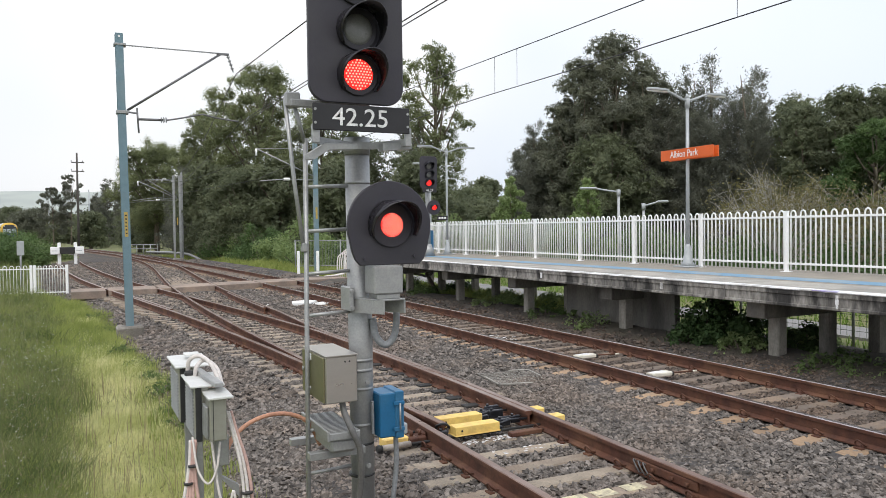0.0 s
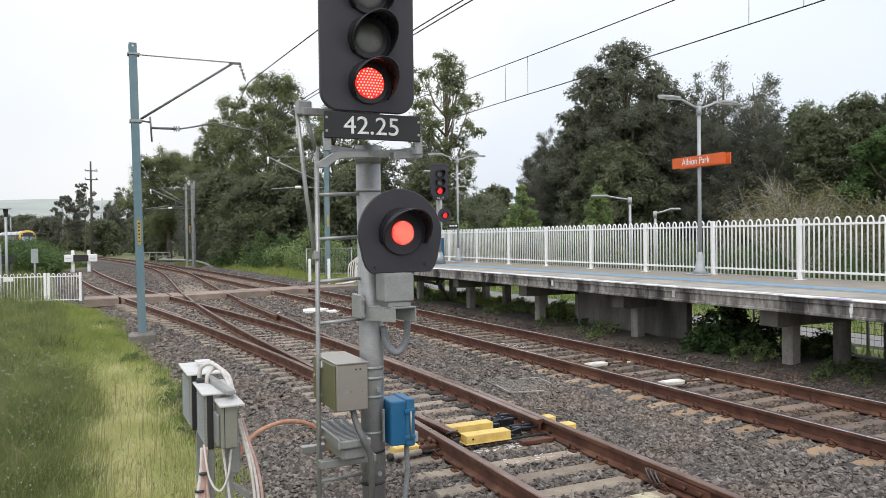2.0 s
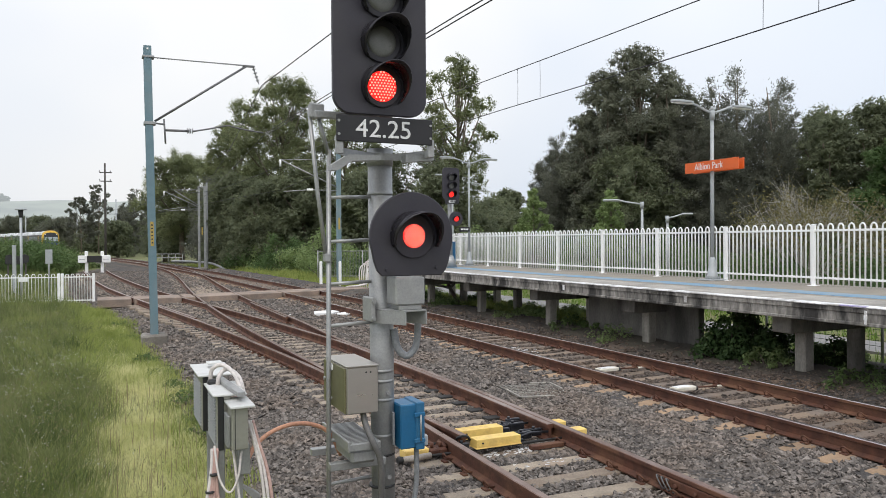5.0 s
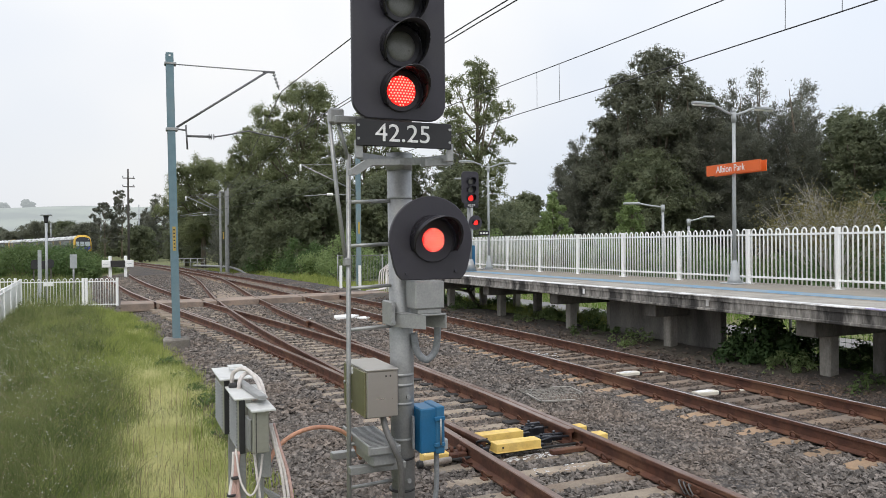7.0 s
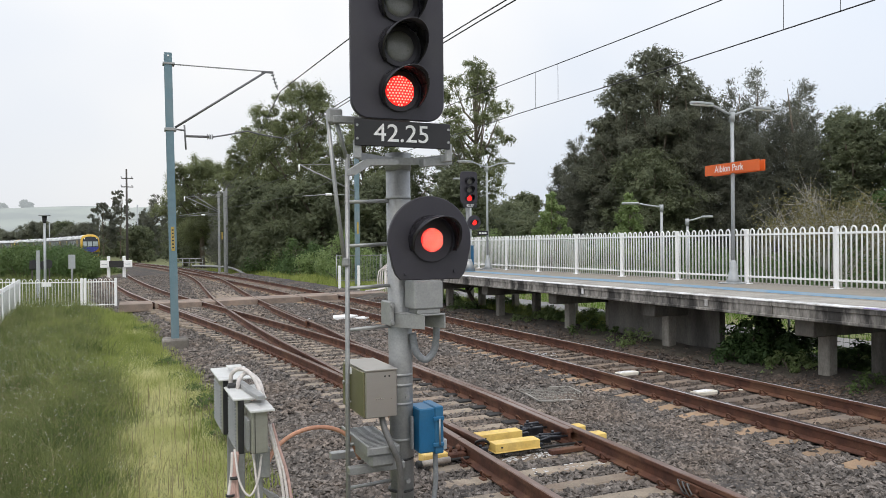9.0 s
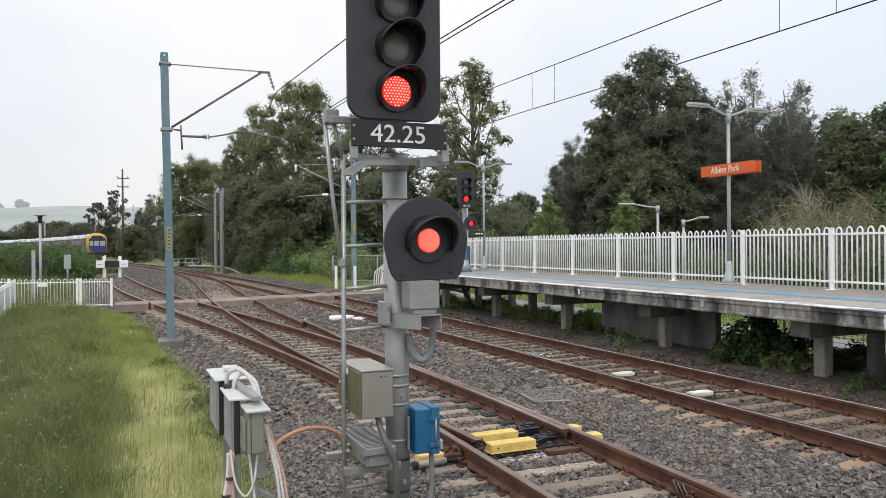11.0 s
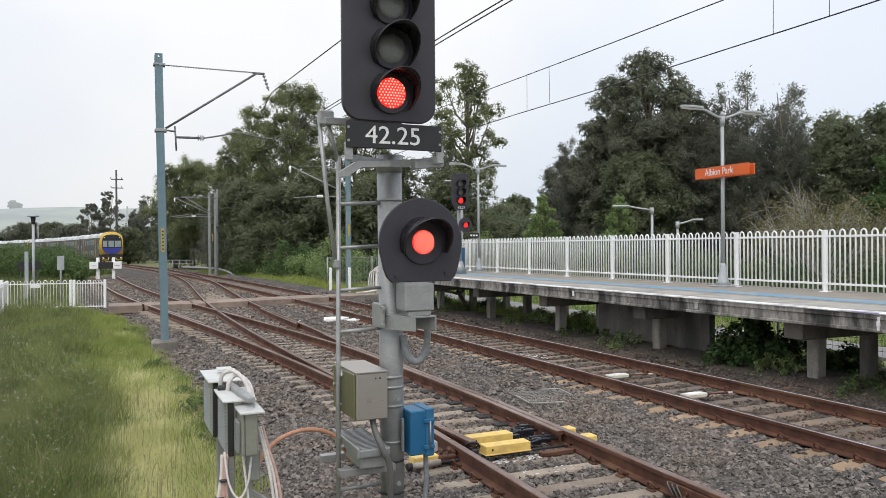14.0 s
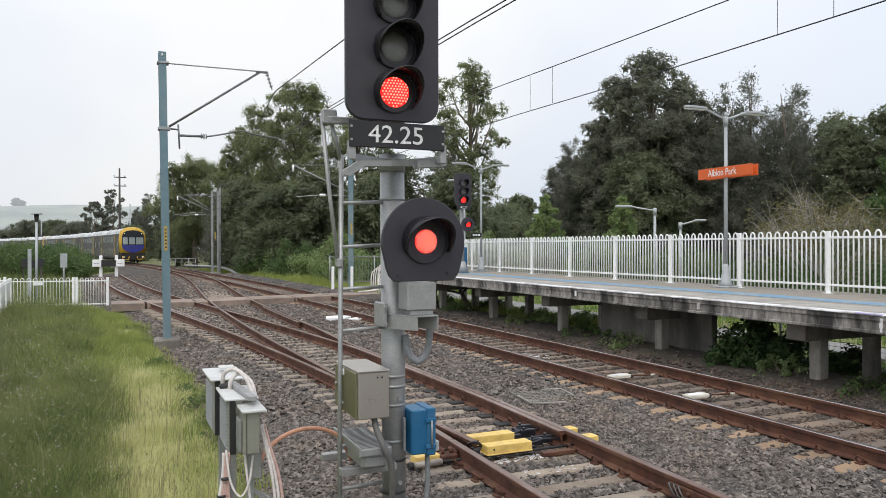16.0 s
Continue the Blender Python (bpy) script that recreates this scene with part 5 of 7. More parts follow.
def twin_lamp(x, y, h):
    m = thing("platform_lamp", "grey twin-arm platform lamp post on a flared base", "lamp post", pose(x, y, 1.094))
    part("base_plate", box(-0.22, -0.22, 0, 0.22, 0.22, 0.03, 0.008), LAMP_STEEL, m)
    part("flared_base", tube([(0, 0, 0.03), (0, 0, 0.12), (0, 0, 0.45), (0, 0, 0.5)], [0.16, 0.11, 0.06, 0.042], 16), LAMP_STEEL, m)
    part("pole", tube([(0, 0, 0.45), (0, 0, h)], [0.041, 0.035], 16), LAMP_STEEL, m)
    part("collar", tube([(0, 0, h - 0.22), (0, 0, h - 0.02)], [0.055, 0.05], 16), LAMP_STEEL, m)
    part("finial", tube([(0, 0, h - 0.02), (0, 0, h + 0.04), (0, 0, h + 0.08)], [0.05, 0.04, 0.012], 12), LAMP_STEEL, m)
    for s in (-1, 1):
        arm = part("arm", tube(curve_points([(s * 0.04, 0, h - 0.06), (s * 0.2, 0, h - 0.02), (s * 0.46, 0, h + 0.07), (s * 0.62, 0, h + 0.1)], 4), 0.026, 8), LAMP_STEEL, m)
        out = [(s * (0.56 + 0.56 * q), w * f) for q, w, f in ((0, -0.06, 1), (0.5, -0.1, 1), (0.9, -0.08, 1), (1.0, -0.03, 1), (1.0, 0.03, 1), (0.9, 0.08, 1), (0.5, 0.1, 1), (0, 0.06, 1))]
        part("luminaire", turned(prism(out, 0.055, "z", bevel=0.012), pose(0, 0, h + 0.085)), LAMP_STEEL, arm, "flat grey lamp head")
        part("diffuser", turned(prism([(u * 0.99, v * 0.7) for u, v in out], 0.012, "z"), pose(0, 0, h + 0.075)), WHITE_PAINT, arm)
    return m


twin_lamp(11.95, 12.14, 3.66)
twin_lamp(11.8, 23.45, 3.66)
SIGN_ORANGE = mat("orange_station_sign", (0.75, 0.13, 0.02), (0.68, 0.12, 0.02), 2, 0.45, 0, 0.02, 50, speck=0.2)
sign = thing("station_sign", "orange station name sign with white letters on a lamp post", "sign", pose(11.95, 12.14, 0))
board = part("board", box(-0.11, -0.82, 3.43, -0.085, 0.7, 3.66, 0.004), SIGN_ORANGE, sign)
part("back_board", box(0.085, -0.78, 3.43, 0.11, 0.66, 3.66, 0.004), SIGN_ORANGE, sign)
part("clamp", box(-0.085, -0.07, 3.47, 0.085, 0.07, 3.62, 0.01), GALV, sign)
lettering("letter", "Albion Park", 0.15, pose(-0.112, 0.0, 3.545, 0, 0, -90), DIGIT_WHITE, board, squeeze=0.82)


def single_lamp(x, y, z, reach, turn):
    m = thing("street_lamp", "grey single-arm street lamp behind the platform", "street lamp", pose(x, y, -0.4, 0, 0, turn))
    h = z + 0.4
    part("pole", tube([(0, 0, 0), (0, 0, h)], [0.06, 0.045], 12), LAMP_STEEL, m)
    part("collar", tube([(0, 0, h - 0.24), (0, 0, h)], 0.07, 12), LAMP_STEEL, m)
    a = part("arm", tube(curve_points([(0.03, 0, h - 0.08), (reach * 0.3, 0, h - 0.03), (reach * 0.65, 0, h + 0.06)], 4), 0.03, 8), LAMP_STEEL, m)
    part("luminaire", box(reach * 0.6, -0.1, h + 0.02, reach * 1.05, 0.1, h + 0.1, 0.03), LAMP_STEEL, a)
    return m


single_lamp(17.73, 21.4, 3.34, 1.33, 153)
single_lamp(18.53, 20.99, 2.83, 0.85, -27)
# this one stands in for a camera on a pole, built as a lamp
single_lamp(14.5, 30.5, 4.9, 0.75, 160)

sig2 = thing("railway_signal", "distant black three-lens signal showing red on grey post", "railway signal", pose(0, 0, 0))
part("post", tube([(10.52, 22.3, 1.09), (10.5, 22.3, 4.3)], 0.075, 14), GALV, sig2)
part("base_cone", tube([(10.52, 22.3, 1.09), (10.52, 22.3, 1.5)], [0.24, 0.1], 8), GALV, sig2)
three_aspect_head(sig2, 10.46, 22.1, 3.5, 0.95)
p2 = part("number_plate", box(10.23, 22.07, 3.19, 10.73, 22.09, 3.328, 0.003), PLATE_BLACK, sig2, "black plate with white numerals 42.27")
lettering("numeral", "42.27", 0.085, pose(10.48, 22.068, 3.258), DIGIT_WHITE, p2)
lo2 = part("marker_board", turned(prism(circle(0.24, 32), 0.03, "y"), pose(10.64, 22.1, 2.7)), BLACK_PAINT, sig2)
part("visor", turned(visor(0.11, 0.2, 0.06, 0.006, 130), pose(10.64, 22.1, 2.7)), BLACK_PAINT, lo2)
led_lens(lo2, 10.64, 22.08, 2.7, 0.085, True, False)
part("name_board", box(10.75, 22.06, 2.28, 11.12, 22.09, 2.43, 0.004), PLATE_BLACK, sig2)
bars = None
for k in range(3):
    bars = box(10.79 + k * 0.1, 22.056, 2.33, 10.86 + k * 0.1, 22.06, 2.38, 0, bars)
part("board_marks", bars, DIGIT_WHITE, sig2)
tagged(part("platform_cabinet", box(10.75, 23.2, 1.094, 11.15, 23.5, 1.95, 0.02), BLUE_BOX), "small blue cabinet on the platform end", "cabinet")

# ---- point machine covers and rods ----
CREAM_PIPE = mat("dull_cream_pipe", (0.42, 0.38, 0.33), (0.33, 0.28, 0.24), 8, 0.5, 0.1, 0.05, 60)
OILY = mat("oily_black_steel", (0.03, 0.032, 0.04), (0.06, 0.062, 0.07), 9, 0.32, 0.6, 0.1, 60)
points = thing("point_machine", "yellow steel covers and black rods moving the switch blades", "point machine")
for y, x0 in ((6.6, 3.39), (6.985, 3.4)):
    c = part("cover", box(x0, y, -0.1, x0 + 0.51, y + 0.15, -0.012, 0.004), YELLOW, points, "yellow painted steel cover")
    part("cover_lip", box(x0 - 0.006, y - 0.008, -0.105, x0 + 0.516, y + 0.158, -0.094, 0.003), YELLOW, c)
    for x in (x0 + 0.07,):
        part("bolt", tube([(x, y - 0.008, -0.05), (x, y + 0.001, -0.05)], 0.01, 6), CABLE_BLACK, c)
for x, y in ((4.54, 6.99), (4.555, 6.62)):
    part("end_cover", box(x, y, -0.13, x + 0.18, y + 0.14, -0.045, 0.008), YELLOW, points)
part("end_cover", box(2.68, 6.74, -0.16, 2.94, 6.9, -0.07, 0.01), YELLOW, points)
for y in (6.69, 7.07):
    part("rod", tube([(2.75, y, -0.13), (4.7, y, -0.13)], 0.014, 8), DARK, points)
part("lock_rod", tube([(3.85, 6.9, -0.1), (4.34, 6.93, -0.1)], 0.022, 8), DARK, points)
for x, y, w, z in ((3.95, 6.72, 0.05, -0.09), (4.0, 7.12, 0.06, -0.07), (4.1, 6.86, 0.08, -0.06), (4.2, 7.2, 0.09, -0.05), (4.28, 6.92, 0.06, -0.06), (3.3, 6.7, 0.05, -0.05), (4.12, 7.3, 0.08, -0.07), (4.24, 7.36, 0.09, -0.04)):
    part("crank", box(x - w, y - 0.022, -0.14, x + w, y + 0.022, z, 0.008), OILY, points)
    part("pin", tube([(x - w * 0.6, y, z), (x - w * 0.6, y, z + 0.025)], 0.016, 8), OILY, points)
for y, x0, x1 in ((6.92, 3.92, 4.36), (7.22, 3.95, 4.36), (6.8, 3.96, 4.36), (7.32, 4.0, 4.36)):
    part("link", tube([(x0, y, -0.1), ((x0 + x1) / 2, y + 0.02, -0.07), (x1, y + 0.01, -0.08)], 0.014, 6), OILY, points)
part("angle_bar", box(3.98, 6.5, -0.165, 4.36, 6.58, -0.12, 0.006), RUST, points)
part("cable_loop", tube(curve_points([(3.4, 6.75, -0.05), (3.33, 6.72, 0.01), (3.28, 6.82, -0.03), (3.34, 6.92, -0.12)], 5), 0.014, 6), CABLE_BLACK, points)
part("throw_bar", tube([(2.6, 6.64, -0.12), (2.92, 6.67, -0.12)], 0.03, 10), CREAM_PIPE, points)
part("bar_end", tube([(2.56, 6.637, -0.12), (2.61, 6.64, -0.12)], 0.034, 10), DARK, points)
for x in (2.98, 3.07):
    part("lug", box(x - 0.05, 6.7, -0.13, x + 0.05, 6.86, -0.08, 0.01), RUST, points)
    part("lug_bolt", tube([(x, 6.78, -0.08), (x, 6.78, -0.03)], 0.018, 6), RUST, points)
part("bonded_joint", box(3.1, 6.75, -0.1, 3.24, 6.95, -0.05, 0.02), RUST, points)
for k in range(16, 29):
    y = SLEEPER_LAG_B + k * SLEEPER_STEP_B
    for x in (right_stock(y) - 0.19, line_siding(y) - 0.58):
        part("slide_chair", box(x - 0.13, y - 0.07, -0.178, x + 0.13, y + 0.07, -0.148, 0.006), DARK, points)
CREAM_PAINT = mat("worn_cream_paint", (0.66, 0.6, 0.38), (0.55, 0.49, 0.32), 14, 0.7, 0, 0.1, 70, (0.33, 0.28, 0.22), 7, 0.6)
# worn white paint marks on the sleepers by the points
marks = None
rngm = random.Random(5)
for k in range(130):
    x, yk = rngm.uniform(3.45, 4.3), rngm.choice((14, 14, 14, 13))
    y = SLEEPER_LAG_B + yk * SLEEPER_STEP_B + rngm.uniform(-0.075, 0.075)
    s = rngm.uniform(0.005, 0.022)
    marks = turned(box(-s, -s * 0.4, 0, s, s * 0.4, 0.003), pose(x, y, -0.171, 0, 0, rngm.uniform(-30, 30))) if marks is None else join(marks, turned(box(-s, -s * 0.4, 0, s, s * 0.4, 0.003), pose(x, y, -0.171, 0, 0, rngm.uniform(-30, 30))))
tagged(part("paint_marks", marks, LINE_PAINT, track_b), kind="stuff")
for x, y in ((3.52, 4.79), (3.8, 4.79), (4.1, 4.79)):
    part("painted_patch", box(x - 0.1, y - 0.07, -0.171, x + 0.1, y + 0.07, -0.166), CREAM_PAINT, track_b, "cream painted patch")

# ---- wheel sensors between the rails ----
CREAM = mat("cream_plastic", (0.76, 0.72, 0.62), (0.68, 0.64, 0.55), 4, 0.5, 0, 0.04, 60, (0.35, 0.3, 0.24), 3, 0.4, speck=0.4)
for y in (9.6, 7.9):
    s = thing("wheel_sensor", "cream plastic wheel sensor fixed beside the inner rail", "track sensor", pose(7.24, y + 0.05, 0.02), "wheel sensors")
    part("body", turned(prism([(-0.13, -0.07), (0.2, -0.085), (0.24, -0.05), (0.24, 0.05), (0.2, 0.085), (-0.13, 0.07)], 0.05, "z", bevel=0.008), pose(0, 0, -0.12)), CREAM, s)
    part("lid", prism([(-0.1, -0.05), (0.14, -0.062), (0.14, 0.062), (-0.1, 0.05)], 0.007, "z", bevel=0.002), LINE_PAINT, s).matrix_basis = pose(0, 0, -0.0705)
    part("clamp", box(0.21, -0.05, -0.135, 0.29, 0.05, -0.08, 0.015), DARK, s)
    part("rod", tube([(0.28, 0, -0.1), (0.66, 0.0, -0.115)], 0.012, 8), RUST, s)
    part("rod_tip", tube([(0.66, 0, -0.115), (0.74, 0.0, -0.118)], 0.015, 8), CREAM, s)

specks = None
for k in range(40):
    x, y = 7.35 + rngm.gauss(0, 0.22), 12.6 + rngm.gauss(0, 0.25)
    s = rngm.uniform(0.01, 0.035)
    q = turned(box(-s, -s * 0.35, 0, s, s * 0.35, 0.006), pose(x, y, -0.165, 0, 0, rngm.uniform(0, 180)))
    specks = q if specks is None else join(specks, q)
tagged(part("paint_marks", specks, LINE_PAINT, track_a), kind="stuff")

plate_t = thing("drain_cover", "pale metal mesh cover lying on the ballast", "grate", pose(5.65, 9.15, -0.181, 1.0, 1.2, -8))
b = None
for k in range(9):
    b = box(-0.4, -0.42 + k * 0.1, 0, 0.4, -0.408 + k * 0.1, 0.012, 0, b)
for k in range(11):
    b = box(-0.4 + k * 0.079, -0.42, 0, -0.394 + k * 0.079, 0.43, 0.01, 0, b)
part("mesh", b, PALE_CONCRETE, plate_t)
for x0, y0, x1, y1 in ((-0.42, -0.44, 0.1, -0.41), (-0.42, -0.44, -0.39, 0.1), (0.1, 0.42, 0.42, 0.45), (0.4, 0.0, 0.43, 0.45)):
    part("edge_bar", box(x0, y0, 0.008, x1, y1, 0.03, 0.003), PALE_CONCRETE, plate_t)
white = thing("trackside_cover", "white fibreglass cover plate lying between the tracks", "cover", pose(6.0, 21.7, -0.2, 0, 0, 15))
part("lid", prism([(-0.45, -0.3), (0.1, -0.45), (0.5, -0.15), (0.45, 0.25), (-0.1, 0.3)], 0.09, "z", bevel=0.01), WHITE_PAINT, white)
part("side_lid", turned(prism([(-0.2, -0.2), (0.2, -0.2), (0.22, 0.2), (-0.2, 0.2)], 0.06, "z", bevel=0.01), pose(0.45, -0.55, 0.0, 0, 0, 20)), WHITE_PAINT, white)
part("bent_tag", tube([(-1.4, -0.35, 0.05), (-1.2, -0.3, 0.12)], 0.012, 5), WHITE_PAINT, white)

# ---- crossing-side fence, lamp and notices ----
low_fence = thing("crossing_fence", "white hooped steel fence beside the pedestrian crossing", "fence")


def fence_run(owner, x0, y0, x1, y1, z, panels, hoops, h=1.2):
    d = Vector((x1 - x0, y1 - y0, 0))
    ang = math.degrees(math.atan2(-d.x, d.y))
    step = d.length / panels
    for k in range(panels + 1):
        q = Vector((x0, y0, z)) + d * (k / panels)
        part("post", turned(box(-0.045, -0.045, 0, 0.045, 0.045, h - 0.02, 0.008), pose(q.x, q.y, q.z, 0, 0, ang)), WHITE_PAINT, owner)
        if k < panels:
            for zz in (0.15, h - 0.16):
                part("rail", turned(box(-0.018, 0.04, zz - 0.02, 0.018, step - 0.04, zz + 0.02, 0.004), pose(q.x, q.y, q.z, 0, 0, ang)), WHITE_PAINT, owner)
            gap = (step - 0.16) / hoops
            for j in range(hoops):
                yy = 0.08 + (j + 0.25) * gap
                pts = [(0, yy, 0.04), (0, yy, h - 0.1)] + [(0, yy + gap * 0.27 * (1 - math.cos(a)), h - 0.1 + gap * 0.3 * math.sin(a)) for a in [math.pi * t / 6 for t in range(1, 6)]] + [(0, yy + gap * 0.54, h - 0.1), (0, yy + gap * 0.54, 0.04)]
                part("hooped_bar", turned(tube(pts, 0.0125, 5), pose(q.x, q.y, q.z, 0, 0, ang)), WHITE_PAINT, owner)


fence_run(low_fence, -0.24, 31.6, -1.32, 31.83, -0.36, 1, 5)
fence_run(low_fence, -1.44, 31.86, -3.6, 32.3, -0.36, 1, 9)
fence_run(low_fence, -3.6, 32.3, -3.0, 20.3, -0.36, 5, 9)
far_fence = thing("crossing_fence", "white hooped steel fence running back into the grass", "fence")
fence_run(far_fence, -3.9, 33.4, -10.3, 34.6, -0.36, 3, 8)
lamp_l = thing("hooded_lamp", "slim grey lamp post with a dark hooded head", "lamp post", pose(-2.85, 33.9, -0.4))
part("pole", tube([(0, 0, 0), (0, 0, 3.5)], 0.05, 12), LAMP_STEEL, lamp_l)
part("hood", tube([(0, 0, 3.4), (0, 0, 3.45), (0, 0, 3.7)], [0.06, 0.07, 0.1], 14), DARK, lamp_l)
part("cap", tube([(0, 0, 3.7), (0, 0, 3.76)], [0.22, 0.19], 16), LAMP_STEEL, lamp_l)
part("notice_plate", box(-0.13, -0.08, 0.85, 0.22, -0.06, 1.02, 0.005), WHITE_PAINT, lamp_l)
for x, y, h, w, hh in ((-2.05, 37.0, 2.1, 0.28, 0.62),):
    m = thing("notice_board", "small grey notice board on a post", "sign", pose(x, y, -0.4))
    part("post", tube([(0, 0, 0), (0, 0, h)], 0.04, 8), GALV, m)
    part("panel", box(-w / 2, -0.06, h - hh, w / 2, -0.04, h, 0.006), LAMP_STEEL, m)
tagged(part("marker_post", box(-3.55, 38.0, -0.4, -3.4, 38.15, 1.9, 0.01), LAMP_STEEL), "plain grey post in the grass", "post")

# ---- buffer stop ----
buf = thing("buffer_stop", "white and black buffer stop at the end of the siding", "buffer stop", pose(-0.42, 59.3, 0))
for x in (-0.48, 0.55):
    part("post", box(x - 0.11, -0.1, -0.2, x + 0.11, 0.15, 1.38, 0.03), WHITE_PAINT, buf)
    part("stay", tube([(x, 0.1, 1.1), (x, 1.6, -0.1)], 0.06, 8), RUST, buf)
part("beam", box(-0.5, -0.25, 0.58, 0.55, -0.1, 1.05, 0.02), DARK, buf)
for x in (-0.74, 0.81):
    s = part("head_block", box(x - 0.29, -0.28, 0.55, x + 0.29, -0.06, 1.08, 0.03), WHITE_PAINT, buf)
    part("block_mark", box(x - 0.2, -0.284, 0.78, x + 0.16, -0.28, 0.82), LAMP_STEEL, s)

# ---- far fittings ----
guard = thing("guard_rail", "grey tubular handrail beside the far line", "railing")
for k in range(6):
    part("post", tube([(4.6 + 0.62 * k, 84 - 0.6 * k, -0.3), (4.6 + 0.62 * k, 84 - 0.6 * k, 0.8)], 0.045, 6), GALV, guard)
for z in (0.78, 0.4):
    part("rail", tube([(4.6, 84, z), (7.7, 81, z)], 0.045, 6), GALV, guard)
pipe = tagged(part("guard_pipe", tube(curve_points([(6.2, 75.0, 0.2), (7.4, 70, 0.25), (8.4, 64, 0.2), (8.9, 59, -0.25)], 5), 0.1, 8), GALV), "bent grey guard pipe at the foot of a mast", "pipe")
pole = thing("power_pole", "tall dark timber power pole with crossarms", "power pole", pose(0.75, 122.6, -0.5))
POLE_WOOD = mat("weathered_dark_pole_timber", (0.1, 0.09, 0.082), (0.07, 0.064, 0.06), 4, 0.9, 0, 0.3, 40)
part("pole", tube([(0, 0, 0), (0, 0, 14.4)], [0.19, 0.12], 8), POLE_WOOD, pole)
for z in (13.0, 11.7):
    part("crossarm", box(-0.75, -0.07, z - 0.07, 0.95, 0.07, z + 0.07, 0.02), POLE_WOOD, pole)
    for x in (-0.75, 0.75):
        part("insulator", tube([(x, 0, z + 0.1), (x, 0, z + 0.3)], 0.08, 6), INSULATOR, pole)
for x, y, h in ((2.35, 130.0, 9.4), (-5.0, 200.0, 10.0), (-17.0, 215.0, 9.0)):
    m = thing("power_pole", "slim grey power pole beyond the curve", "power pole", pose(x, y, -0.5))
    part("pole", tube([(0, 0, 0), (0, 0, h)], [0.14, 0.1], 8), LAMP_STEEL, m)

# black panel on stakes before the trackside bushes
board = thing("trackside_board", "black lumpy-topped panel on stakes among trackside weeds", "board", pose(-4.43, 50.0, 0.0, 0, 0, 4))
part("panel", prism([(-0.6, 0.78), (-0.2, 0.74), (0.25, 0.76), (0.6, 0.86), (0.62, 1.24), (0.4, 1.34), (0.15, 1.25), (-0.1, 1.2), (-0.35, 1.33), (-0.58, 1.26)], 0.05, "y", bevel=0.01), CABLE_BLACK, board)
for x in (-0.45, 0.45):
    part("stake", box(x - 0.04, 0.052, -0.5, x + 0.04, 0.12, 1.1, 0.006), POLE_WOOD, board)

# cable marker posts and hoops beyond the crossing
for x, y in ((9.35, 34.0), (10.15, 33.6), (11.3, 33.0), (11.75, 32.8)):
    m = tagged(part("marker_post", box(x - 0.06, y - 0.06, -0.4, x + 0.06, y + 0.06, 1.05, 0.02), WHITE_PAINT), "short white marker post by the crossing", "post", "marker posts")
hoops = thing("cable_bundle", "bundle of white cables looped beside the crossing", "cable")
for k in range(5):
    part("cable", tube(curve_points([(10.55 + 0.09 * k, 31.6, -0.3), (10.40 + 0.1 * k, 31.5, 0.3), (10.50 + 0.11 * k, 31.6, 0.85 + 0.09 * k), (10.80 + 0.09 * k, 31.6, 0.9), (10.85 + 0.08 * k, 31.5, 0.3), (10.5 - 0.05 * k, 31.0, 0.09), (9.9 - 0.09 * k, 30.6, 0.05)], 5), 0.026, 6), HOSE_WHITE, hoops)
mesh_f = thing("mesh_fence", "grey chain mesh fence panels beyond the crossing", "fence")
for k in range(1, 5):
    part("post", tube([(9.6 + 1.1 * k, 40 - 0.5 * k, -0.4), (9.6 + 1.1 * k, 40 - 0.5 * k, 1.5)], 0.035, 6), GALV, mesh_f)
for z in (1.45, 0.1):
    part("rail", tube([(10.7, 39.5, z), (14.0, 38, z)], 0.025, 6), GALV, mesh_f)
b = None
for k in range(45):
    b = tube([(10.7 + 3.3 * k / 45, 39.5 - 1.5 * k / 45, -0.1), (10.7 + 3.3 * k / 45, 39.5 - 1.5 * k / 45, 1.45)], 0.008, 3, b, False)
tagged(part("mesh", b, GALV, mesh_f), kind="stuff")

# ---- path and fence behind the platform ----
ASPHALT = mat("pale_worn_path", (0.26, 0.25, 0.24), (0.21, 0.205, 0.2), 1.5, 0.92, 0, 0.3, 60)
path_pts = [(14.72 - 0.4 * min(1.0, max(0.0, (-20 + 4 * k - 12) / 8)), -20 + 4 * k, 0) for k in range(24)]
tagged(part("path", sweep([(-0.72, -0.28), (-0.72, -0.4), (0.72, -0.4), (0.72, -0.28)], path_pts), ASPHALT), "pale asphalt path behind the platform", "path", kind="structure")
back_f = thing("wire_fence", "thin green wire fence behind the platform", "fence")
for k in range(7):
    part("post", tube([(12.95, -4 + 2.6 * k, -0.4), (12.95, -4 + 2.6 * k, 1.0)], 0.03, 6), GALV, back_f)
b = None
for z in [0.0 + 0.1 * q for q in range(10)]:
    b = tube([(12.95, -4, z), (12.95, 11.6, z)], 0.005, 3, b, False)
for k in range(120):
    b = tube([(12.95, -4 + 0.13 * k, -0.1), (12.95, -4 + 0.13 * k, 0.9)], 0.004, 3, b, False)
tagged(part("wires", b, mat("green_wire", (0.1, 0.14, 0.09), (0.08, 0.11, 0.07), 8, 0.5), back_f), kind="stuff")

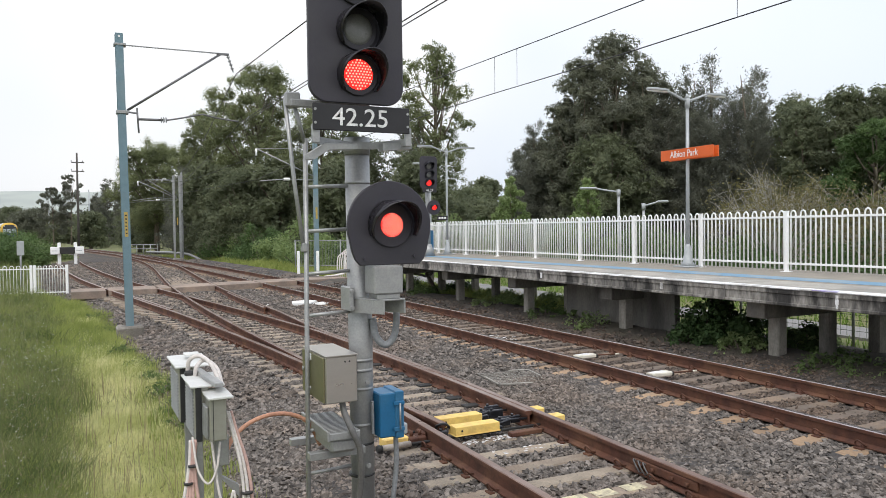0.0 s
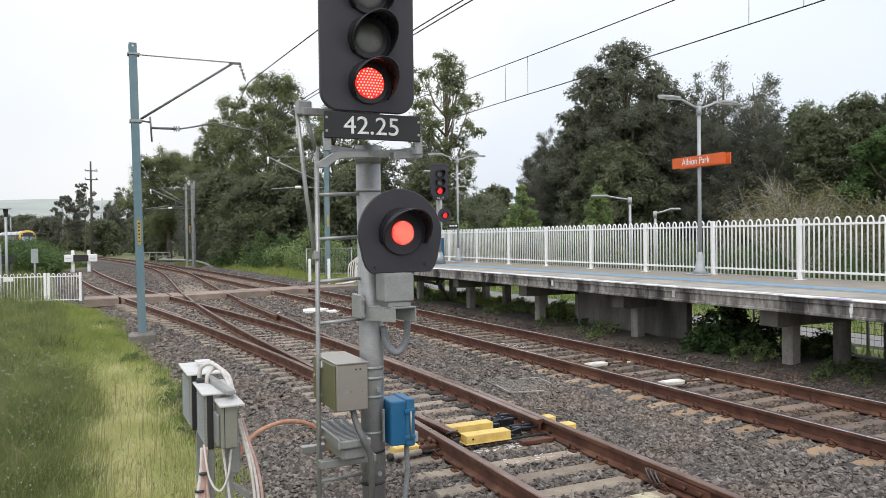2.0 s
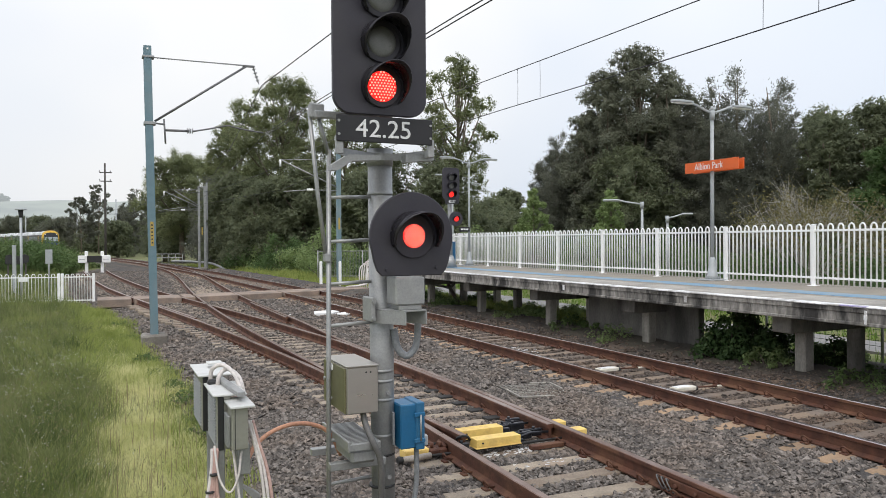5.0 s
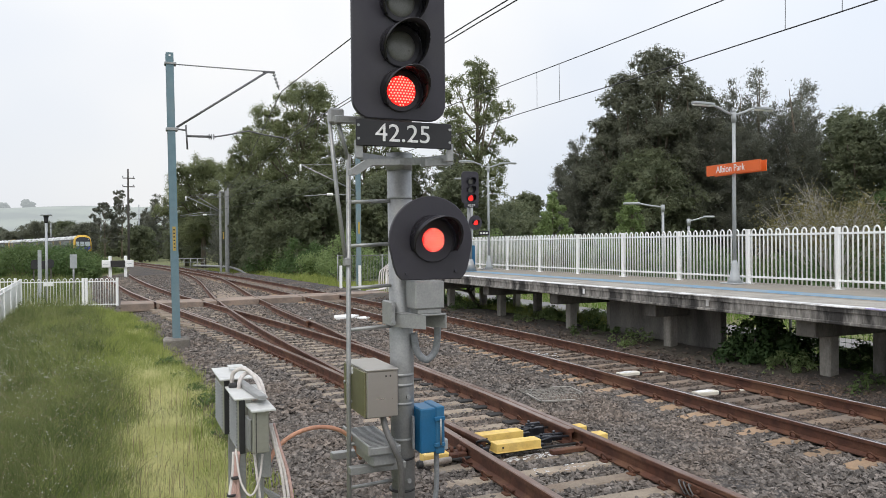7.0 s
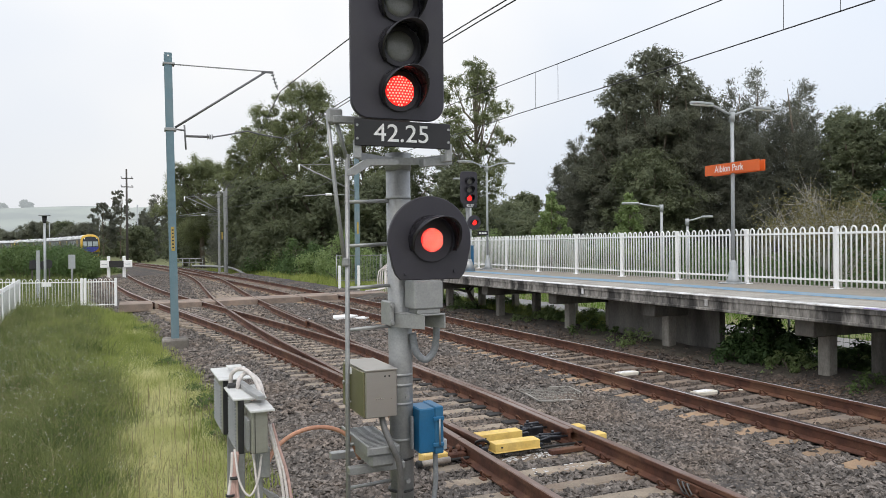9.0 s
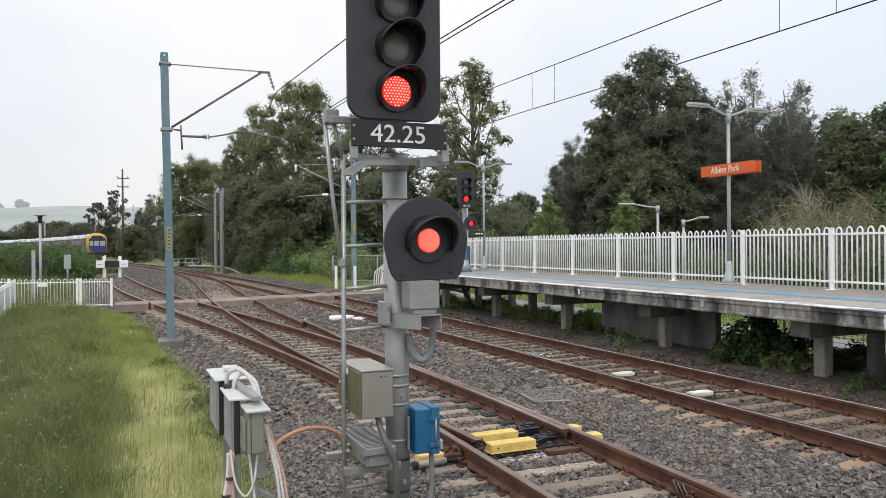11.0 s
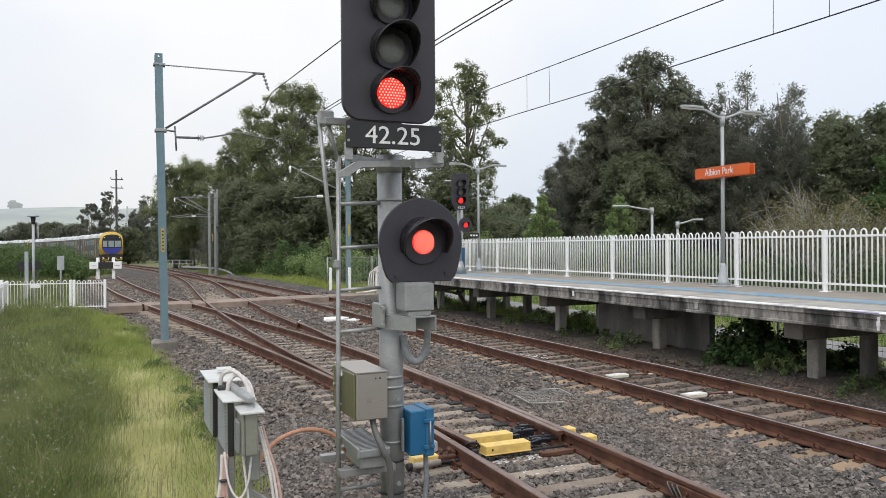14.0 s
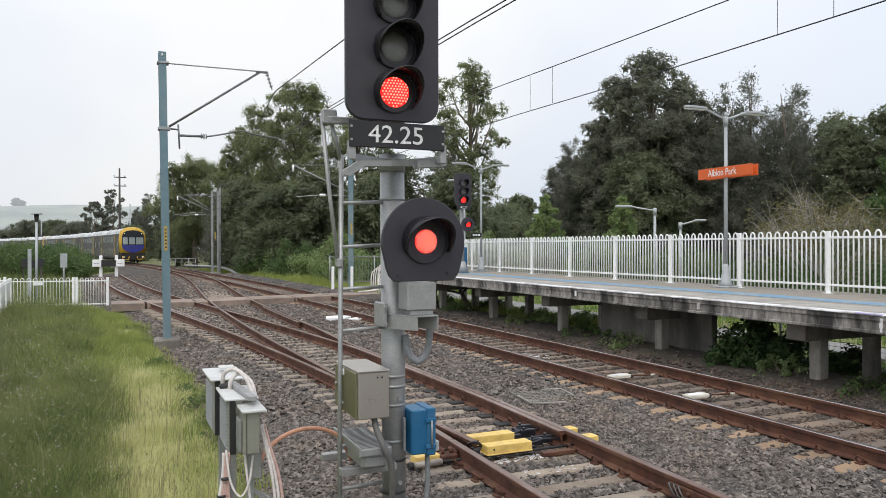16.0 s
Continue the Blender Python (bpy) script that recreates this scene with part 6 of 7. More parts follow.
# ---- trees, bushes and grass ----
# the first four leaf tones lie above real leaves: haze painted into the colour
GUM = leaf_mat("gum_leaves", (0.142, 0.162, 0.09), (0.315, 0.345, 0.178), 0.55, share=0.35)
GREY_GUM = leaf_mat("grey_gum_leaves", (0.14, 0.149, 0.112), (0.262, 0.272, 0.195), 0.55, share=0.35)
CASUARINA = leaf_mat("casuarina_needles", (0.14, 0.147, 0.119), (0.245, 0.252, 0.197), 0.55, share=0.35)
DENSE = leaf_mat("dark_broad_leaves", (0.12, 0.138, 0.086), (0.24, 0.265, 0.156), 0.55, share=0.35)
YOUNG = leaf_mat("fresh_green_leaves", (0.19, 0.26, 0.1), (0.35, 0.43, 0.19), 0.5)
OLIVE = leaf_mat("yellowing_leaves", (0.13, 0.12, 0.055), (0.31, 0.275, 0.125), 0.4)
LIVELY = leaf_mat("lively_green_leaves", (0.07, 0.118, 0.045), (0.15, 0.225, 0.08), 0.45)
SHRUB = leaf_mat("shrub_leaves", (0.075, 0.115, 0.04), (0.18, 0.25, 0.09), 0.4)


def leaves(centres, size, rng, long=1.6, droop=0.0, three=False, outward=None):
    """Small folded leaf blades at the centres, each of one or two triangles."""
    n = len(centres)
    if outward is not None:
        # blades turn their faces outwards and to the sky
        nrm = rng.normal(size=(n, 3)) * 0.45 + outward * 0.75 + np.array([0, 0, 0.55])
        d = np.cross(nrm, rng.normal(size=(n, 3)))
    else:
        d = rng.normal(size=(n, 3))
    d /= np.linalg.norm(d, axis=1)[:, None] + 1e-9
    d[:, 2] -= droop * (0.35 if outward is not None else 1.0)
    d /= np.linalg.norm(d, axis=1)[:, None]
    e = np.cross(d, nrm if outward is not None else rng.normal(size=(n, 3)))
    e /= np.linalg.norm(e, axis=1)[:, None] + 1e-9
    s = size * rng.uniform(0.6, 1.4, n)[:, None]
    if three:
        v = np.stack([centres - d * s * long * 0.5 - e * s * 0.4, centres - d * s * long * 0.3 + e * s * 0.45, centres + d * s * long * 0.6], 1)
        return v.reshape(-1, 3), np.arange(n * 3).reshape(-1, 3)
    v = np.stack([centres - d * s * long * 0.5, centres + e * s * 0.42, centres + d * s * long * 0.5, centres - e * s * 0.42], 1)
    return v.reshape(-1, 3), np.arange(n * 4).reshape(-1, 4)


def ball():
    b = bmesh.new()
    bmesh.ops.create_icosphere(b, subdivisions=2, radius=1.0)
    v, f = np.array([q.co for q in b.verts]), np.array([[q.index for q in p.verts] for p in b.faces])
    b.free()
    return v, f


BALL_V, BALL_F = ball()


def plumes(h, r, rng, per, size):
    """Casuarina: several leaders, each with rising plumes of thin needles that droop at their tips."""
    pts, dirs, boughs = [], [], []
    leaders = [(0.0, 0.0, 1.0)] + [(rng.uniform(0.3, 0.75), k * 2.1 + rng.uniform(-0.5, 0.5), rng.uniform(0.62, 0.96)) for k in range(6)]
    for lr, la, lh in leaders:
        foot = np.array([lr * r * math.cos(la), lr * r * math.sin(la), 0])
        boughs.append(foot + np.array([0, 0, lh * h * 0.9]))
        for k in range(30):
            u = 0.08 + 0.9 * (k + rng.uniform(0, 1)) / 30
            a = rng.uniform(0, 2 * np.pi)
            d = np.array([math.cos(a) * 0.75, math.sin(a) * 0.75, 0.45 + 0.7 * u])
            d /= np.linalg.norm(d)
            ln = r * (0.3 + 0.36 * (1 - u) ** 0.6) * rng.uniform(0.7, 1.25)
            root = foot + np.array([0, 0, lh * h * u * 0.95])
            n = int(per * (0.5 + 0.5 * ln / (0.4 * r)))
            q = rng.uniform(0, 1, n) ** 0.8
            fat = 0.09 * r * (1.25 - q)[:, None]
            p = root + d * (q * ln)[:, None] + rng.normal(size=(n, 3)) * fat
            p[:, 2] -= 0.25 * ln * q ** 2
            pts.append(p)
            dirs.append(d * 1.2 + rng.normal(size=(n, 3)) * 0.6 - np.array([0, 0, 0.35]))
    c, d = np.concatenate(pts), np.concatenate(dirs)
    d /= np.linalg.norm(d, axis=1)[:, None]
    e = np.cross(d, rng.normal(size=d.shape))
    e /= np.linalg.norm(e, axis=1)[:, None]
    s = size * rng.uniform(0.6, 1.4, len(c))[:, None]
    v = np.stack([c - e * s * 0.26, c + e * s * 0.26, c + d * s * 1.9], 1)
    return v.reshape(-1, 3), np.arange(len(c) * 3).reshape(-1, 3), boughs


GROWTH = {"gum": (38, 0.24, 0.95, 0.33, 0.62), "dense": (34, 0.12, 0.93, 0.38, 0.72), "grey": (36, 0.1, 0.95, 0.36, 0.7), "bright": (34, 0.1, 0.92, 0.3, 0.5), "young": (22, 0.08, 0.92, 0.34, 0.9), "sparse": (26, 0.22, 0.96, 0.24, 0.8)}


def domes_of(style, h, r, rng):
    """Rounded heads of foliage (centre, radius, flatness) that fill the crown's outline, and are its boughs' ends."""
    n, lo, hi, big, flat = GROWTH[style]
    out = []
    for k in range(n):
        z = lo + (hi - lo) * ((k + rng.uniform(0.1, 0.9)) / n) ** 0.9
        if style == "young":
            wide = 1.2 * (1.04 - z)
        elif style == "gum":
            wide = math.sin(math.pi * (0.2 + 0.68 * (z - lo) / (1 - lo))) ** 0.7
        else:
            wide = math.sqrt(max(0.05, 1 - max(0.0, (z - 0.4) / 0.6) ** 2.2))
        size = r * big * rng.uniform(0.65, 1.3) * (1.1 - (0.75 if style == "young" else 0.3) * z)
        a, u = k * 2.4 + rng.uniform(-0.5, 0.5), rng.uniform(0.12, 1.0) ** 0.5
        w = max(0.0, r * wide - size * 0.7) * u
        out.append((np.array([w * math.cos(a), w * math.sin(a), min(h * z, h - size * flat)]), size, flat))
    top = r * big * (0.35 if style == "young" else 0.8)
    out.append((np.array([0, 0, h - top * flat]), top, flat))
    return out


def tree(name, label, x, y, h, r, style, seed, material, per, size, trunk_r, z0=-0.5, long=1.6, droop=0.0, limbs=14, bark=TRUNK):
    rng = np.random.default_rng(seed)
    t = thing(name, label, "tree" if h > 3.2 else "bush", pose(x, y, z0, 0, 0, 0))
    if style == "casuarina":
        v, f, boughs = plumes(h, r, rng, per, size)
        domes = []
    else:
        domes = domes_of(style, h, r, rng)
        boughs = [d[0] for d in domes]
    lean = rng.normal(0, 0.03, 2)
    stem = [(lean[0] * h * k * k, lean[1] * h * k * k, h * 0.92 * k) for k in (0, 0.25, 0.5, 0.75, 1.0)]
    b = tube(stem, [trunk_r, trunk_r * 0.85, trunk_r * 0.6, trunk_r * 0.35, trunk_r * 0.1], 8)
    for c in boughs[-limbs:]:
        k = max(0.12, c[2] / h - 0.22) / 0.92
        foot = Vector((lean[0] * h * k * k, lean[1] * h * k * k, h * 0.92 * k))
        tip = Vector(c)
        mid = foot.lerp(tip, 0.5) + Vector((0, 0, -0.04 * h))
        tube([foot, mid, tip], [trunk_r * 0.38, trunk_r * 0.24, trunk_r * 0.08], 5, b)
    part("trunk", b, bark, t)
    if style == "casuarina":
        soup("crown", v, f, material, t)
        return t
    vs, fs, pts, outs, deep, deep_o, at = [], [], [], [], [], [], 0
    inside = 0.12 if style in ("young", "sparse") else 0.42
    for c, s, flat in domes:
        # the inside of a head: an uneven mass, well within its leaves
        if style not in ("sparse", "young"):
            g = BALL_V * (1 + 0.3 * rng.normal(size=(len(BALL_V), 1))) * s * 0.26 * np.array([1, 1, flat])
            vs.append(g + c)
            fs.append(BALL_F + at)
            at += len(g)
        # puffs of leaves over its upper side, fewer below
        m = 17
        q = rng.normal(size=(m, 3))
        q[:, 2] = np.abs(q[:, 2]) * np.where(rng.uniform(size=m) < 0.68, 1, -1) * 0.9
        q /= np.linalg.norm(q, axis=1)[:, None]
        for w in q:
            pc, pr = c + w * np.array([1, 1, flat]) * s * rng.uniform(0.5, 0.8), s * rng.uniform(0.26, 0.44)
            n = max(6, int(per * (pr / (0.33 * s)) ** 2 * (s / 1.4) ** 2))
            o = rng.normal(size=(n, 3)) + w * 0.5 + np.array([0, 0, 0.35])
            o /= np.linalg.norm(o, axis=1)[:, None]
            outs.append(o)
            pts.append(pc + o * pr * (rng.uniform(0.3, 1, (n, 1)) ** 0.5) * (1 + 0.16 * rng.normal(size=(n, 1))))
            # coarser leaf sprays inside the puff close its gaps
            k = max(3, int(n * inside))
            deep_o.append(o[:k])
            deep.append(pc + o[:k] * pr * 0.6 * rng.uniform(0.4, 1, (k, 1)))
    v, f = leaves(np.concatenate(pts), size, rng, long, droop, True, np.concatenate(outs))
    v2, f2 = leaves(np.concatenate(deep), size * 1.75, rng, 1.4, droop, True, np.concatenate(deep_o))
    v, f = np.concatenate([v, v2]), np.concatenate([f, f2 + len(v)])
    if style in ("dense", "grey", "gum"):
        # larger sprays deep in the crown, between the heads
        n = 1200 if style == "gum" else 2000
        k = rng.integers(0, len(domes), n)
        c = np.array([d[0] for d in domes])[k]
        c[:, :2] *= rng.uniform(0.2, 0.95, (n, 1))
        c += rng.normal(size=(n, 3)) * r * 0.09
        c[:, 2] = np.minimum(c[:, 2], h * 0.93)
        v2, f2 = leaves(c, size * 2.4, rng, long, droop, True)
        v, f = np.concatenate([v, v2]), np.concatenate([f, f2 + len(v)])
    soup("crown", v, f, material, t)
    if vs:
        soup("inner_crown", np.concatenate(vs), np.concatenate(fs), material, t)
    return t


# kind, place, height, crown radius, seed
BACK_TREES = (
    ("dense", 34.2, 42.5, 11.5, 4.0, 103), ("dense", 10.6, 66.0, 8.6, 3.8, 104), ("dense", 14.5, 58.0, 8.4, 3.8, 105), ("casuarina", 17.0, 63.0, 11.5, 3.6, 106),
    ("dense", 18.0, 54.5, 8.0, 3.8, 107), ("dense", 24.0, 52.0, 8.6, 3.8, 108), ("casuarina", 11.5, 80.0, 11.0, 4.2, 109), ("dense", 38.0, 70.0, 6.0, 4.5, 110),
    ("dense", 45.0, 84.0, 8.0, 5.0, 111), ("dense", 30.5, 60.0, 5.0, 4.0, 112), ("young", 27.5, 47.0, 3.6, 1.6, 113), ("casuarina", 35.0, 40.0, 12.0, 3.6, 115),
    ("casuarina", 41.0, 36.0, 11.0, 3.4, 119), ("casuarina", 27.2, 60.5, 12.6, 3.2, 131),
)
WEST_TREES = (
    ("dense", 7.2, 97.0, 7.0, 3.2, 118), ("gum", 8.3, 87.7, 12.4, 5.9, 122), ("gum", 14.8, 66.8, 17.2, 5.6, 123), ("gum", 12.4, 74.2, 15.3, 4.2, 124),
    ("casuarina", 9.7, 73.5, 8.6, 3.4, 125), ("dense", 12.0, 60.0, 7.6, 3.8, 126), ("dense", 10.6, 92.4, 8.6, 4.4, 127), ("gum", 18.8, 60.2, 13.9, 4.0, 128),
    ("gum", 26.2, 54.4, 17.6, 3.7, 129), ("dense", 21.7, 58.7, 10.2, 4.4, 130), ("dense", 28.8, 48.0, 4.4, 2.6, 138), ("young", 19.0, 30.9, 5.0, 2.1, 152),
    ("young", 21.0, 27.6, 4.8, 2.0, 153),
)
PLATFORM_TREES = (
    ("bright", 36.6, 24.2, 7.8, 2.9, 117), ("grey", 32.6, 39.7, 15.5, 4.1, 132), ("grey", 31.0, 41.1, 14.0, 3.2, 133), ("grey", 34.3, 38.5, 13.4, 3.5, 134),
    ("dense", 30.6, 38.0, 8.6, 3.6, 135), ("casuarina", 30.1, 45.5, 10.4, 3.0, 136), ("casuarina", 29.6, 44.6, 8.2, 2.2, 137), ("grey", 31.2, 45.6, 9.0, 3.0, 139),
    ("casuarina", 36.9, 35.5, 13.9, 3.6, 140),
)
EAST_TREES = (
    ("casuarina", 38.0, 33.1, 12.7, 3.3, 141), ("casuarina", 36.2, 36.8, 12.9, 3.4, 142), ("casuarina", 35.4, 37.4, 12.4, 3.0, 143), ("dense", 38.8, 30.2, 10.0, 3.2, 145),
    ("dense", 40.6, 26.6, 10.2, 3.4, 146), ("dense", 39.3, 27.7, 10.4, 3.0, 147), ("dense", 40.1, 24.2, 10.7, 3.4, 148), ("dense", 43.0, 33.9, 11.2, 3.6, 149),
    ("grey", 30.2, 42.2, 11.4, 2.6, 171),
)
# the grey kind here paints far trees paler, as hazy distance would
FAR_TREES = (
    ("sparse", -3.5, 170.0, 12.0, 3.6, 154), ("sparse", -0.3, 170.0, 14.6, 3.6, 155), ("grey", -8.5, 215.0, 9.0, 7.5, 156), ("grey", -22.0, 250.0, 10.6, 7.6, 157),
    ("casuarina", 5.2, 137.0, 11.8, 2.6, 176), ("casuarina", 3.4, 139.0, 9.4, 2.0, 177), ("dense", 6.5, 160.0, 7.0, 4.6, 158), ("dense", 59.7, 104.6, 10.9, 4.4, 159), ("dense", 2.5, 128.0, 6.0, 3.0, 160), ("grey", -45.0, 310.0, 11.0, 8.5, 161),
    ("dense", -15.0, 236.0, 10.4, 5.2, 172), ("grey", -32.0, 275.0, 8.0, 7.5, 173), ("dense", -1.0, 196.0, 7.5, 5.5, 174), ("dense", -2.5, 225.0, 7.0, 6.0, 175),
)
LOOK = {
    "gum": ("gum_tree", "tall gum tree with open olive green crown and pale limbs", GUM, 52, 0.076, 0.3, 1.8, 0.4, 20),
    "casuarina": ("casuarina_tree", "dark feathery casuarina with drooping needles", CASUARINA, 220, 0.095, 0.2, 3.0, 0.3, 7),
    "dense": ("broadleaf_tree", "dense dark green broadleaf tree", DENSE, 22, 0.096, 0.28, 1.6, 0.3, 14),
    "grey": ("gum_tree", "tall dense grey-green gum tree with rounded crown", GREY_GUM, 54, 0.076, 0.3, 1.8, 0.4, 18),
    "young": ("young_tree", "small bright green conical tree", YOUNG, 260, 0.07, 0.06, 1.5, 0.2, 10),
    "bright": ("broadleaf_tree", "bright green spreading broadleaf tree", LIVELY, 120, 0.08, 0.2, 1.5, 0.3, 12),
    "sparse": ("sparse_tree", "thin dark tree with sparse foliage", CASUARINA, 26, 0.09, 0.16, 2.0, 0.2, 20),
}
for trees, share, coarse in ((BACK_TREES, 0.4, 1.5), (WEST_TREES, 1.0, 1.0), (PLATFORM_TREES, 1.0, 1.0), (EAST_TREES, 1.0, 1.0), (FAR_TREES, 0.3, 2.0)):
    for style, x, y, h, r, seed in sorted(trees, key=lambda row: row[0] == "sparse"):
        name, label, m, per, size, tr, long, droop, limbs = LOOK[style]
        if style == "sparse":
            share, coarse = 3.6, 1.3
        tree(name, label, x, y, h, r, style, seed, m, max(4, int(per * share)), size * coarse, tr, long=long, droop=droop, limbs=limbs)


def bush(name, label, x, y, h, r, seed, material, count=26, per=60, size=0.1, z0=-0.4, three=True):
    """A low rounded mass of leaves on many thin stems."""
    rng = np.random.default_rng(seed)
    t = thing(name, label, "bush", pose(x, y, z0))
    b = None
    pts, outs = [], []
    for k in range(count):
        a, u = rng.uniform(0, 2 * np.pi), math.sqrt(rng.uniform(0, 1))
        z = h * (0.15 + 0.8 * rng.uniform(0, 1) * math.sqrt(max(0.05, 1 - (u * 0.9) ** 2)))
        c = np.array([r * u * math.cos(a), r * u * math.sin(a), z])
        if k < 10:
            b = tube([(c[0] * 0.2, c[1] * 0.2, 0), (c[0] * 0.6, c[1] * 0.6, z * 0.6), tuple(c)], [0.03, 0.02, 0.008], 4, b)
        q = rng.normal(size=(per, 3))
        q /= np.linalg.norm(q, axis=1)[:, None]
        outs.append(q.copy())
        pts.append(c + q * (rng.uniform(0, 1, per) ** 0.45)[:, None] * r * rng.uniform(0.2, 0.36))
    part("stems", b, TRUNK, t)
    p = np.concatenate(pts)
    p[:, 2] = np.abs(p[:, 2])
    v, f = leaves(p, size, rng, 1.5, 0.2, three, np.concatenate(outs))
    soup("foliage", v, f, material, t)
    return t


rng_b = random.Random(8)
# undergrowth along the far side of the line and in front of the tall trees
for k in range(12):
    y = 42 + k * 2.6
    x = line_a(y) + 4.6 + rng_b.uniform(0, 3.0) + 0.04 * (y - 42)
    bush("undergrowth_bush", "tangled green undergrowth bush beside the railway line", x, y, rng_b.uniform(1.6, 3.4), rng_b.uniform(1.6, 2.6), 300 + k, LIVELY if k % 3 else YOUNG, 34, 110, 0.1)
for k in range(16):
    y = 20 + k * 2.6
    bush("hedge_bush", "dark green bush under the trees behind the platform", 27 + rng_b.uniform(-1.5, 2.5) - 0.1 * (k - 4), y, rng_b.uniform(1.8, 3.0), rng_b.uniform(1.8, 2.6), 360 + k, LIVELY if k % 2 else SHRUB, 34, 80, 0.12)
for k, (x, y, h, r) in enumerate(((22.6, 44.0, 3.6, 2.2), (24.6, 42.5, 3.4, 2.0), (20.8, 46.5, 3.2, 2.2), (25.8, 40.0, 3.2, 1.9), (18.6, 49.5, 2.8, 2.0), (23.4, 39.0, 2.6, 1.7), (26.2, 36.0, 2.8, 1.8))):
    bush("garden_bush", "fresh green bush in the open behind the platform", x, y, h, r, 480 + k, LIVELY if k % 2 else YOUNG, 36, 90, 0.1)
# bushes between the fence and the distant curve
for k in range(20):
    y = 62 + (k % 5) * 6.0 + rng_b.uniform(-2, 2)
    x = -3.4 - 0.02 * (y - 60) - (k // 5) * 2.9 - rng_b.uniform(0, 1.5)
    bush("trackside_bush", "leafy green trackside bush near the buffer stop", x, y, rng_b.uniform(1.9, 2.8) + 0.1, rng_b.uniform(2.0, 3.0), 400 + k, SHRUB if k % 3 else LIVELY, 44, 120, 0.1)

for k, (x, y, h, r) in enumerate(((-2.9, 63.5, 1.9, 1.4), (-2.5, 67.0, 1.6, 1.3), (-2.3, 71.0, 1.2, 1.2), (-2.6, 60.0, 1.0, 1.0), (-1.6, 76.0, 1.3, 1.5))):
    bush("trackside_bush", "low leafy bush near the buffer stop", x, y, h, r, 450 + k, SHRUB, 24, 60, 0.14)

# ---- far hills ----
HILL = bpy.data.materials.new("painted_haze_hillside")
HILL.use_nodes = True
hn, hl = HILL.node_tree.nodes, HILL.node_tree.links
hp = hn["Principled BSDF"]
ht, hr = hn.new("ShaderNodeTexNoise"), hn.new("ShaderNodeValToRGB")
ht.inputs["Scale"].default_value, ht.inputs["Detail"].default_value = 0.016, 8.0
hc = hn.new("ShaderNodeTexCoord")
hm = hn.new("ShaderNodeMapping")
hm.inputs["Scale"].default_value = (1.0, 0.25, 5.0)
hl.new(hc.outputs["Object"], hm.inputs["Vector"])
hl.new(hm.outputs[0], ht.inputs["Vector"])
# pale tones plus a blue-grey glow paint distance haze onto the hills
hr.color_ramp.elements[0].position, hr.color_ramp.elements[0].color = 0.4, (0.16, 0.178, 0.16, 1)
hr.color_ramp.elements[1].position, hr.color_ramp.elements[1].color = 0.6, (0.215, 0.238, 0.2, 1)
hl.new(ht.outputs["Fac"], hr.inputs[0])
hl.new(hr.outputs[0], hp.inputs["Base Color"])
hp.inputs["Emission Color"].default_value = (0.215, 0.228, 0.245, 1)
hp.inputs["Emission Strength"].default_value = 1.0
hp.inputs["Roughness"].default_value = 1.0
hv, hf = [], []
NX, NY = 70, 8
for j in range(NY):
    for i in range(NX):
        x = -900 + 1500 * i / (NX - 1)
        y = 900 + 420 * j / (NY - 1)
        crest = 56 + 20 * noise.noise((x * 0.004, 1.7, 0)) + 9 * noise.noise((x * 0.013, 4.2, 0))
        hv.append((x, y, -3 + crest * math.sin(math.pi / 2 * min(1, j / 4.5))))
hf = [(j * NX + i, j * NX + i + 1, (j + 1) * NX + i + 1, (j + 1) * NX + i) for j in range(NY - 1) for i in range(NX - 1)]
tagged(soup("hills", hv, hf, HILL, smooth=True), "pale green hills on the horizon with haze painted in", "hills", kind="structure")

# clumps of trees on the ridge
# a stronger glow paints the haze over leaves and trunks alike
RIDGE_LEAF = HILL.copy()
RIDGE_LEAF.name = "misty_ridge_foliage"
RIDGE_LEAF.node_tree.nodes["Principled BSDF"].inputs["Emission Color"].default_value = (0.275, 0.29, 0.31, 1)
for k, (x, y, h, r) in enumerate(((-116.0, 1170.0, 9.0, 6.0), (-123.0, 1175.0, 13.0, 7.0), (-152.0, 1170.0, 9.0, 11.0), (-170.0, 1170.0, 8.0, 12.0), (-190.0, 1170.0, 9.0, 11.0))):
    j = min(4.5, (y - 900) / 60)
    crest = 56 + 20 * noise.noise((x * 0.004, 1.7, 0)) + 9 * noise.noise((x * 0.013, 4.2, 0))
    tree("ridge_tree", "pale tree on the distant ridge with haze painted in", x, y, h, r, "dense", 700 + k, RIDGE_LEAF, 2, 0.6, 0.3, z0=-4 + crest * math.sin(math.pi / 2 * min(1, j / 4.5)), bark=RIDGE_LEAF)

# ---- plants by the platform ----
BROAD = leaf_mat("large_glossy_leaves", (0.05, 0.09, 0.035), (0.125, 0.2, 0.07), 0.4)
for x, y, h, r, seed in ((9.95, 9.75, 0.95, 0.6, 1), (10.4, 9.5, 0.9, 0.58, 2), (9.9, 9.2, 0.72, 0.45, 3)):
    bush("broadleaf_shrub", "dark broad-leaved shrub growing under the platform", x, y, h, r, 500 + seed, BROAD, 40, 70, 0.06, -0.2, False)
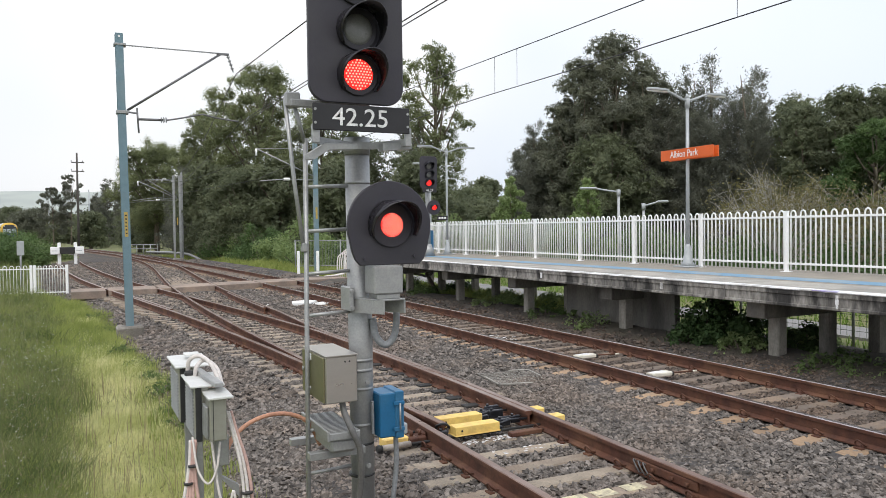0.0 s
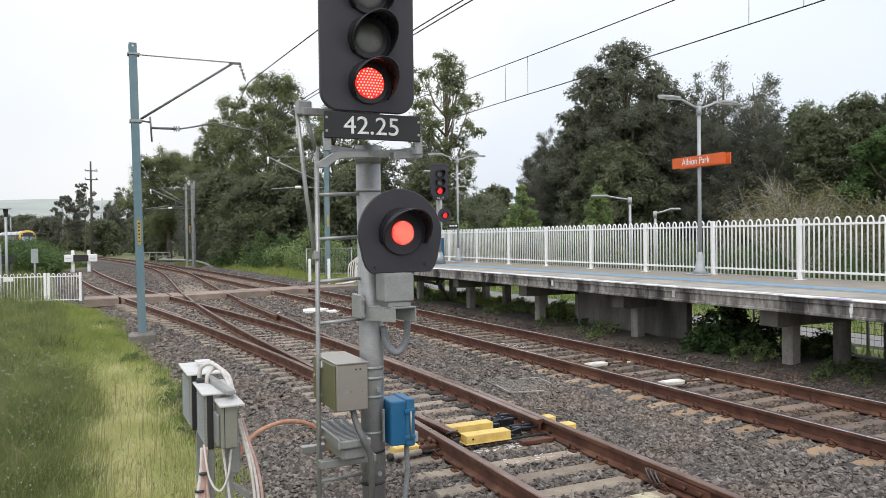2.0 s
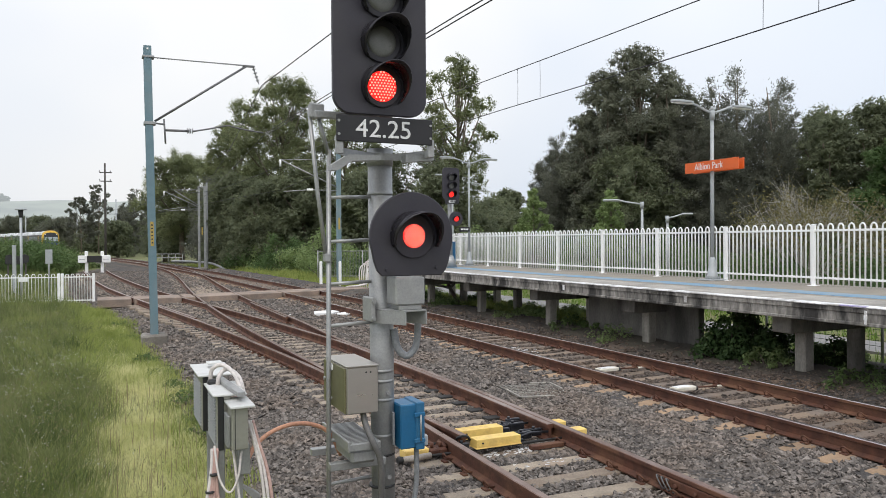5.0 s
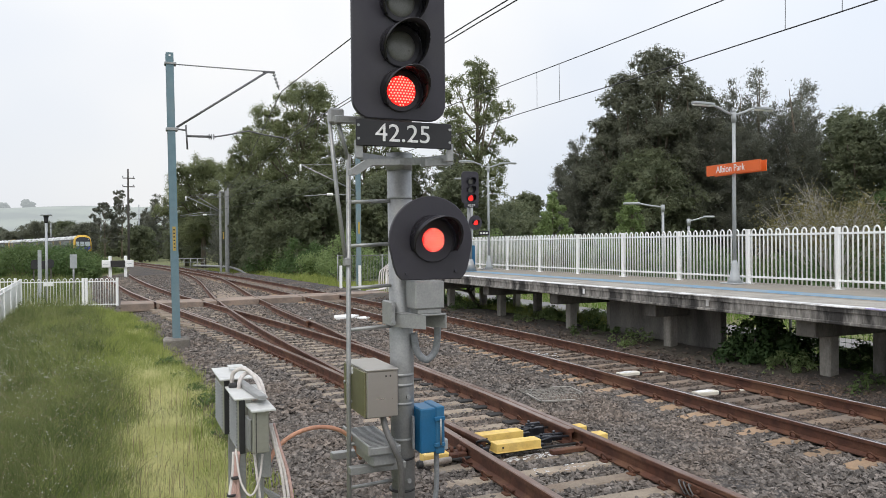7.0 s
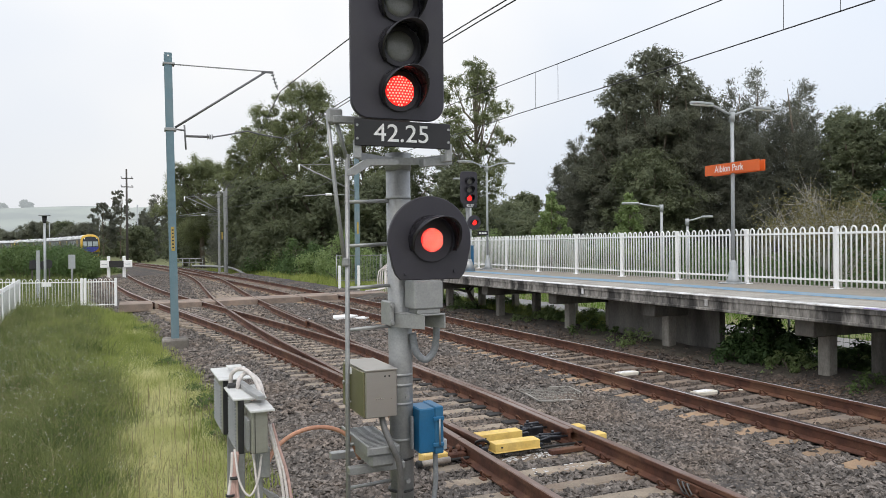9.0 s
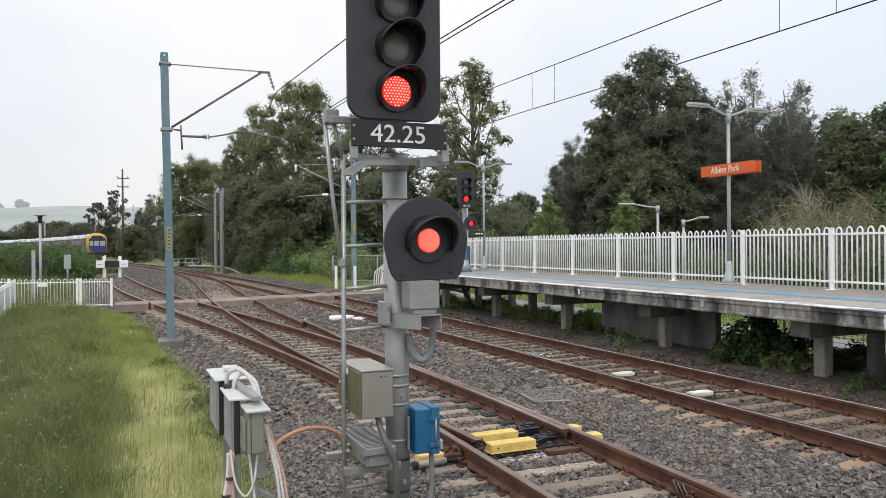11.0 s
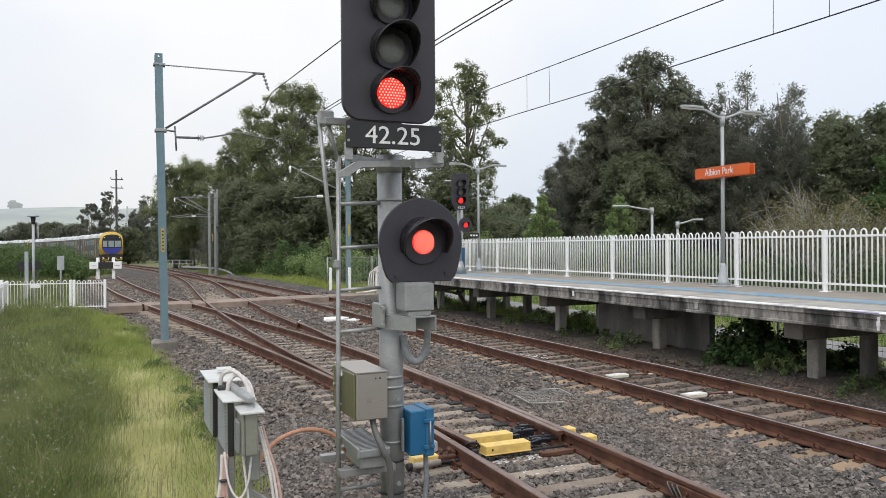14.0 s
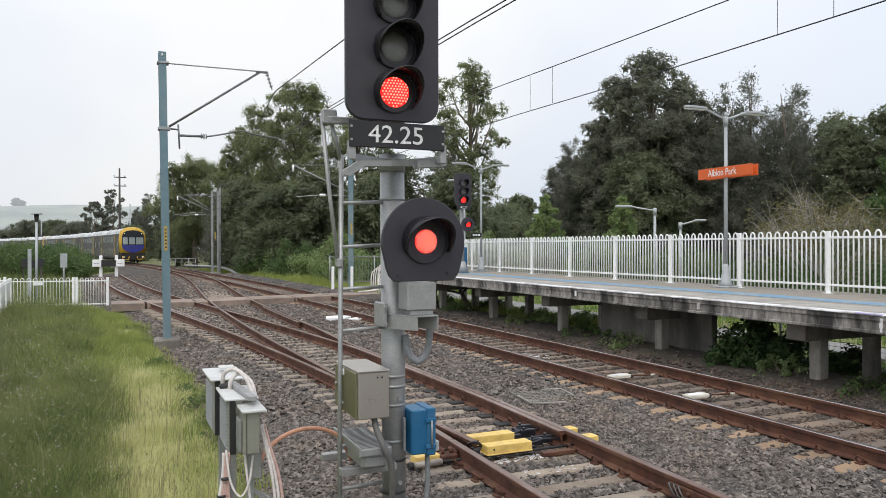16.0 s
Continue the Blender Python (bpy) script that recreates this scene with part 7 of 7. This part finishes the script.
for k, (x, y, h, r) in enumerate(((12.2, 15.6, 0.45, 0.5), (12.0, 17.4, 0.4, 0.6), (11.4, 19.8, 0.35, 0.5), (11.9, 22.8, 0.4, 0.6), (10.6, 26.4, 0.8, 0.8), (11.9, 9.2, 0.45, 0.5), (11.1, 8.5, 0.6, 0.45), (11.9, 6.0, 0.5, 0.6), (10.3, 21.6, 0.4, 0.45), (10.4, 24.0, 0.5, 0.6), (10.5, 17.2, 0.55, 0.45), (10.3, 16.4, 0.5, 0.4))):
    bush("weed_clump", "leafy green weeds under the platform", x, y, h, r, 540 + k, YOUNG if k % 3 else LIVELY, 22, 60, 0.06, -0.25)
for k, (x, y) in enumerate(((9.75, 6.9), (9.9, 6.2), (10.3, 5.9), (9.7, 8.6), (10.2, 13.4), (9.75, 12.6), (9.7, 14.2), (9.9, 17.2), (9.8, 21.2), (10.6, 23.6), (9.9, 5.0), (10.0, 24.6))):
    bush("weed_clump", "low green weeds at the foot of the platform columns", x, y, rng_b.uniform(0.3, 0.55), rng_b.uniform(0.35, 0.6), 520 + k, YOUNG if k % 2 else SHRUB, 18, 60, 0.04, -0.22)
for k, (x, y) in enumerate(((1.1, 11.2), (1.0, 12.4), (1.25, 10.2), (0.95, 13.8), (1.3, 11.9), (0.8, 15.6), (1.2, 9.2), (0.75, 19.0), (0.45, 22.6))):
    bush("weed_clump", "small green weeds creeping over the ballast edge", x, y, rng_b.uniform(0.12, 0.24), rng_b.uniform(0.2, 0.38), 590 + k, SHRUB, 14, 40, 0.028, -0.36)
# mostly the darker leaf tone, painting in the shadow behind the platform fence
for k in range(22):
    bush("garden_bush", "dark green bush on the grass behind the platform", rng_b.uniform(19.2, 22.5), 5 + k * 1.5, rng_b.uniform(1.5, 2.3), rng_b.uniform(1.1, 1.6), 560 + k, BROAD if k % 3 else LIVELY, 26, 80, 0.075)


def bare_shrub(x, y, h, r, seed):
    """Many bare grey twigs fanning up, with yellowing leaves at their tips."""
    rng = np.random.default_rng(seed)
    t = thing("twiggy_shrub", "tall twiggy grey shrub with yellowing leaves", "bush", pose(x, y, -0.3))
    b, pts = None, []
    for k in range(70):
        a, u = rng.uniform(0, 2 * np.pi), rng.uniform(0.1, 1)
        tip = np.array([r * u * math.cos(a), r * u * math.sin(a), h * (1.02 - 0.35 * u * u) * rng.uniform(0.7, 1.0)])
        mid = tip * np.array([0.4, 0.4, 0.55])
        b = tube([(0.1 * math.cos(a), 0.1 * math.sin(a), 0), tuple(mid), tuple(tip)], [0.02, 0.012, 0.005], 4, b, False)
        for q in range(8):
            e = tip * np.array([1, 1, rng.uniform(0.75, 1.0)]) + rng.normal(0, 0.3, 3)
            f = mid + (tip - mid) * rng.uniform(0.3, 0.9)
            b = tube([tuple(f), tuple(e)], [0.01, 0.004], 3, b, False)
            n = int(rng.uniform(2, 24)) if e[2] < h * 0.9 else int(rng.uniform(0, 9))
            pts.append(e + rng.normal(0, 0.16, (n, 3)))
    part("bare_crown", b, mat("pale_twig_bark", (0.43, 0.4, 0.35), (0.32, 0.3, 0.27), 6, 0.9), t)
    v, f = leaves(np.concatenate(pts), 0.055, rng, 1.5, 0.2)
    soup("foliage", v, f, OLIVE, t)


bare_shrub(22.4, 18.4, 4.4, 2.8, 71)
bare_shrub(24.0, 15.6, 3.6, 2.0, 72)
bare_shrub(23.0, 13.0, 3.2, 2.0, 73)

# ---- grass ----
GRASS = leaf_mat("meadow_grass", (0.085, 0.12, 0.038), (0.265, 0.295, 0.115), 0.45, 1.1, 0.25)
GRASS_BRIGHT = leaf_mat("bright_grass", (0.18, 0.24, 0.05), (0.43, 0.46, 0.155), 0.45, 1.6, 0.3)
GRASS_PALE = leaf_mat("pale_dry_grass", (0.46, 0.48, 0.18), (0.8, 0.76, 0.42), 0.45, 1.8, 0.3)
VERGE = leaf_mat("lush_verge_grass", (0.1, 0.18, 0.032), (0.23, 0.34, 0.075), 0.45, 1.4, 0.3)
SEED = leaf_mat("seed_heads", (0.2, 0.15, 0.09), (0.38, 0.33, 0.2), 0.3)
FLOWER = leaf_mat("tiny_white_flowers", (0.5, 0.48, 0.42), (0.72, 0.7, 0.62), 0.3)


def blades(px, py, height, width, rng, lean=0.35):
    n = len(px)
    pz = np.array([ground_z(x, y) for x, y in zip(px, py)])
    a, b = rng.uniform(0, 2 * np.pi, n), rng.uniform(0, 2 * np.pi, n)
    ln = np.abs(rng.normal(0, lean, n)) * height
    side = np.stack([np.cos(a), np.sin(a), 0 * a], 1) * width[:, None] / 2
    root = np.stack([px, py, pz - 0.02], 1)
    bend_ = np.stack([np.cos(b), np.sin(b), 0 * b], 1)
    mid = root + bend_ * (ln * 0.3)[:, None] + np.array([0, 0, 1]) * (height * 0.55)[:, None]
    top = root + bend_ * ln[:, None] + np.array([0, 0, 1]) * height[:, None]
    v = np.stack([root - side, root + side, mid + side * 0.8, mid - side * 0.8, top], 1).reshape(-1, 3)
    f = (np.arange(n)[:, None, None] * 5 + np.array([(0, 1, 2), (0, 2, 3), (3, 2, 4)])[None]).reshape(-1, 3)
    return v, f, top


def pale_edge(y):
    return -0.02 - 0.035 * (y - 8.0) + 0.5 * noise.noise((0.3, y * 0.55, 2.0)) + 0.22 * noise.noise((0.9, y * 1.7, 6.0))


def dry_side(x, y):
    """0 on the meadow side, 1 beside the ballast, soft between."""
    return float(np.clip((x - pale_edge(y) + 0.45) / 0.9, 0.0, 1.0))


def pale_share(x, y):
    """How dry the grass is: most beside the cases, less towards the crossing."""
    return (float(np.clip(0.98 - (y - 9.0) * 0.1, 0.15, 0.98)) + 0.5 * noise.noise((x * 1.1, y * 0.6, 9))) * dry_side(x, y)


def grow(name, label, material, n, y0, y1, x_lo, x_hi, h0, h1, w, seed, lean=0.35, keep=None):
    rng = np.random.default_rng(seed)
    py = rng.uniform(y0, y1, n)
    lo, hi = np.array([x_lo(y) for y in py]), np.array([x_hi(y) for y in py])
    px = lo + (hi - lo) * rng.uniform(0, 1, n) + rng.normal(0, 0.06, n)
    if keep is not None:
        ok = np.array([keep(x, y) > u for x, y, u in zip(px, py, rng.uniform(0.15, 0.85, n))])
        px, py, n = px[ok], py[ok], int(ok.sum())
    patch = np.array([noise.noise((x * 0.9, y * 0.5, seed)) for x, y in zip(px, py)])
    clump = np.array([noise.noise((x * 3.1, y * 2.2, seed + 40)) for x, y in zip(px, py)])
    h = rng.uniform(h0, h1, n) * (1 + 0.45 * patch + 0.4 * clump)
    v, f, top = blades(px, py, h, np.full(n, w) * rng.uniform(0.6, 1.4, n), rng, lean)
    tagged(soup(name, v, f, material), label, "grass", kind="stuff")
    return top


edge = lambda y: left_of_bed(y) - 0.04 + 0.26 * noise.noise((0.7, y * 0.7, 5.0)) + 0.14 * noise.noise((1.3, y * 2.6, 8.0))
wide = lambda y: -2.0 - 0.14 * y
tops = grow("tall_grass", "tall unmown dull green meadow grass", GRASS, 62000, 5.5, 14, lambda y: -2.6, lambda y: min(pale_edge(y) + 0.5, edge(y)), 0.09, 0.36, 0.0055, 11, lean=1.0, keep=lambda x, y: 0.95 - dry_side(x, y))
tops2 = grow("tall_grass", "tall unmown dull green meadow grass", GRASS, 40000, 14, 31.5, wide, lambda y: min(pale_edge(y) + 0.5, edge(y)), 0.12, 0.42, 0.01, 12, lean=1.0, keep=lambda x, y: 0.95 - dry_side(x, y))
grow("short_grass", "short pale yellow-green grass beside the ballast", GRASS_PALE, 74000, 5.0, 22, lambda y: pale_edge(y) - 0.45, edge, 0.05, 0.19, 0.0062, 13, lean=1.1, keep=pale_share)
grow("bright_grass", "bright green grass beside the ballast", GRASS_BRIGHT, 46000, 5.0, 30.5, lambda y: pale_edge(y) - 0.7 - 0.06 * max(0.0, y - 8.0), edge, 0.08, 0.28, 0.008, 14, lean=0.6, keep=lambda x, y: 0.9 - pale_share(x, y))
grow("fringe_grass", "thin green grass creeping onto the ballast", GRASS_BRIGHT, 8000, 6.0, 28, lambda y: edge(y) - 0.25, lambda y: edge(y) + 0.32, 0.06, 0.2, 0.009, 15)
grow("verge_grass", "lush green grass behind the platform", VERGE, 22000, 2, 36, lambda y: 12.6, lambda y: 22, 0.06, 0.2, 0.025, 16, keep=lambda x, y: 0.0 if 13.6 < x < 15.5 else 1.0)
grow("shade_grass", "thin yellow-green grass under the platform", GRASS_BRIGHT, 14000, 13.9, 26.5, lambda y: 10.0, lambda y: 12.7, 0.08, 0.3, 0.014, 22, 0.6)
grow("verge_grass", "yellow-green grass along the far line", GRASS_BRIGHT, 16000, 31.5, 75, lambda y: line_a(y) + 2.9, lambda y: line_a(y) + 7, 0.12, 0.45, 0.03, 17)
grow("meadow_grass", "rough grass beyond the crossing fence", GRASS, 13000, 32.5, 75, lambda y: -16, lambda y: left_of_bed(y), 0.2, 0.55, 0.03, 18)
DRY = leaf_mat("dry_grass_stems", (0.3, 0.27, 0.14), (0.48, 0.44, 0.27), 0.3)
grow("dry_stems", "tall dry tan grass stems among the green", DRY, 1500, 5.5, 26, lambda y: -2.2 - 0.1 * y, lambda y: min(pale_edge(y), edge(y)), 0.28, 0.52, 0.0035, 19, 0.6)
grow("dry_stems", "thin dark seeding stems in the pale grass", SEED, 260, 6.5, 12, pale_edge, edge, 0.25, 0.42, 0.006, 20, 0.15)
rngf = np.random.default_rng(21)
heads = np.concatenate([tops[rngf.integers(0, len(tops), 2600)], tops2[rngf.integers(0, len(tops2), 2600)]]) + np.array([0, 0, 0.05])
v, f = leaves(np.repeat(heads, 3, 0) + rngf.normal(0, 0.02, (len(heads) * 3, 3)), 0.009, rngf, 2.4)
tagged(soup("grass_seed_heads", v, f, SEED), "brown seed heads above the tall grass", "grass", kind="stuff")
spots = rngf.normal(0, 1, (190, 2)) * np.array([1.0, 4.5]) + np.array([-1.4, 13.0])
heads = np.concatenate([np.stack([s[0] + rngf.normal(0, 0.12, 9), s[1] + rngf.normal(0, 0.2, 9), rngf.uniform(-0.02, 0.22, 9)], 1) for s in spots if s[0] < pale_edge(s[1])])
v, f = leaves(np.repeat(heads, 3, 0) + rngf.normal(0, 0.014, (len(heads) * 3, 3)), 0.0115, rngf, 1.2)
tagged(soup("wild_flowers", v, f, FLOWER), "tiny white wild flowers scattered in the tall grass", "flowers", kind="stuff")

# ---- bird ----
PLUMAGE = mat("dark_grey_plumage", (0.05, 0.05, 0.055), (0.08, 0.078, 0.08), 20, 0.8, 0, 0.1, 90)
bird = thing("bird", "small dark grey bird in flight", "bird")
part("body", tube([(-0.13, 0, 0.01), (-0.1, 0, 0.012), (-0.06, 0, 0.0), (0.0, 0, -0.008), (0.07, 0, 0.0), (0.12, 0, 0.005)], [0.004, 0.022, 0.034, 0.042, 0.028, 0.008], 10), PLUMAGE, bird)
part("tail", prism([(0.1, -0.015), (0.22, -0.035), (0.23, 0.035), (0.1, 0.015)], 0.006, "z"), PLUMAGE, bird)
part("beak", tube([(-0.128, 0, 0.01), (-0.155, 0, 0.006)], [0.006, 0.001], 6), DARK, bird)
wings = []
for s in (-1, 1):
    w = prism([(-0.06, 0.0), (-0.085, s * 0.1), (-0.04, s * 0.2), (0.02, s * 0.27), (0.05, s * 0.2), (0.07, s * 0.09), (0.06, 0.0)], 0.008, "z")
    ob = part("wing", w, PLUMAGE, bird)
    wings.append(ob)
BIRD_START, BIRD_SPEED, BIRD_TURN = (4.21, 20.04, 7.91), (-11.74, 5.28, -2.69), -24.2


# ---- what moves ----
def motions():
    for i, car in enumerate(cars):
        walk(car, train_rows(i))
    # the bird crosses the sky once, from beyond the east to the west
    rows = []
    for t in (0.0, 14.0, 14.4, 14.7, 14.9, 15.0, 15.2, 16.0):
        d = t - 14.4 - 0.25 * max(0.0, t - 14.9)
        rows.append((t, pose(BIRD_START[0] + BIRD_SPEED[0] * d, BIRD_START[1] + BIRD_SPEED[1] * d, BIRD_START[2] + BIRD_SPEED[2] * d, 0, 0, BIRD_TURN)))
    walk(bird, rows)
    for s, wing in zip((-1, 1), wings):
        rows = [(0.0, pose(0, s * 0.03, 0.015))]
        for k in range(21):
            t = 13.6 + 0.1 * k
            rows.append((t, pose(0, s * 0.03, 0.015, s * (38 if k % 2 else -22))))
        rows.append((16.0, pose(0, s * 0.03, 0.015)))
        walk(wing, rows)


motions()
